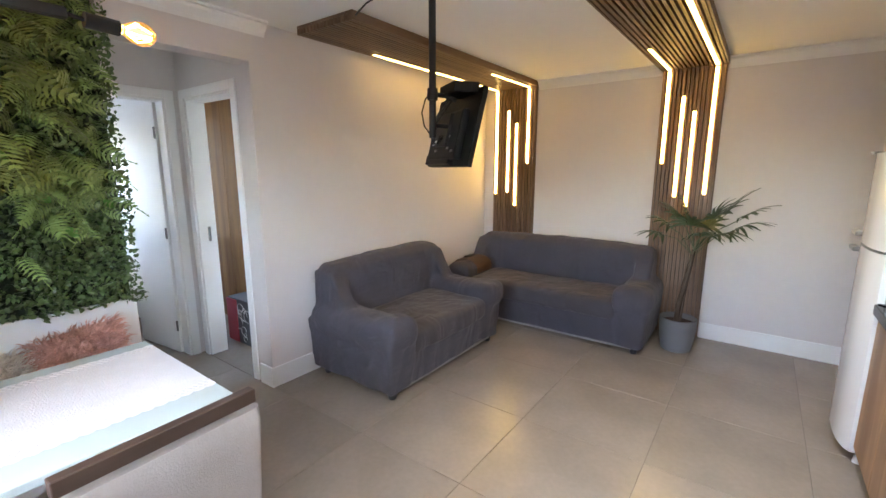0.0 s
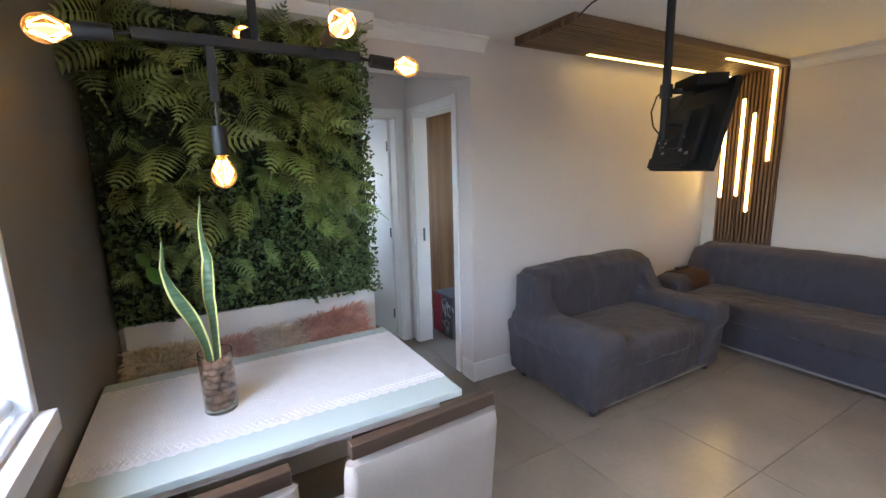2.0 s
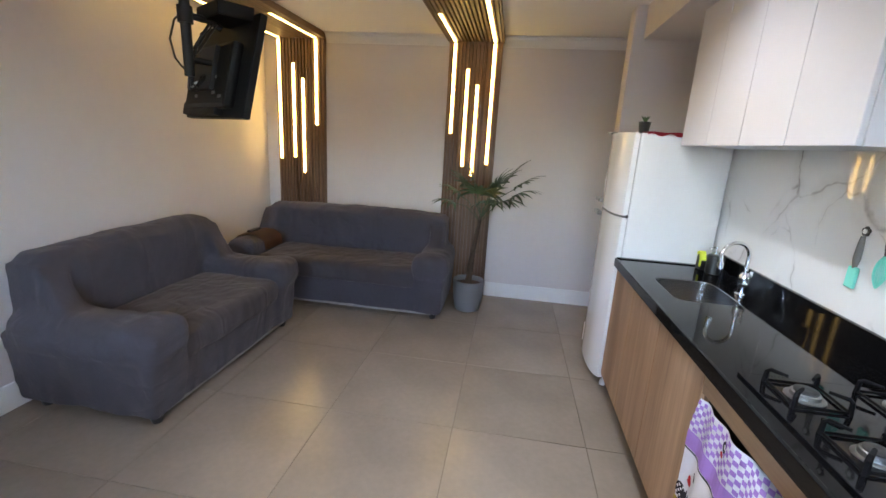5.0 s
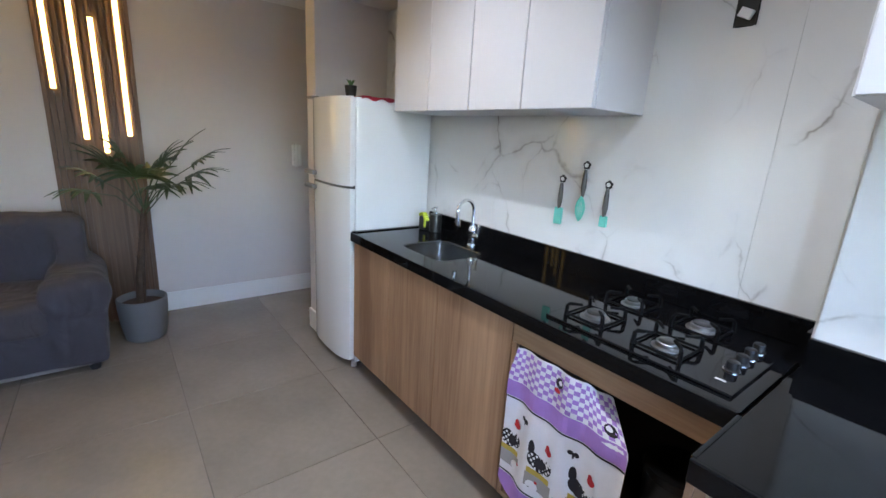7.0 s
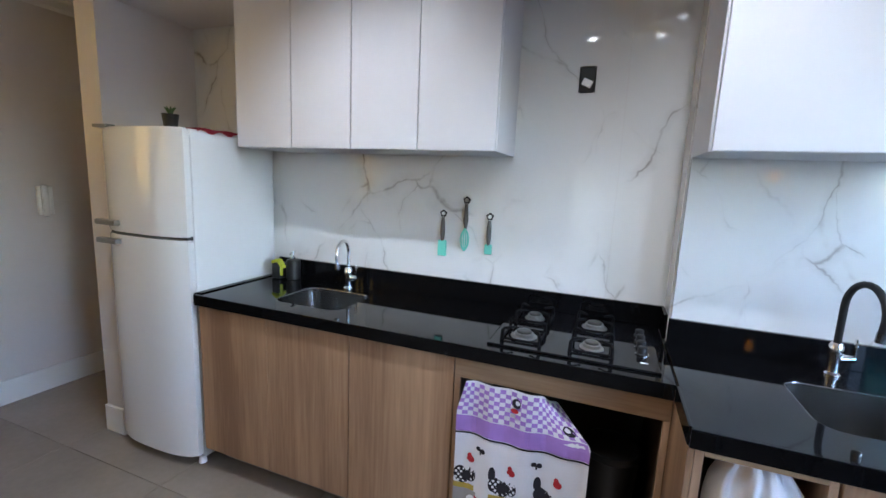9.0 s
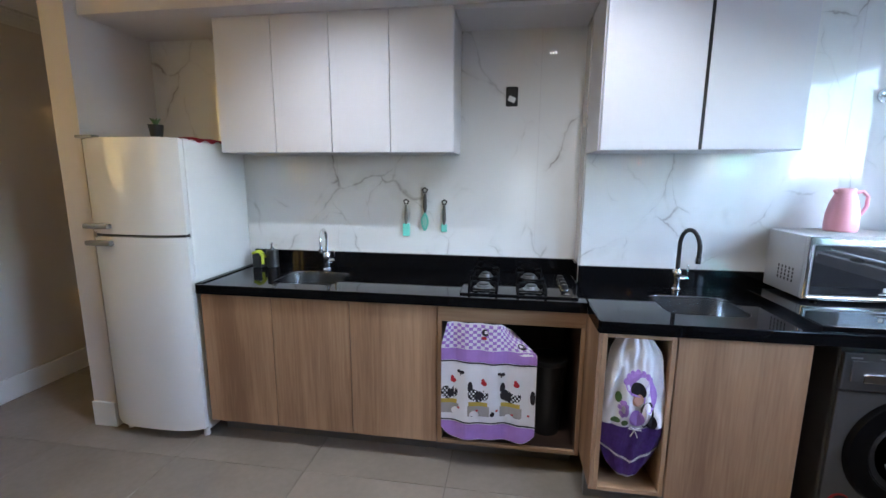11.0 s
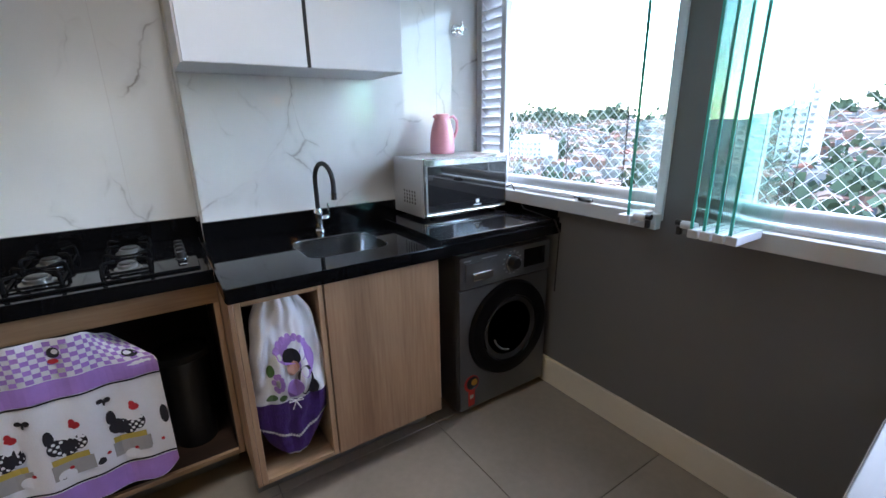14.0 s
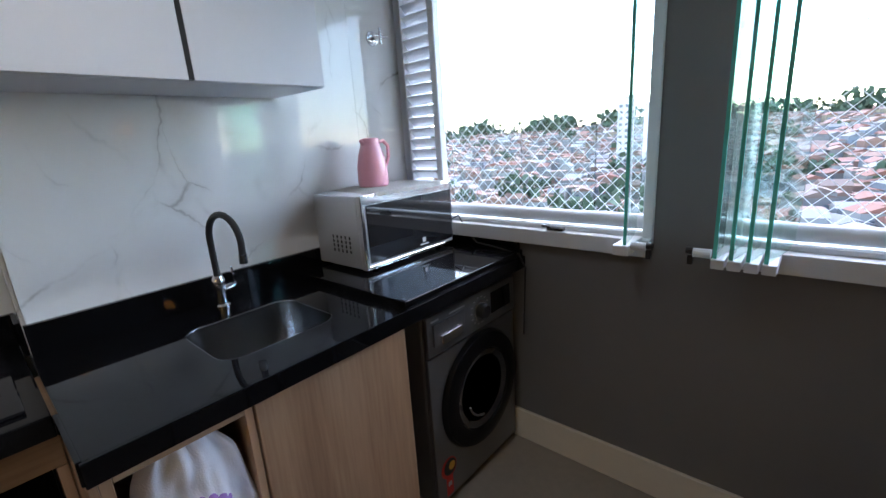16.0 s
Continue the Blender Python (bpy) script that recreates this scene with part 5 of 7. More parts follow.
def fabric(name, color):
    """Stretch knit with broad soft creases."""
    m = mat(name, color, 0.85, vary=0.16, scale=4, bump=0.2, bump_scale=420)
    nt = m.node_tree
    b = nt.nodes["Principled BSDF"]
    tc = [n for n in nt.nodes if n.type == "TEX_COORD"][0]
    old = b.inputs["Normal"].links[0].from_socket
    last = old
    for scale, turn, stretch, seed, depth in ((3.2, (0.5, 0.35, 0.2), (1, 1, 0.28), 0.0, 0.03), (6.5, (-0.6, 0.9, 0.5), (1, 0.3, 1), 4.0, 0.009)):
        mp = nt.nodes.new("ShaderNodeMapping")
        mp.inputs["Scale"].default_value, mp.inputs["Rotation"].default_value, mp.inputs["Location"].default_value = stretch, turn, (seed, seed, seed)
        nt.links.new(tc.outputs["Object"], mp.inputs["Vector"])
        n = nt.nodes.new("ShaderNodeTexNoise")
        n.inputs["Scale"].default_value, n.inputs["Detail"].default_value, n.inputs["Distortion"].default_value = scale, 2, 0.9
        nt.links.new(mp.outputs[0], n.inputs["Vector"])
        ridge = nt.nodes.new("ShaderNodeMath")
        ridge.operation = "SUBTRACT"
        ridge.inputs[1].default_value = 0.5
        nt.links.new(n.outputs[0], ridge.inputs[0])
        fold = nt.nodes.new("ShaderNodeMath")
        fold.operation = "ABSOLUTE"
        nt.links.new(ridge.outputs[0], fold.inputs[0])
        cap = nt.nodes.new("ShaderNodeMapRange")
        cap.interpolation_type = "SMOOTHSTEP"
        cap.inputs[1].default_value, cap.inputs[2].default_value = 0.0, 0.16
        nt.links.new(fold.outputs[0], cap.inputs[0])
        bp = nt.nodes.new("ShaderNodeBump")
        bp.inputs["Strength"].default_value, bp.inputs["Distance"].default_value = 0.3, depth
        nt.links.new(cap.outputs[0], bp.inputs["Height"])
        nt.links.new(last, bp.inputs["Normal"])
        last = bp.outputs[0]
    nt.links.new(last, b.inputs["Normal"])
    b.inputs["Sheen Weight"].default_value = 0.08
    return m


M_COVER = fabric("grey_stretch_cover", (0.054, 0.050, 0.063))
# same grey cover; its brown cast is the warm strip light put into the colour
M_SEAT = fabric("warm_lit_seat_cover", (0.054, 0.047, 0.054))
M_HEM = mat("pale_lining", (0.27, 0.26, 0.25), 0.9, vary=0.1)


def sofa(W, D, m, at, label, back=0.88):
    """A covered sofa, built facing -y about its middle, and set down by m."""
    root = thing("sofa", at, label, "sofa")
    w, f, r = W / 2, -D / 2, D / 2
    arm = 0.25
    def taper(x0, x1, y0, y1, z0, z1, tuck):
        """A block that draws in towards the floor."""
        return [(x0 + tuck, y0 + tuck, z0), (x1 - tuck, y0 + tuck, z0), (x1 - tuck, y1, z0), (x0 + tuck, y1, z0), (x0, y0, z1), (x1, y0, z1), (x1, y1, z1), (x0, y1, z1)]
    blocks = [taper(-w, w, f + 0.01, r, 0.05, 0.37, 0.03),
              (-w + 0.07, w - 0.07, r - 0.25, r, 0.10, back, 0.10),
              (-w + 0.24, w - 0.24, r - 0.23, r - 0.03, 0.6, back + 0.015, 0.09)]
    for s in (-1, 1):
        a, b = sorted((s * w, s * (w - arm)))
        blocks.append(taper(a - 0.012, b + 0.012, f - 0.012, r, 0.05, 0.46, 0.03))
        blocks.append((a - 0.03, b + 0.02, f - 0.02, r - 0.02, 0.34, 0.575, 0.11))
        blocks.append((a - 0.035, b + 0.03, f - 0.05, f + 0.22, 0.36, 0.585, 0.105))
        lo = [(a + 0.03, r - 0.24, back - 0.06), (a + 0.03, r - 0.40, 0.53), (a + 0.05, r - 0.03, 0.50), (a + 0.05, r - 0.03, back - 0.06)]
        hi = [(b - 0.07, y, z) for _, y, z in lo]
        blocks.append(lo + hi)
    fused("cover", blocks, m, M_COVER, root, "grey stretch cover")
    fused("seat_cushion", [(-w + arm - 0.02, w - arm + 0.02, f - 0.012, r - 0.2, 0.27, 0.465, 0.075)], m, M_SEAT, root, "grey covered seat with the warm strip light's brown cast", 0.014, 8)
    hem = B(-w + 0.075, w - 0.075, f + 0.05, r - 0.03, 0.038, 0.056)
    bmesh.ops.transform(hem, matrix=m, verts=hem.verts)
    part("lining", hem, M_HEM, root, "pale lining under the cover")
    for x in (-w + 0.09, w - 0.09):
        for y in (f + 0.08, r - 0.1):
            lg = lathe(((0.025, 0), (0.032, 0.02), (0.034, 0.053)), (x, y, 0), 16)
            bmesh.ops.transform(lg, matrix=m, verts=lg.verts)
            part("leg", lg, M_BLACK, root, "", True)
    return root


sofa(1.46, 0.86, pose(0.445, 1.055, 0, 0, 0, 90), (0.445, 1.055, 0), "two-seat sofa in a wrinkled grey stretch cover")
sofa(1.98, 0.76, pose(1.06, 2.50, 0), (1.06, 2.50, 0), "three-seat sofa in a grey stretch cover against the wall", 0.86)

M_LEATHER = mat("brown_leather", (0.10, 0.045, 0.025), 0.45, vary=0.25, scale=10, bump=0.15, bump_scale=80)
ac = thing("arm_caddy", (0.19, 2.36, 0.60), "brown armrest organiser draped over the sofa arm", "organiser")
bm = bmesh.new()
pr = [(0.015, 0.43), (0.028, 0.53), (0.085, 0.59), (0.18, 0.612), (0.28, 0.602), (0.345, 0.555), (0.358, 0.47)]
ra = [bm.verts.new((x, 2.22, z)) for x, z in pr]
rb = [bm.verts.new((x, 2.52, z + 0.004)) for x, z in pr]
for k in range(len(pr) - 1):
    bm.faces.new((ra[k], ra[k + 1], rb[k + 1], rb[k]))
bmesh.ops.solidify(bm, geom=bm.faces[:], thickness=-0.012)
part("leather_tray", bm, M_LEATHER, ac, "", 60)
rc = thing("remote_control", (0.17, 2.33, 0.612), "black remote control on the armrest organiser", "remote control")
part("remote_body", B(0.15, 0.195, 2.26, 2.43, 0.617, 0.634, 0.006), M_BLACK, rc)
bm = bmesh.new()
for k in range(5):
    box(bm, 0.158, 0.167, 2.28 + 0.025 * k, 2.29 + 0.025 * k, 0.634, 0.636)
    box(bm, 0.177, 0.186, 2.28 + 0.025 * k, 2.29 + 0.025 * k, 0.634, 0.636)
part("buttons", bm, M_GREYPL, rc)

# television on a ceiling pole
tv = thing("television", (1.24, 0.31, 1.58), "black television hung from a ceiling pole, seen from behind", "television")
U, N = Vector((0.838, -0.546, 0)), Vector((0.546, 0.838, 0))


def tv_box(x0, x1, d0, d1, z0, z1, bevel=0.006):
    """A block in the set's own frame: across, away from the pole, up; leaning forward."""
    bm = B(x0, x1, d0, d1, z0, z1, bevel)
    tilt = radians(13)
    for v in bm.verts:
        x, d, z = v.co
        d2, z2 = d * math.cos(tilt) + z * math.sin(tilt), -d * math.sin(tilt) + z * math.cos(tilt)
        v.co = Vector((1.228, 0.445, 1.585)) + U * x + N * d2 + Vector((0, 0, z2))
    return bm


part("screen_frame", tv_box(-0.33, 0.30, 0.0, 0.03, 0.0, 0.41, 0.004), M_TV, tv)
part("screen", tv_box(-0.315, 0.285, 0.0305, 0.032, 0.012, 0.398, 0.0), M_BLACK_GLOSS, tv)
part("back_cover", tv_box(-0.24, 0.21, -0.045, 0.0, 0.03, 0.30, 0.018), M_TV, tv)
part("lower_ledge", tv_box(-0.28, 0.10, -0.035, 0.0, 0.005, 0.06, 0.006), M_TV, tv)
part("mount_plate", tv_box(-0.10, 0.09, -0.065, -0.046, 0.10, 0.28, 0.003), M_MATT_BLACK, tv)
bm = bmesh.new()
rr = random.Random(9)
for k in range(14):
    x, z = -0.2 + 0.38 * rr.random(), 0.05 + 0.22 * rr.random()
    b2 = tv_box(x, x + 0.03, -0.049, -0.0455, z, z + 0.012, 0.0)
    me = bpy.data.meshes.new("t")
    b2.to_mesh(me)
    bm.from_mesh(me)
    b2.free()
tagged(part("ports", bm, M_GREYPL, tv, "small grey ports"), kind="stuff")
bm = C((1.24, 0.31, 1.735), (1.24, 0.31, CEIL), 0.019, n=18)
part("pole", bm, M_MATT_BLACK, tv, "black ceiling pole", True)
part("ceiling_flange", lathe(((0.05, 0), (0.05, 0.006), (0.025, 0.02)), (1.24, 0.31, CEIL - 0.02), 24), M_MATT_BLACK, tv, "", True)
part("collar", C((1.24, 0.31, 1.93), (1.24, 0.31, 1.99), 0.028, n=18), M_MATT_BLACK, tv, "", True)
bm = tube(bmesh.new(), [(1.24, 0.31, 1.96), (1.29, 0.36, 1.955), (1.33, 0.40, 1.93)], 0.013, 8)
part("arm", bm, M_MATT_BLACK, tv)
part("arm", tube(bmesh.new(), [(1.24, 0.31, 1.80), (1.27, 0.37, 1.80), (1.29, 0.41, 1.80)], 0.012, 8), M_MATT_BLACK, tv)
bm = B(-0.11, 0.11, -0.075, 0.065, 0, 0.055, 0.008)
bmesh.ops.transform(bm, matrix=Matrix.Translation((1.355, 0.40, 1.955)) @ Matrix.Rotation(radians(-33), 4, "Z"), verts=bm.verts)
part("set_top_box", bm, M_TV, tv, "small black receiver box")
cable = bmesh.new()
for k in range(6):
    a, b = 0.012 * math.cos(k), 0.012 * math.sin(k)
    tube(cable, [(1.28 + 0.01 * k, 0.38 + a, 1.95), (1.262 + a, 0.335, 1.88 - 0.01 * k), (1.235 + b, 0.335, 1.80), (1.21 + 0.5 * a, 0.345 + b, 1.715 - 0.006 * k), (1.20 + a, 0.39, 1.70), (1.205 + 0.02 * k, 0.42, 1.75 + 0.012 * k)], 0.0035, 6)
part("cables", cable, M_BLACK, tv, "tangled cables", True)
cable = bmesh.new()
for k in range(3):
    tube(cable, [(1.235 + 0.006 * k, 0.335, 1.84), (1.215, 0.34 + 0.006 * k, 1.76), (1.195 + 0.006 * k, 0.36, 1.70), (1.20, 0.40, 1.725)], 0.004, 6)
part("white_cables", cable, mat("white_cable", (0.6, 0.6, 0.58), 0.5), tv, "white cables", True)
part("loop_cable", tube(bmesh.new(), [(1.24, 0.33, 1.99), (1.20, 0.30, 1.94), (1.178, 0.295, 1.87), (1.19, 0.30, 1.80), (1.225, 0.315, 1.75)], 0.004, 6), M_BLACK, tv, "looped cable", True)
cc = thing("ceiling_cable", (0.9, 0.31, 2.40), "thin black cable along the ceiling", "cable")
part("cable", tube(bmesh.new(), [(1.24, 0.30, CEIL - 0.012), (1.1, 0.18, CEIL - 0.02), (0.95, 0.20, CEIL - 0.03), (0.80, 0.27, CEIL - 0.012), (0.66, 0.32, CEIL - 0.03)], 0.005, 8), M_BLACK, cc, "", True)

# potted palm
pt = thing("potted_palm", (2.235, 2.53, 0), "lady palm with thin fans in a grey round pot", "plant")
M_POT = mat("grey_pot", (0.14, 0.142, 0.145), 0.6, vary=0.06, scale=6)
part("pot", lathe(((0.105, 0), (0.118, 0.01), (0.135, 0.10), (0.145, 0.22), (0.147, 0.29), (0.14, 0.295), (0.132, 0.285), (0.130, 0.24)), (2.235, 2.53, 0), 40), M_POT, pt, "", True)
part("soil", lathe(((0.13, 0), (0.131, 0.012), (0.06, 0.02)), (2.235, 2.53, 0.235), 28), mat("dark_soil", (0.05, 0.03, 0.022), 0.95, vary=0.4, scale=50, bump=0.8, bump_scale=90), pt)
M_TRUNK = mat("fibrous_trunk", (0.07, 0.045, 0.03), 0.9, vary=0.4, scale=30, bump=0.8, bump_scale=140)
trunk_pts = [(2.22, 2.53, 0.24), (2.23, 2.53, 0.42), (2.26, 2.525, 0.60), (2.285, 2.52, 0.78), (2.30, 2.52, 0.90)]
bm = tube(bmesh.new(), trunk_pts, [0.022, 0.02, 0.021, 0.018, 0.013], 10)
tube(bm, [(2.245, 2.545, 0.24), (2.26, 2.545, 0.45), (2.275, 2.535, 0.62)], [0.012, 0.011, 0.007], 8)
for k in range(46):
    a = rng.random() * 6.28
    t = rng.random()
    i = min(3, int(t * 4))
    p = Vector(trunk_pts[i]).lerp(Vector(trunk_pts[i + 1]), t * 4 - i)
    u = Vector((math.cos(a), math.sin(a), 0.5))
    tube(bm, [p + u * 0.012, p + u * 0.024 + Vector((0, 0, 0.02))], [0.004, 0.001], 4)
part("trunk", bm, M_TRUNK, pt)
M_PALM = mat("palm_leaf_green", (0.045, 0.07, 0.026), 0.45, vary=0.35, scale=9)


def fan(p0, p1, droop, n, length, seed):
    """A stalk that ends in a fan of long narrow leaflets."""
    r = random.Random(seed)
    a, b = Vector(p0), Vector(p1)
    mid = a.lerp(b, 0.5) + Vector((0, 0, 0.05))
    bm = tube(bmesh.new(), [a, mid, b], [0.004, 0.0035, 0.003], 6)
    out = (b - mid).normalized()
    side = out.cross(Vector((0, 0, 1))).normalized()
    up = side.cross(out).normalized()
    for k in range(n):
        ang = (k - (n - 1) / 2) / n * radians(210)
        d = (out * math.cos(ang) + side * math.sin(ang)).normalized()
        L = length * (1 - 0.25 * abs(ang) / 1.8) * (0.85 + 0.3 * r.random())
        w = 0.0145 + 0.005 * r.random()
        across = d.cross(up).normalized()
        prev = None
        for j in range(6):
            s = j / 5
            c = b + d * L * s + Vector((0, 0, -droop * s * s * L)) + up * 0.02 * math.sin(s * 3)
            ww = w * (0.5 + 1.6 * s) if s < 0.3 else w * (1 - ((s - 0.3) / 0.7) ** 2 * 0.85)
            v = (bm.verts.new(c - across * ww), bm.verts.new(c - up * 0.003), bm.verts.new(c + across * ww))
            if prev:
                bm.faces.new((prev[0], prev[1], v[1], v[0]))
                bm.faces.new((prev[1], prev[2], v[2], v[1]))
            prev = v
    return bm


for k, (p0, p1, dr_, n, L) in enumerate((
        ((2.29, 2.52, 0.86), (2.08, 2.50, 1.10), 0.25, 8, 0.16), ((2.30, 2.52, 0.90), (2.16, 2.44, 1.17), 0.1, 8, 0.19),
        ((2.30, 2.52, 0.90), (2.27, 2.40, 1.12), 0.3, 8, 0.18), ((2.30, 2.52, 0.90), (2.42, 2.47, 1.18), 0.12, 8, 0.20),
        ((2.30, 2.52, 0.88), (2.50, 2.48, 1.22), 0.05, 7, 0.21), ((2.30, 2.52, 0.88), (2.46, 2.42, 1.05), 0.35, 8, 0.20),
        ((2.29, 2.52, 0.86), (2.04, 2.46, 1.02), 0.3, 8, 0.17), ((2.30, 2.52, 0.90), (2.20, 2.50, 1.24), 0.15, 8, 0.17),
        ((2.30, 2.52, 0.88), (2.62, 2.46, 1.20), 0.15, 8, 0.19), ((2.29, 2.52, 0.85), (2.36, 2.38, 1.04), 0.4, 8, 0.17), ((2.29, 2.52, 0.84), (2.58, 2.50, 1.10), 0.30, 7, 0.22), ((2.29, 2.52, 0.82), (2.38, 2.60, 1.09), 0.2, 7, 0.18))):
    part("palm_fan", fan(p0, p1, dr_, n + 1, L * 1.3, k), M_PALM, pt)

# intercom by the entrance, sconces in the passage
ic = thing("intercom", (3.46, YB, 1.17), "white wall intercom handset", "intercom")
part("base", B(3.42, 3.50, YB - 0.03, YB - 0.001, 1.15, 1.33, 0.01), M_TRIM, ic)
part("handset", B(3.43, 3.465, YB - 0.06, YB - 0.031, 1.14, 1.34, 0.012), M_WHITE, ic)
M_SCONCE = glow("warm_sconce_glow", (1.0, 0.62, 0.25), 6.0)
for z in (1.93, 0.62):
    sc = thing("wall_sconce", (4.0, YB, z), "small black wall sconce with a warm glow", "sconce", "passage sconces")
    part("housing", B(3.96, 4.04, YB - 0.07, YB - 0.001, z, z + 0.11, 0.006), M_BLACK, sc)
    part("lens", B(3.97, 4.03, YB - 0.06, YB - 0.01, z - 0.004, z - 0.0005), M_SCONCE, sc, "warm glowing lens")

# ---- dining corner ----
tb = thing("dining_table", (0.86, -1.49, 0), "dining table with a pale glass top and dark base", "table")
M_TABLETOP = mat("pale_aqua_glass_top", (0.50, 0.58, 0.56), 0.1, vary=0.02, coat=0.5)
part("tabletop", B(0.455, 1.265, YW + 0.012, -0.885, 0.752, 0.78, 0.004), M_TABLETOP, tb)
part("under_frame", B(0.52, 1.20, YW + 0.08, -0.95, 0.69, 0.752, 0.004), M_WHITE, tb)
for y in (-1.92, -1.10):
    part("leg", B(0.62, 1.10, y - 0.05, y + 0.05, 0.0, 0.69, 0.006), M_WALNUT, tb)

rn = thing("table_runner", (0.86, -1.5, 0.78), "white lace table runner with scalloped edges", "table runner")
bm = bmesh.new()
nx, ny = 14, 120
x0r, x1r, y0r, y1r = 0.545, 1.135, YW + 0.014, -0.888
gridv = []
for j in range(ny + 1):
    y = y0r + (y1r - y0r) * j / ny
    sc_ = 0.010 * abs(math.sin(math.pi * j / 4))
    row = []
    for i in range(nx + 1):
        u = i / nx
        x = (x0r - sc_) + (x1r - x0r + 2 * sc_) * u
        z = 0.7825 + 0.0016 * noise.noise((x * 9, y * 7, 0)) + 0.0008 * noise.noise((x * 25, y * 25, 3))
        row.append(bm.verts.new((x, y, max(z, 0.7812))))
    gridv.append(row)
for a, b in zip(gridv, gridv[1:]):
    for i in range(nx):
        bm.faces.new((a[i], a[i + 1], b[i + 1], b[i]))
M_RUNNER = mat("white_lace_cloth", (0.68, 0.68, 0.68), 0.9, vary=0.05, scale=20, bump=0.35, bump_scale=160)
part("cloth", bm, M_RUNNER, rn, "", True)
bm = bmesh.new()
for xe in (x0r + 0.03, x1r - 0.03):
    for j in range(60):
        y = y0r + (y1r - y0r) * (j + 0.5) / 60
        for s in (-1, 1):
            tube(bm, [(xe - 0.018, y - s * 0.009, 0.785), (xe + 0.018, y + s * 0.009, 0.785)], 0.0014, 4)
tagged(part("lace_border", bm, M_LACE, rn, "raised lace border"), kind="stuff")

vs_ = thing("glass_vase", (0.92, -1.70, 0.783), "clear glass vase of brown pebbles with a snake plant", "vase")
VB = (0.92, -1.70, 0.7835)
part("vase_glass", lathe(((0.052, 0), (0.055, 0.004), (0.056, 0.222), (0.053, 0.222), (0.052, 0.012), (0.02, 0.010)), VB, 36), M_GLASS, vs_, "", True).visible_shadow = False
M_PEBBLE = mat("brown_pebbles", (0.13, 0.07, 0.045), 0.6, vary=0.5, scale=12, per_object=0.5)
for k in range(56):
    lay = k // 8
    a = 2.399 * k
    r = 0.033 if k % 3 else 0.015
    bm = bmesh.new()
    bmesh.ops.create_icosphere(bm, subdivisions=2, radius=0.0165 + 0.003 * rng.random())
    fx, fz = 0.95 + 0.25 * rng.random(), 0.72 + 0.2 * rng.random()
    for v in bm.verts:
        v.co = Vector((v.co.x * fx, v.co.y, v.co.z * fz)) * (1 + 0.12 * noise.noise(v.co * 60 + Vector((k, 0, 0))))
    bmesh.ops.translate(bm, verts=bm.verts, vec=(VB[0] + r * math.cos(a), VB[1] + r * math.sin(a), VB[2] + 0.024 + 0.0255 * lay + 0.006 * rng.random()))
    part("pebble", bm, M_PEBBLE, vs_, "", True)
M_SNAKE = mat("snake_plant_green", (0.06, 0.105, 0.055), 0.3, vary=0.75, scale=16)
for n_ in M_SNAKE.node_tree.nodes:
    if n_.type == "TEX_NOISE":
        band = M_SNAKE.node_tree.nodes.new("ShaderNodeMapping")
        band.inputs["Scale"].default_value = (0.6, 0.6, 4.5)
        M_SNAKE.node_tree.links.new(n_.inputs["Vector"].links[0].from_socket, band.inputs["Vector"])
        M_SNAKE.node_tree.links.new(band.outputs[0], n_.inputs["Vector"])
M_SNAKE_EDGE = mat("snake_plant_yellow_edge", (0.52, 0.50, 0.17), 0.35, vary=0.2)


def snake_leaf(pts, width, face):
    root_ = None
    mid, edge = bmesh.new(), bmesh.new()
    n = 32
    prev = None
    f = Vector(face).normalized()
    for j in range(n + 1):
        s = j / n
        q = s * (len(pts) - 1)
        i = min(len(pts) - 2, int(q))
        c = Vector(pts[i]).lerp(Vector(pts[i + 1]), q - i)
        tw = 1.5 * math.sin(s * 5.2 + 0.4)
        d = (Matrix.Rotation(tw * 0.6, 3, "Z") @ f)
        w = width * (0.45 + 0.75 * math.sin(min(1, s * 1.15) * math.pi * 0.86) ** 0.8) * (1 if s < 0.85 else max(0.05, (1 - s) / 0.15))
        fold = Vector((d.y, -d.x, 0)) * w * 0.42
        c = c + Vector((0.006 * math.sin(s * 9), 0.008 * math.sin(s * 7.5), 0))
        row = [c - d * w + fold, c - d * w * 0.74 + fold * 0.6, c, c + d * w * 0.74 + fold * 0.6, c + d * w + fold]
        if prev:
            for k, b_ in ((0, edge), (1, mid), (2, mid), (3, edge)):
                b_.faces.new([b_.verts.new(p) for p in (prev[k], prev[k + 1], row[k + 1], row[k])])
        prev = row
    for b_ in (mid, edge):
        bmesh.ops.remove_doubles(b_, verts=b_.verts, dist=1e-5)
    lf = part("leaf", mid, M_SNAKE, vs_, "banded green leaf", True)
    part("leaf_edge", edge, M_SNAKE_EDGE, lf, "yellow leaf edge", True)


snake_leaf([(0.915, -1.70, 0.90), (0.915, -1.705, 1.05), (0.915, -1.70, 1.2), (0.91, -1.675, 1.34), (0.91, -1.69, 1.45), (0.91, -1.695, 1.545)], 0.0165, (0.3, 1, 0))
snake_leaf([(0.925, -1.715, 0.90), (0.92, -1.735, 1.03), (0.92, -1.76, 1.14), (0.92, -1.785, 1.23), (0.92, -1.812, 1.32), (0.92, -1.818, 1.42)], 0.019, (0.15, 1, 0.3))


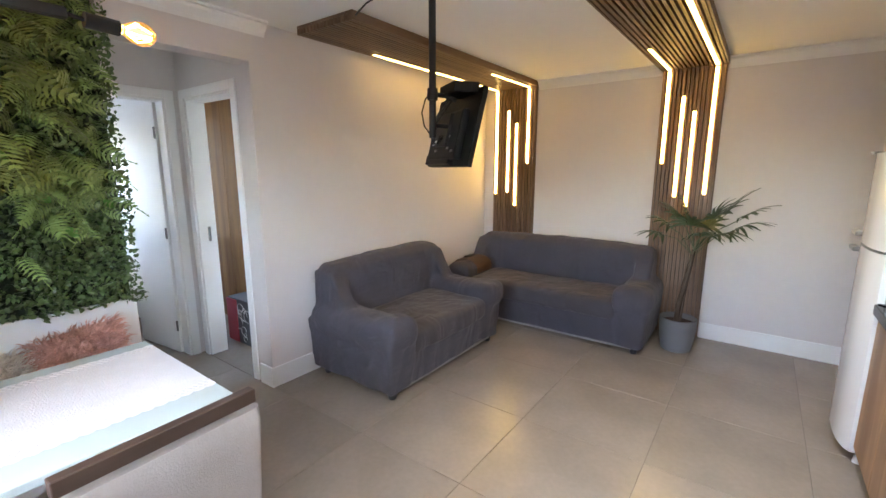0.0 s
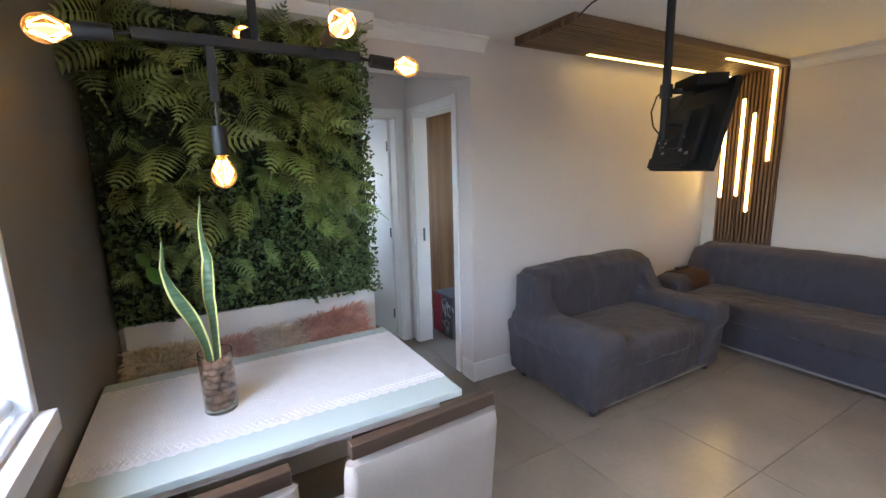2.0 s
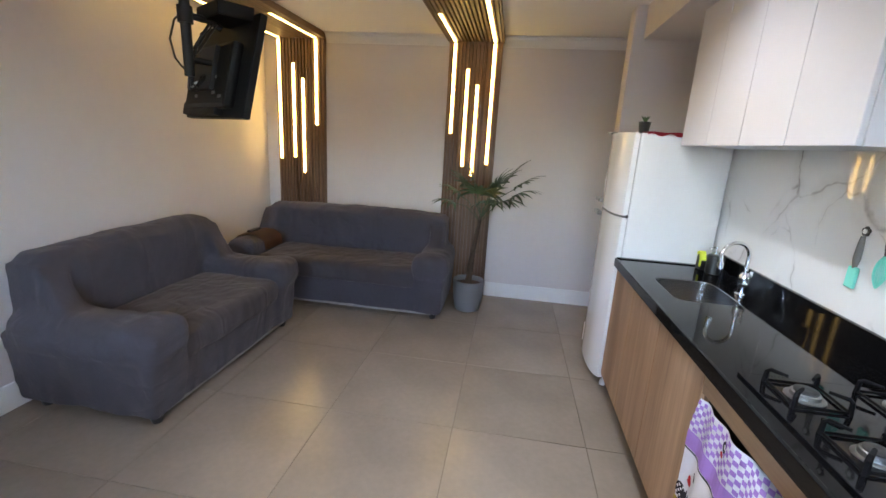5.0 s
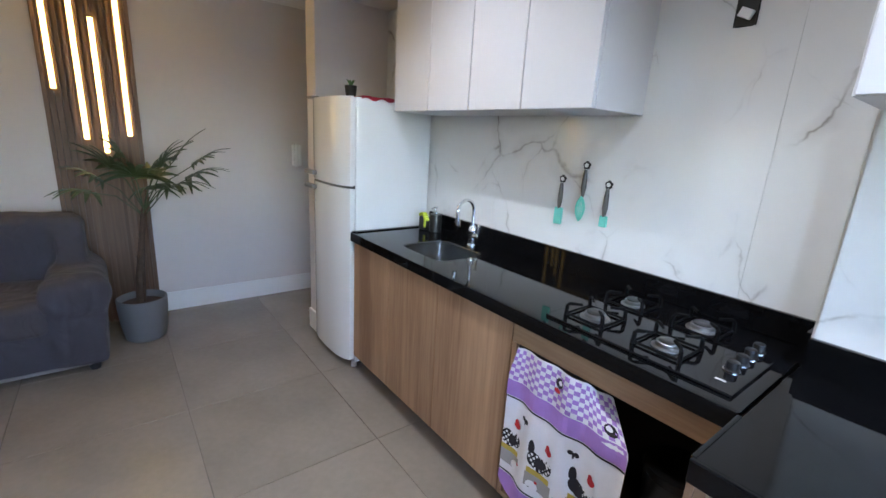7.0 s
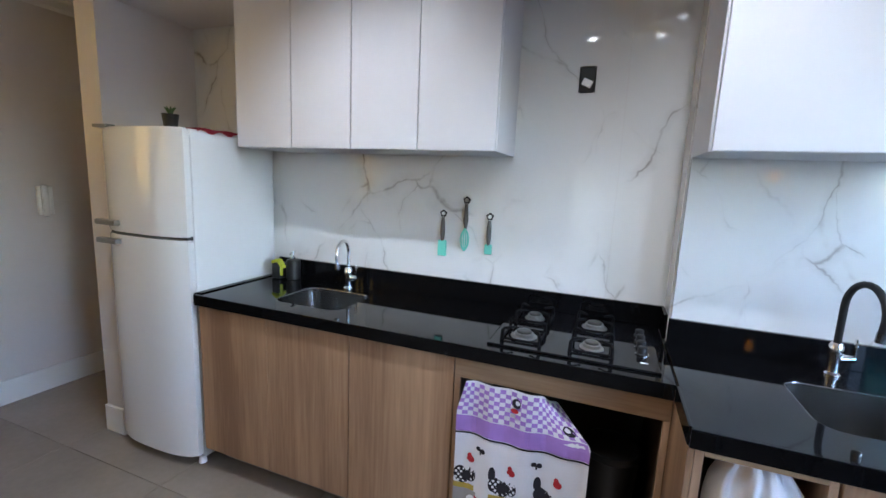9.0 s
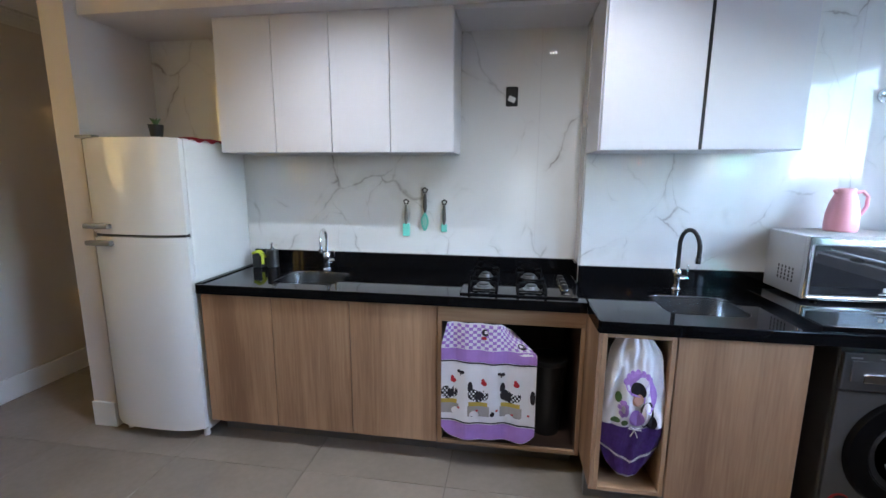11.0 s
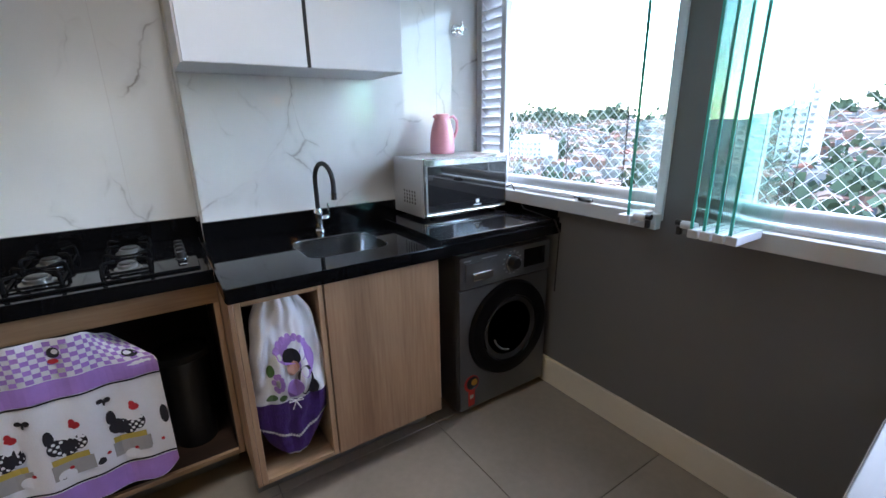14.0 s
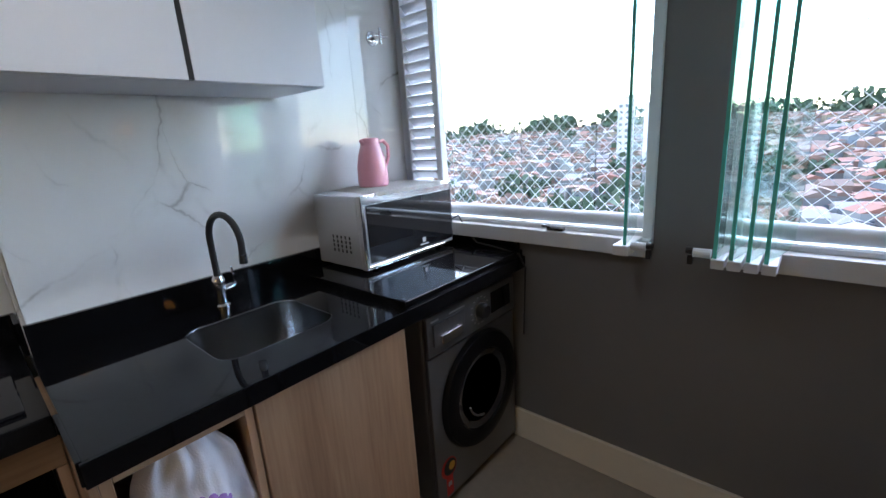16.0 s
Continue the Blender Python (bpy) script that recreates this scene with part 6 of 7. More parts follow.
def dining_chair():
    """Upholstered chair facing -x, about the middle of its back's foot."""
    root = thing("dining_chair", (0, 0, 0), "taupe suede dining chair with a walnut top rail", "chair", "chairs at the table")
    part("seat", B(-0.44, -0.02, -0.225, 0.225, 0.40, 0.48, 0.03, 3), M_SUEDE, root)
    bk = bmesh.new()
    nz, ny_ = 14, 80
    fr_, re_ = [], []
    for i in range(nz + 1):
        s = i / nz
        z = 0.44 + 0.49 * s
        lean = 0.05 * s - 0.02
        a, b = [], []
        for j in range(ny_ + 1):
            u = j / ny_ * 2 - 1
            y = 0.228 * u
            edge = max(0.0, 1 - (1 - abs(u)) * 12) ** 2
            top = max(0.0, s - 0.94) * 0.2
            pleat = 0.005 * abs(math.sin(u * 18 + 0.9 * math.sin(3.4 * s + 2 * u))) ** 0.55
            a.append(bk.verts.new((lean - 0.028 - pleat + 0.02 * edge + top, y, z)))
            b.append(bk.verts.new((lean + 0.03 - 0.02 * edge - top, y, z)))
        fr_.append(a)
        re_.append(b)
    for g in (fr_, re_):
        for a, b in zip(g, g[1:]):
            for j in range(ny_):
                bk.faces.new((a[j], a[j + 1], b[j + 1], b[j]))
    for i in range(nz):
        for j in (0, ny_):
            bk.faces.new((fr_[i][j], fr_[i + 1][j], re_[i + 1][j], re_[i][j]))
    for i in (0, nz):
        for j in range(ny_):
            bk.faces.new((fr_[i][j], fr_[i][j + 1], re_[i][j + 1], re_[i][j]))
    part("backrest", bk, M_SUEDE, root, "suede backrest with pleats in front", 60)
    part("top_rail", B(0.016, 0.046, -0.215, 0.215, 0.946, 0.984, 0.002, 1), M_WALNUT, root, "walnut top rail")
    part("seat_frame", B(-0.42, -0.03, -0.21, 0.21, 0.36, 0.40, 0.004), M_WALNUT, root)
    for x in (-0.40, -0.03):
        for y in (-0.19, 0.19):
            part("leg", C((x, y, 0), (x, y, 0.36), 0.014, 0.02, 12), M_WALNUT, root, "", True)
    return root


ch = dining_chair()
ch.matrix_basis = pose(1.62, -1.235, 0, 0, 0, 3)
copy_thing(ch, pose(1.645, -1.80, 0, 0, 0, 2))

# bench with cushions
bc = thing("bench", (0.14, -1.44, 0), "white bench with a tall back panel under the plants", "bench")
part("seat_box", B(-0.05, 0.34, YW + 0.02, -0.78, 0.0, 0.44, 0.004), M_WHITE, bc)
part("seat_board", B(-0.05, 0.36, YW + 0.018, -0.775, 0.44, 0.462, 0.003), M_WHITE, bc)
part("back_board", B(-0.052, -0.022, YW + 0.03, -0.752, 0.462, 0.872, 0.003), M_WHITE, bc)


def fur_cushion(y, z, w, tint, label, seed, lean=18, roll=0.0, x=0.10):
    """A square cushion thick with long fibres."""
    r = random.Random(seed)
    root = thing("fur_cushion", (x, y, z - w / 2), label, "cushion", "fluffy cushions on the bench")
    m = Matrix.Translation((x, y, z)) @ Matrix.Rotation(radians(-lean), 4, "Y") @ Matrix.Rotation(roll, 4, "X")
    base = bmesh.new()
    bmesh.ops.create_uvsphere(base, u_segments=24, v_segments=14, radius=1)
    for v in base.verts:
        p = v.co
        s = (abs(p.y) ** 3.2 + abs(p.z) ** 3.2) ** (1 / 3.2)
        k = math.hypot(p.y, p.z) / s if s > 1e-6 else 1
        v.co = Vector((p.x * 0.075, p.y * k * w / 2, p.z * k * w / 2))
    bmesh.ops.transform(base, matrix=m, verts=base.verts)
    mt = mat("fur_" + label.split()[0], tint, 0.9, vary=0.25, scale=14, island=0.5)
    part("pad", base, mt, root, "", True)
    fv, ff = [], []
    for _ in range(4200):
        a, b = r.uniform(-1, 1), r.uniform(-1, 1)
        q = (1 - min(1, abs(a) ** 3)) * (1 - min(1, abs(b) ** 3))
        sx = r.choice((1, 1, 1, -1))
        p = Vector((sx * 0.075 * q ** 0.4, a * w * 0.47, b * w * 0.47))
        d = Vector((sx * 0.5, a * 0.7 + r.gauss(0, 0.35), b * 0.7 + r.gauss(0, 0.35) - 0.15)).normalized()
        clump = Vector((0, noise.noise((a * 5, b * 5, seed)), noise.noise((a * 5, b * 5, seed + 9)))) * 0.9
        d = (d + clump).normalized()
        L = 0.04 + 0.035 * r.random()
        s = d.cross(Vector((r.random(), r.random(), r.random()))).normalized() * 0.0028
        n = len(fv)
        mid = p + d * L * 0.55
        tip = p + d * L + Vector((0, 0, -0.012))
        for c in (p - s, p + s, mid + s, mid - s, tip):
            fv.append(tuple(m @ c))
        ff += [(n, n + 1, n + 2, n + 3), (n + 3, n + 2, n + 4)]
    me = bpy.data.meshes.new("fur")
    me.from_pydata(fv, [], ff)
    me.materials.append(mt)
    ob = new("fur", me)
    ob.parent = root
    ob.location = -root.location
    tagged(ob, "long tangled fibres", kind="stuff")


fur_cushion(-1.03, 0.615, 0.37, (0.62, 0.36, 0.30), "pink fluffy cushion leaning on the bench back", 1, 22, 0.12)
fur_cushion(-1.34, 0.575, 0.35, (0.72, 0.64, 0.54), "cream fluffy cushion leaning on the bench back", 2, 24, -0.1, 0.08)
fur_cushion(-1.67, 0.575, 0.34, (0.62, 0.40, 0.33), "rose fluffy cushion leaning on the bench back", 3, 22, 0.05, 0.11)
fur_cushion(-1.91, 0.585, 0.36, (0.66, 0.54, 0.36), "beige fluffy cushion in the bench corner", 4, 20, 0.0, 0.10)

# pendant lamp with filament bulbs
pl = thing("pendant_lamp", (1.08, -1.49, 2.0), "black branching pendant lamp with glowing filament bulbs", "lamp")
part("bar", B(1.065, 1.095, -1.80, -1.16, 1.985, 2.015, 0.003), M_MATT_BLACK, pl)
part("stem", B(1.068, 1.092, -1.502, -1.478, 2.015, CEIL, 0.002), M_MATT_BLACK, pl)
part("ceiling_rose", B(1.03, 1.13, -1.60, -1.38, CEIL - 0.025, CEIL - 0.001, 0.003), M_MATT_BLACK, pl)
part("drop", B(1.068, 1.092, -1.627, -1.603, 1.83, 1.985, 0.002), M_MATT_BLACK, pl)
M_BULB = glass("amber_bulb_glass", (1.0, 0.74, 0.40))
M_BULB.node_tree.nodes["Principled BSDF"].inputs["Emission Color"].default_value = (1.0, 0.40, 0.09, 1)
M_BULB.node_tree.nodes["Principled BSDF"].inputs["Emission Strength"].default_value = 0.15
M_CORE = glow("amber_core_glow", (1.0, 0.46, 0.12), 3.0)
M_FIL = glow("filament_glow", (1.0, 0.55, 0.16), FILAMENT)


def bulb(start, end, tip_dir):
    """A rod from the lamp, a socket and a pear-shaped filament bulb."""
    a, b, d = Vector(start), Vector(end), Vector(tip_dir).normalized()
    part("rod", C(a, b, 0.006, n=10), M_MATT_BLACK, pl)
    so_ = part("socket", C(b, b + d * 0.085, 0.022, n=20), M_MATT_BLACK, pl, "", True)
    o = b + d * 0.085
    prof = ((0.013, 0.0), (0.015, 0.010), (0.023, 0.022), (0.031, 0.036), (0.036, 0.053), (0.036, 0.064), (0.031, 0.079), (0.021, 0.091), (0.010, 0.097), (0.002, 0.099))
    g = part("bulb", lathe(prof, o, 24, d), M_BULB, so_, "amber glass bulb", True)
    g.visible_shadow = False
    bm = bmesh.new()
    s = d.orthogonal().normalized()
    t = d.cross(s)
    for k in range(5):
        e = (s * math.cos(k * 1.257) + t * math.sin(k * 1.257))
        tube(bm, [o + d * 0.02 + e * 0.006, o + d * 0.05 + e * 0.020, o + d * 0.078 + e * 0.007], 0.0018, 5)
    part("filament", bm, M_FIL, so_, "glowing filament")
    part("glow_core", lathe(((0.004, 0.026), (0.008, 0.04), (0.009, 0.058), (0.006, 0.070), (0.002, 0.076)), o, 16, d), M_CORE, so_, "glowing amber core", True)


bulb((1.08, -1.16, 2.0), (1.078, -1.12, 1.995), (0, 1, -0.05))
bulb((1.08, -1.80, 2.0), (1.08, -1.84, 1.995), (0, -1, -0.05))
bulb((1.08, -1.615, 1.83), (1.08, -1.615, 1.76), (0, 0, -1))
bulb((1.09, -1.31, 2.0), (1.24, -1.31, 2.0), (1, 0, 0.02))
bulb((1.07, -1.49, 2.03), (0.97, -1.49, 2.06), (-1, 0, 0.25))
for y in (-1.70, -1.25):
    part("suspension_wire", C((1.08, y, 2.015), (1.08, y, CEIL), 0.0008, n=5), M_STEEL, pl)

# ---- plant panel ----
gw = thing("green_wall", (-0.05, -1.44, 0.86), "dense wall panel of artificial ferns and ivy", "green wall")
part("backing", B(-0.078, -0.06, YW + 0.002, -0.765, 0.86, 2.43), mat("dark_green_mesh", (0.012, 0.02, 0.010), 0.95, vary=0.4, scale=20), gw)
gr = random.Random(21)
M_FERN = mat("fern_green", (0.142, 0.195, 0.060), 0.4, vary=0.7, scale=5, per_object=0.9)
M_FERN_PALE = mat("pale_fern_green", (0.17, 0.25, 0.08), 0.36, vary=0.5, scale=5, per_object=0.6)
M_IVY = mat("ivy_leaf_green", (0.075, 0.12, 0.042), 0.36, vary=0.6, scale=4, island=0.9)
# near-black green puts the shade between fronds into the filler's colour
M_DARKIVY = mat("shade_dark_filler", (0.014, 0.028, 0.011), 0.6, vary=0.5, scale=4, island=0.9)
M_BROAD = mat("fresh_broad_leaf", (0.08, 0.22, 0.04), 0.35, vary=0.25, scale=6)


def frond_mesh(length, pairs, width, seed):
    """A drooping fern frond that grows out along +x and hangs down -z."""
    r = random.Random(seed)
    v, f = [], []

    def at(s):
        s = max(0.0, s)
        return Vector((0.16 * math.sin(s * 1.9) * length / 0.35, 0.05 * math.sin(s * 2.2 + seed), -length * (s ** 1.35) + 0.05 * s))
    prev = None
    for k in range(pairs + 1):
        s = k / pairs
        c = at(s)
        n = len(v)
        w = 0.0018
        v += [tuple(c + Vector((0, -w, 0))), tuple(c + Vector((0, w, 0)))]
        if prev is not None:
            f.append((prev, prev + 1, n + 1, n))
        prev = n
    for k in range(1, pairs + 1):
        s = k / pairs
        c = at(s)
        d = (at(min(1, s + 0.05)) - at(s - 0.05)).normalized()
        L = width * (math.sin(min(1, s * 1.05 + 0.12) * math.pi) ** 0.75 + 0.06) * (0.9 + 0.2 * r.random())
        for sd in (-1, 1):
            lat = Vector((0.15 * r.random(), sd, 0.0))
            a = (lat + d * 0.45).normalized()
            nrm = a.cross(d).normalized()
            b = a.cross(nrm).normalized() * length / pairs * 0.33
            droop = Vector((0, 0, -0.25 * L))
            n = len(v)
            v += [tuple(c - b * 0.6), tuple(c + a * L * 0.45 - b + nrm * 0.004), tuple(c + a * L + droop), tuple(c + a * L * 0.45 + b + nrm * 0.004), tuple(c + b * 0.6)]
            f += [(n, n + 1, n + 3, n + 4), (n + 1, n + 2, n + 3)]
    me = bpy.data.meshes.new("fern_frond")
    me.from_pydata(v, [], f)
    for p in me.polygons:
        p.use_smooth = True
    return me


long_ferns = [frond_mesh(0.32 + 0.045 * k, 14 + k, 0.080 + 0.012 * (k % 3), k) for k in range(6)]
long_ferns += [frond_mesh(0.28 + 0.06 * k, 20, 0.045 + 0.008 * k, 70 + k) for k in range(2)]
short_ferns = [frond_mesh(0.24 + 0.03 * k, 12, 0.062, 40 + k) for k in range(4)]
for me in long_ferns:
    me.materials.append(M_FERN)
for me in short_ferns:
    me.materials.append(M_FERN_PALE)


def plant_at(me, y, z, spin, out, size, x=-0.055):
    o = new("fern_frond", me)
    o.parent = gw
    o.matrix_local = pose(x - gw.location.x, y - gw.location.y, z - gw.location.z, 0, 0, 0) @ Matrix.Rotation(spin, 4, "X") @ Matrix.Rotation(-out, 4, "Y") @ Matrix.Diagonal((size, size, size, 1))
    return o


for k in range(150):
    y = gr.uniform(YW + 0.10, -0.95)
    z = gr.uniform(1.38, 2.44)
    if gr.random() < 0.55 and z < 1.6 and y > -1.5:
        continue
    plant_at(gr.choice(long_ferns), y, z, gr.gauss(0, 0.85), gr.uniform(0.25, 0.85), gr.uniform(0.6, 1.05))
for k in range(26):
    y = gr.uniform(YW + 0.08, -1.45)
    z = gr.uniform(1.0, 1.35)
    plant_at(gr.choice(long_ferns), y, z, gr.gauss(0, 1.1), gr.uniform(0.3, 0.8), gr.uniform(0.38, 0.52))
for k in range(75):
    y = gr.uniform(-1.12, -0.80)
    z = gr.uniform(1.3, 2.46)
    plant_at(gr.choice(short_ferns), y, z, gr.gauss(0.15, 0.8), gr.uniform(0.0, 0.7), gr.uniform(0.6, 1.0))
for k in range(24):
    plant_at(gr.choice(short_ferns), gr.uniform(YW + 0.1, -0.85), gr.uniform(1.1, 1.7), gr.gauss(0, 1.0), gr.uniform(0.2, 0.7), gr.uniform(0.6, 0.9))


def ivy(count, y0, y1, z0, z1, size, depth):
    v, f = [], []
    for _ in range(count):
        y, z = gr.uniform(y0, y1), gr.uniform(z0, z1)
        bulge = 0.5 + 0.5 * noise.noise((y * 4, z * 4, 5))
        c = Vector((-0.06 + depth * (0.2 + 0.8 * bulge) * gr.random() ** 0.6, y, z))
        q = Euler((gr.gauss(0, 1.2), gr.gauss(0.35, 0.6), gr.gauss(0, 0.7))).to_matrix()
        s = size * gr.uniform(0.6, 1.3)
        n = len(v)
        for p in ((0.15, 0, 0.9), (0, 0.55, 0.35), (0, 0.42, -0.35), (0.2, 0, -1.0), (0, -0.42, -0.35), (0, -0.55, 0.35), (-0.12, 0, 0)):
            v.append(tuple(c + q @ Vector(p) * s))
        f += [(n + 6, n, n + 1), (n + 6, n + 1, n + 2), (n + 6, n + 2, n + 3), (n + 6, n + 3, n + 4), (n + 6, n + 4, n + 5), (n + 6, n + 5, n)]
    return v, f


def foliage(name, data, material, label):
    me = bpy.data.meshes.new(name)
    me.from_pydata(data[0], [], data[1])
    me.materials.append(material)
    ob = new(name, me)
    ob.parent = gw
    ob.location = -gw.location
    return tagged(ob, label, kind="stuff")


foliage("filler_leaves", ivy(5600, YW + 0.012, -0.77, 0.87, 2.45, 0.020, 0.05), M_DARKIVY, "filler leaves darkened as the shade between fronds")
foliage("ivy_leaves", ivy(3600, YW + 0.015, -0.765, 0.88, 1.55, 0.017, 0.09), M_IVY, "small round ivy leaves")
foliage("ivy_leaves", ivy(3900, -1.15, -0.722, 0.86, 2.47, 0.016, 0.13), M_IVY, "small ivy leaves at the panel's edge")
foliage("ivy_leaves", ivy(700, YW + 0.015, -1.15, 1.5, 2.44, 0.017, 0.05), M_IVY, "small ivy leaves between the ferns")
for y, z, s in ((-1.36, 1.62, 0.09), (-1.30, 1.56, 0.07), (-1.10, 1.47, 0.06), (-1.22, 1.66, 0.06), (-1.95, 1.18, 0.10), (-1.98, 1.25, 0.07), (-1.02, 1.30, 0.06), (-0.85, 1.42, 0.05)):
    bm = bmesh.new()
    n = 8
    prev = None
    for k in range(n + 1):
        t = k / n
        w = s * 0.32 * abs(math.sin(t * math.pi)) ** 0.8 + 0.001
        c = Vector((0.02 + 0.05 * math.sin(t * 2), y + s * t * 0.7, z - s * t * 0.9))
        row = [bm.verts.new(c + Vector((0, -w * 0.8, -w * 0.6))), bm.verts.new(c + Vector((-0.006, 0, 0))), bm.verts.new(c + Vector((0, w * 0.8, w * 0.6)))]
        if prev:
            bm.faces.new((prev[0], prev[1], row[1], row[0]))
            bm.faces.new((prev[1], prev[2], row[2], row[1]))
        prev = row
    part("broad_leaf", bm, M_BROAD, gw, "fresh green broad leaf", True)

# ---- towels ----
M_TOWEL = mat("white_cotton", (0.74, 0.73, 0.76), 0.9, vary=0.06, scale=10, bump=0.25, bump_scale=300)
M_LILAC = mat("lilac_cotton", (0.36, 0.20, 0.55), 0.9, vary=0.1, scale=20)
M_VIOLET = mat("violet_crochet", (0.06, 0.02, 0.16), 0.95, vary=0.3, scale=60, bump=0.8, bump_scale=200)
M_INK = mat("black_print", (0.015, 0.013, 0.02), 0.9)
M_INK_RED = mat("red_print", (0.45, 0.02, 0.03), 0.9)
M_STRAW = mat("straw_print", (0.45, 0.33, 0.06), 0.9)
M_GREYP = mat("grey_print", (0.32, 0.30, 0.29), 0.9)


def cloth(surface, nu, nv, thick=0.004):
    bm = bmesh.new()
    g = [[bm.verts.new(surface(i / nu, j / nv, 0)) for i in range(nu + 1)] for j in range(nv + 1)]
    for a, b in zip(g, g[1:]):
        for i in range(nu):
            bm.faces.new((a[i], a[i + 1], b[i + 1], b[i]))
    return bm


def prints(surface, shapes, off):
    """Flat printed patches laid on a cloth: rectangles (u0, u1, v0, v1) and discs (u, v, ru, rv)."""
    bm = bmesh.new()
    for kind, *p in shapes:
        if kind == "r":
            u0, u1, v0, v1 = p
            nu, nv = max(1, int((u1 - u0) * 26)), max(1, int((v1 - v0) * 26))
            g = [[bm.verts.new(surface(u0 + (u1 - u0) * i / nu, v0 + (v1 - v0) * j / nv, off)) for i in range(nu + 1)] for j in range(nv + 1)]
            for a, b in zip(g, g[1:]):
                for i in range(nu):
                    bm.faces.new((a[i], a[i + 1], b[i + 1], b[i]))
        else:
            u, v, ru, rv = p
            rim = [bm.verts.new(surface(u + ru * math.cos(6.2832 * k / 14), v + rv * math.sin(6.2832 * k / 14), off)) for k in range(14)]
            bm.faces.new(rim)
    return bm


def towel_1(u, v, off):
    """The hanging tea towel: u across from the fridge side, v down; its far upper corner is tucked back."""
    y = 0.060 - 0.462 * u
    z = 0.776 - 0.602 * v
    tuck = max(0.0, u - 0.62) / 0.38 * max(0.0, 1 - v / 0.24)
    y += 0.12 * tuck
    z -= 0.06 * tuck
    lt = max(0.0, 0.12 - u) / 0.12 * max(0.0, 1 - v / 0.2)
    y -= 0.03 * lt
    corner = max(0.0, v - 0.86) / 0.14
    edge = min(u, 1 - u)
    if edge < 0.14:
        z += 0.05 * corner * (1 - edge / 0.14) ** 2
    x = 3.226 + 0.010 * math.sin(u * 9 + v * 2) * (0.3 + v) - 0.006 * math.cos(u * 23) + 0.09 * tuck - 0.012 * v
    return Vector((x - off, y, z))


t1 = thing("tea_towel", (3.22, -0.17, 0.17), "lilac and white tea towel printed with hens", "towel")
part("cloth", cloth(towel_1, 40, 44), M_TOWEL, t1, "", True)
checks = []
for j in range(8):
    for i in range(24):
        if (i + j) % 2 == 0:
            checks.append(("r", i / 24, (i + 1) / 24, 0.012 + j * 0.0255, 0.012 + (j + 1) * 0.0255))
tagged(part("check_print", prints(towel_1, checks, 0.002), M_LILAC, t1, "lilac checks"), kind="stuff")
for v0, v1 in ((0.222, 0.325), (0.86, 0.995)):
    part("lilac_band", prints(towel_1, [("r", 0.0, 1.0, v0, v1)], 0.002), M_LILAC, t1, "lilac band")
for v0, v1 in ((0.328, 0.338), (0.842, 0.853)):
    part("dark_line", prints(towel_1, [("r", 0, 1, v0, v1)], 0.0026), M_INK, t1, "dark line")
ink, red, straw, grey, white = [], [], [], [], []
for u in (0.07, 0.40, 0.74):
    grey.append(("r", u - 0.11, u + 0.12, 0.70, 0.79) if u > 0.11 else ("r", 0.0, u + 0.12, 0.70, 0.79))
    straw.append(("r", max(0, u - 0.10), u + 0.10, 0.665, 0.70))
    ink += [("e", max(0.05, u + 0.03 * k), 0.62 - 0.010 * abs(k), 0.05, 0.048) for k in (-2, -1, 0, 1, 2)]
    if u > 0.1:
        ink.append(("e", u - 0.085, 0.54, 0.028, 0.05))
    white.append(("e", u + 0.05, 0.545, 0.045, 0.045))
    red += [("e", u + 0.06, 0.50, 0.032, 0.022), ("e", u + 0.05, 0.478, 0.018, 0.018)]
    for j in range(5):
        for k in range(12):
            if (k + j) % 2 == 0 and abs(-0.11 + 0.02 * k) < 0.115 - 0.010 * j and u - 0.11 + 0.02 * k > 0.01:
                white.append(("e", u - 0.11 + 0.02 * k, 0.575 + 0.019 * j, 0.0105, 0.0085))
for u, v in ((0.16, 0.765), (0.36, 0.775), (0.57, 0.77), (0.73, 0.80), (0.90, 0.79)):
    white.append(("e", u, v, 0.05, 0.035))
    ink += [("e", u - 0.02, v - 0.005, 0.028, 0.022)]
    red.append(("e", u + 0.03, v - 0.035, 0.013, 0.010))
for u in (0.21, 0.64):
    ink += [("e", u - 0.02, 0.415, 0.02, 0.014), ("e", u + 0.02, 0.42, 0.02, 0.016), ("e", u, 0.43, 0.008, 0.02)]
ink += [("e", 0.46, 0.075, 0.035, 0.03), ("e", 0.90, 0.17, 0.05, 0.03), ("e", 0.97, 0.60, 0.028, 0.06)]
white += [("e", 0.47, 0.07, 0.018, 0.014), ("e", 0.89, 0.165, 0.025, 0.015)]
red += [("e", 0.45, 0.12, 0.03, 0.014)]
for nm, sh, mt, o in (("grey_print", grey, M_GREYP, 0.0024), ("straw_print", straw, M_STRAW, 0.0028), ("black_print", ink, M_INK, 0.0032), ("white_print", white, M_TOWEL, 0.0036), ("red_print", red, M_INK_RED, 0.004)):
    tagged(part(nm, prints(towel_1, sh, o), mt, t1), kind="stuff")


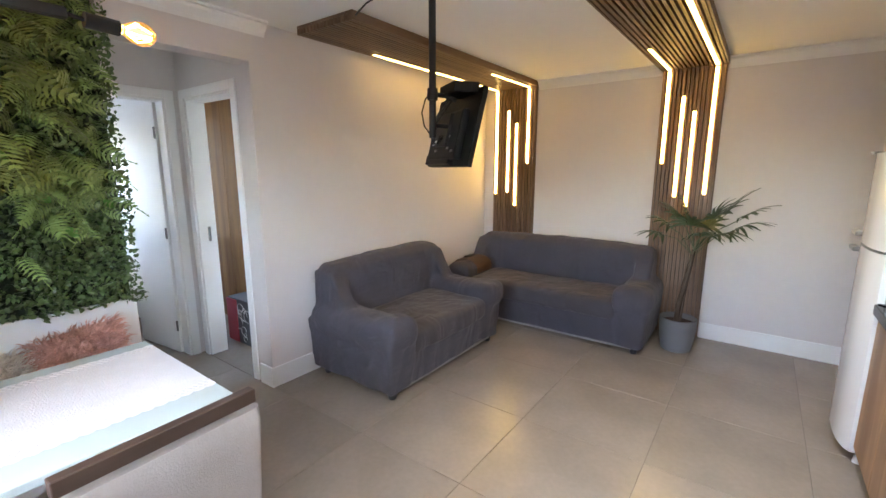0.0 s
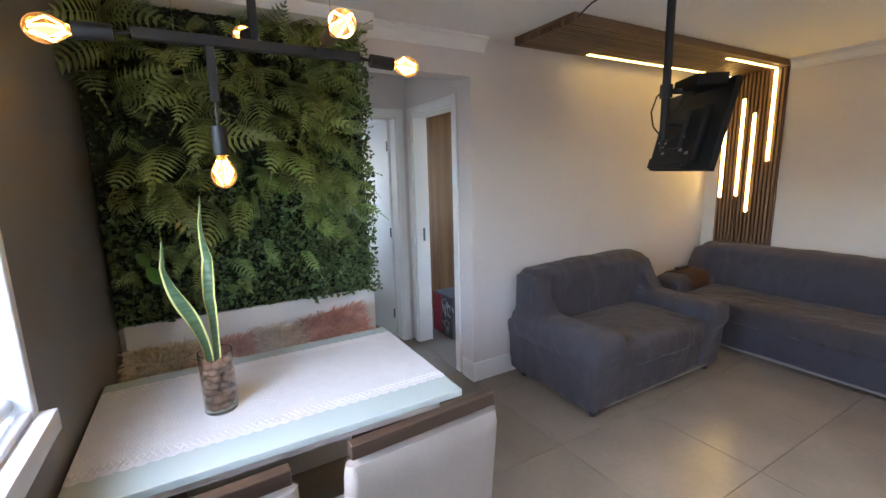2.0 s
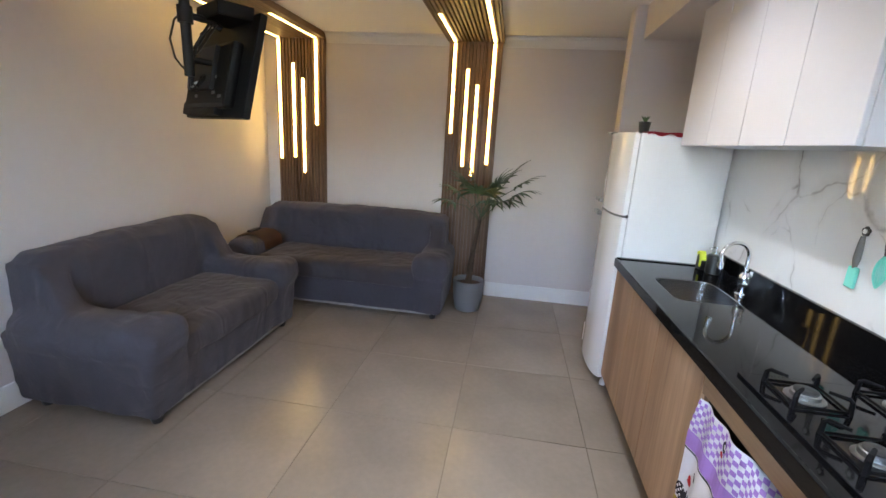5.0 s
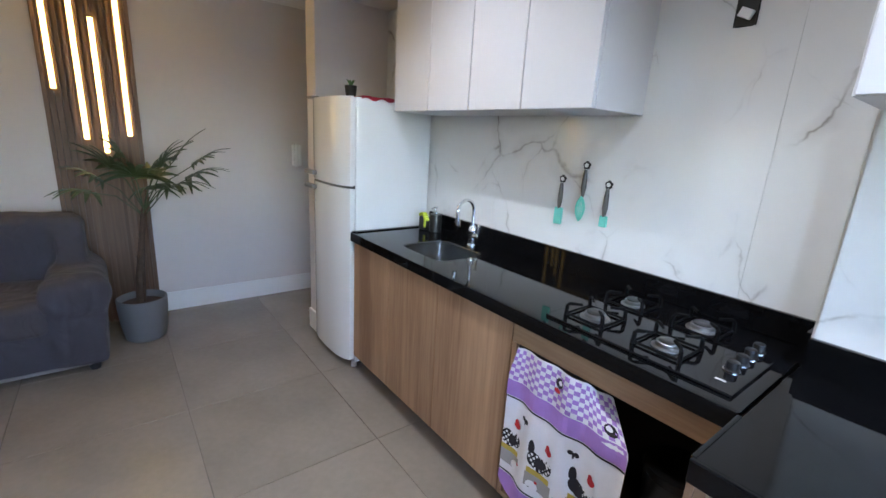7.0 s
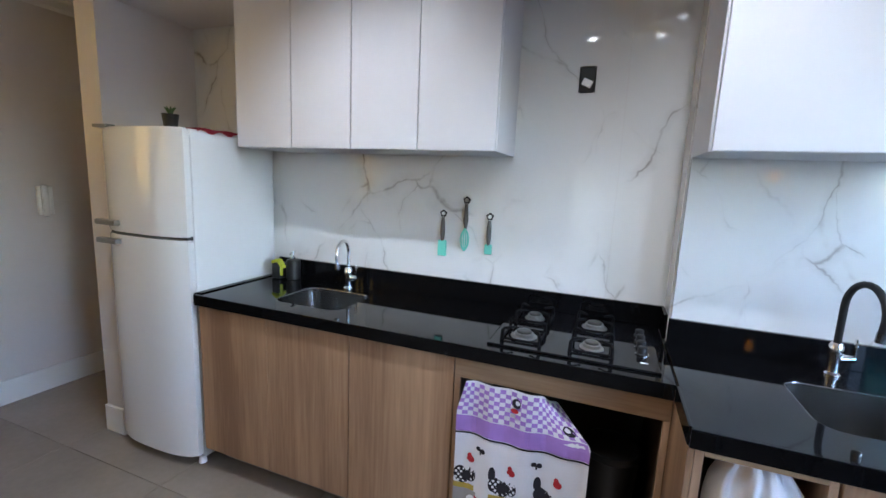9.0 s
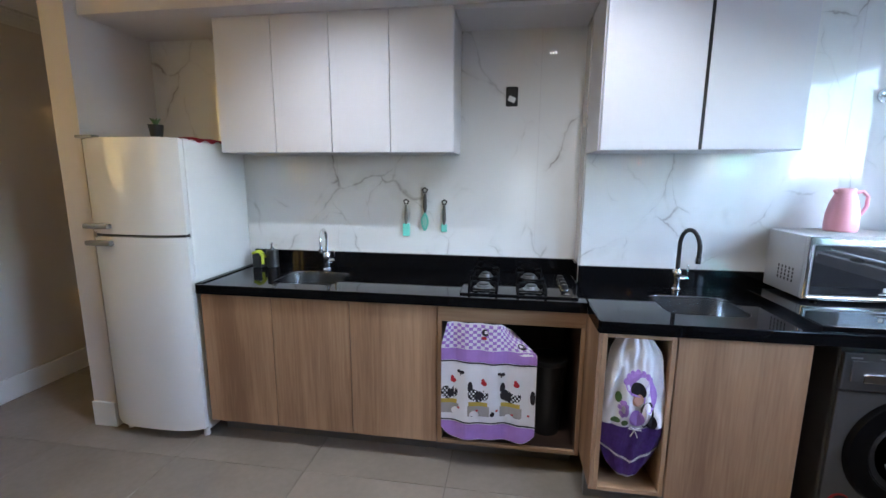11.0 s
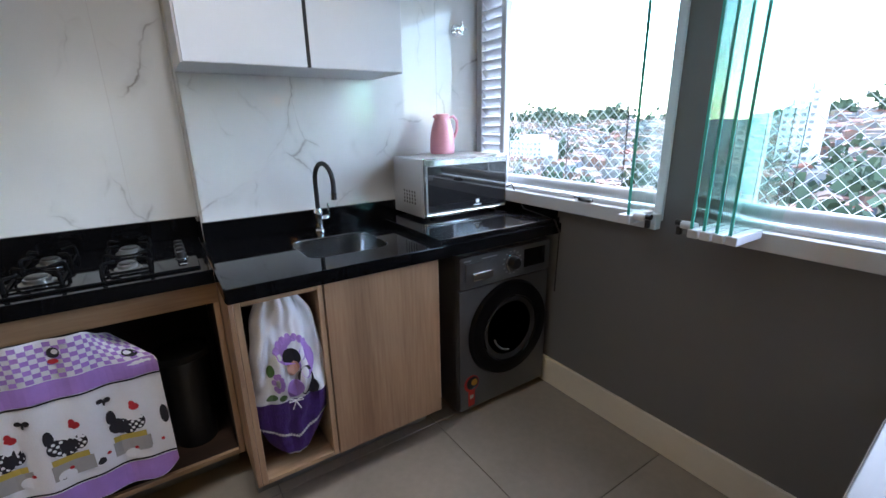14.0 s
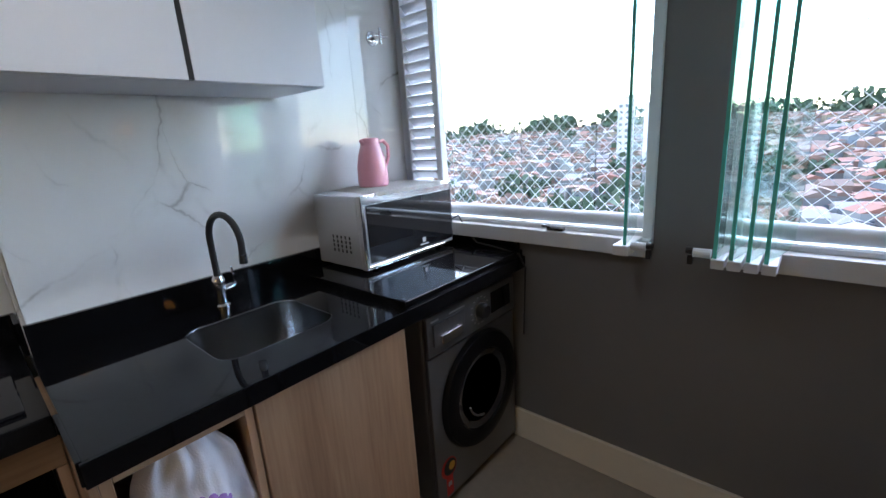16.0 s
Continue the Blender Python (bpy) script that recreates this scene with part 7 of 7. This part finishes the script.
def towel_2(u, v, off):
    """The gathered towel in the narrow niche, wide in the middle and pointed below."""
    w = 0.085 + 0.055 * math.sin(min(1, v * 1.25) * math.pi * 0.62)
    if v > 0.62:
        w *= 1 - 0.62 * ((v - 0.62) / 0.38) ** 2
    if v < 0.1:
        w *= 0.75 + 2.5 * v
    a = (u - 0.5) * 2
    yc = -0.775 - 0.012 * math.sin(v * 3)
    y = yc - a * w * 0.98
    z = 0.832 - 0.632 * v + 0.05 * a * a * max(0, v - 0.75) * 4 * 0.25
    bulge = math.sqrt(max(0.0, 1 - a * a * 0.96))
    x = 3.045 - 0.075 * bulge * (0.45 + 0.55 * math.sin(min(1, v + 0.1) * math.pi)) + 0.010 * math.sin(a * 11 + v * 4) * (0.8 - v * 0.5)
    fold = noise.noise((a * 2.2, v * 5.0, 3.0)) + 0.6 * noise.noise((a * 5.0 + v * 4, v * 9.0, 7.0))
    x -= 0.020 * fold * (1.0 if v < 0.6 else 0.45)
    y += 0.012 * noise.noise((v * 7.0, a * 0.6, 1.0))
    return Vector((x - off, y, z))


t2 = thing("hand_towel", (3.04, -0.775, 0.2), "gathered white towel with a violet crochet skirt", "towel")
part("cloth", cloth(towel_2, 44, 44), M_TOWEL, t2, "", True)
part("skirt", prints(towel_2, [("r", 0.0, 1.0, 0.60, 0.985)], 0.005), M_VIOLET, t2, "violet crochet skirt")
part("skirt_hem", prints(towel_2, [("r", 0.02 * k, 0.02 * k + 0.019, 0.86 + 0.006 * (k % 2) - 0.10 * abs(k / 25 - 1), 0.88 + 0.006 * (k % 2) - 0.10 * abs(k / 25 - 1)) for k in range(50)], 0.008), M_TOWEL, t2, "white hem")
part("hat", prints(towel_2, [("e", 0.52, 0.30, 0.22, 0.085), ("e", 0.70, 0.38, 0.12, 0.10)] + [("e", 0.52 + 0.21 * math.cos(k * 0.42), 0.30 - 0.08 * abs(math.sin(k * 0.42)), 0.045, 0.022) for k in range(9)], 0.004), M_LILAC, t2, "lilac round patch")
part("dark_patch", prints(towel_2, [("e", 0.50, 0.335, 0.12, 0.06), ("e", 0.66, 0.50, 0.11, 0.10), ("e", 0.74, 0.56, 0.07, 0.05)], 0.0055), M_INK, t2, "dark painted patch")
part("pale_patch", prints(towel_2, [("e", 0.50, 0.40, 0.085, 0.045)], 0.007), mat("peach_print", (0.60, 0.33, 0.24), 0.9), t2, "peach painted patch")
part("bodice", prints(towel_2, [("e", 0.50, 0.53, 0.11, 0.06)], 0.006), M_LILAC, t2, "lilac painted patch")
part("bouquet", prints(towel_2, [("e", 0.30 + 0.05 * math.cos(k * 2.4), 0.47 + 0.045 * math.sin(k * 2.4), 0.028, 0.018) for k in range(9)], 0.007), M_LILAC, t2, "lilac painted flowers")
tagged(part("leaf_print", prints(towel_2, [("e", 0.22, 0.40, 0.045, 0.035), ("e", 0.20, 0.56, 0.07, 0.02), ("e", 0.34, 0.57, 0.05, 0.02)], 0.0062), M_LEAF, t2, "green painted leaves"), kind="stuff")
bm = bmesh.new()
for s in (-1, 1):
    tube(bm, [towel_2(0.5, 0.605, 0.014), towel_2(0.5 + 0.07 * s, 0.59, 0.016), towel_2(0.5 + 0.09 * s, 0.605, 0.014), towel_2(0.5, 0.61, 0.014), towel_2(0.5 + 0.05 * s, 0.67, 0.012)], 0.0025, 6)
part("bow", bm, M_TOWEL, t2, "small white bow")
# dark board set before the oak back to put in the niche's shade
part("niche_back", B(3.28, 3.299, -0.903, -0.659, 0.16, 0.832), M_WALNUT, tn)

# ---- floor tiles ----
tile_mesh = mesh_of(B(-0.3585, 0.3585, -0.3585, 0.3585, -0.006, 0.0, 0.0012, 1), "floor_tile")
tile_mesh.materials.append(M_TILE)
for i in range(-6, 7):
    for j in range(-3, 5):
        o = new("floor_tile", tile_mesh)
        o.parent = floor
        o.location = (0.91 + 0.72 * i + 0.36, 0.015 + 0.72 * j + 0.36, 0)
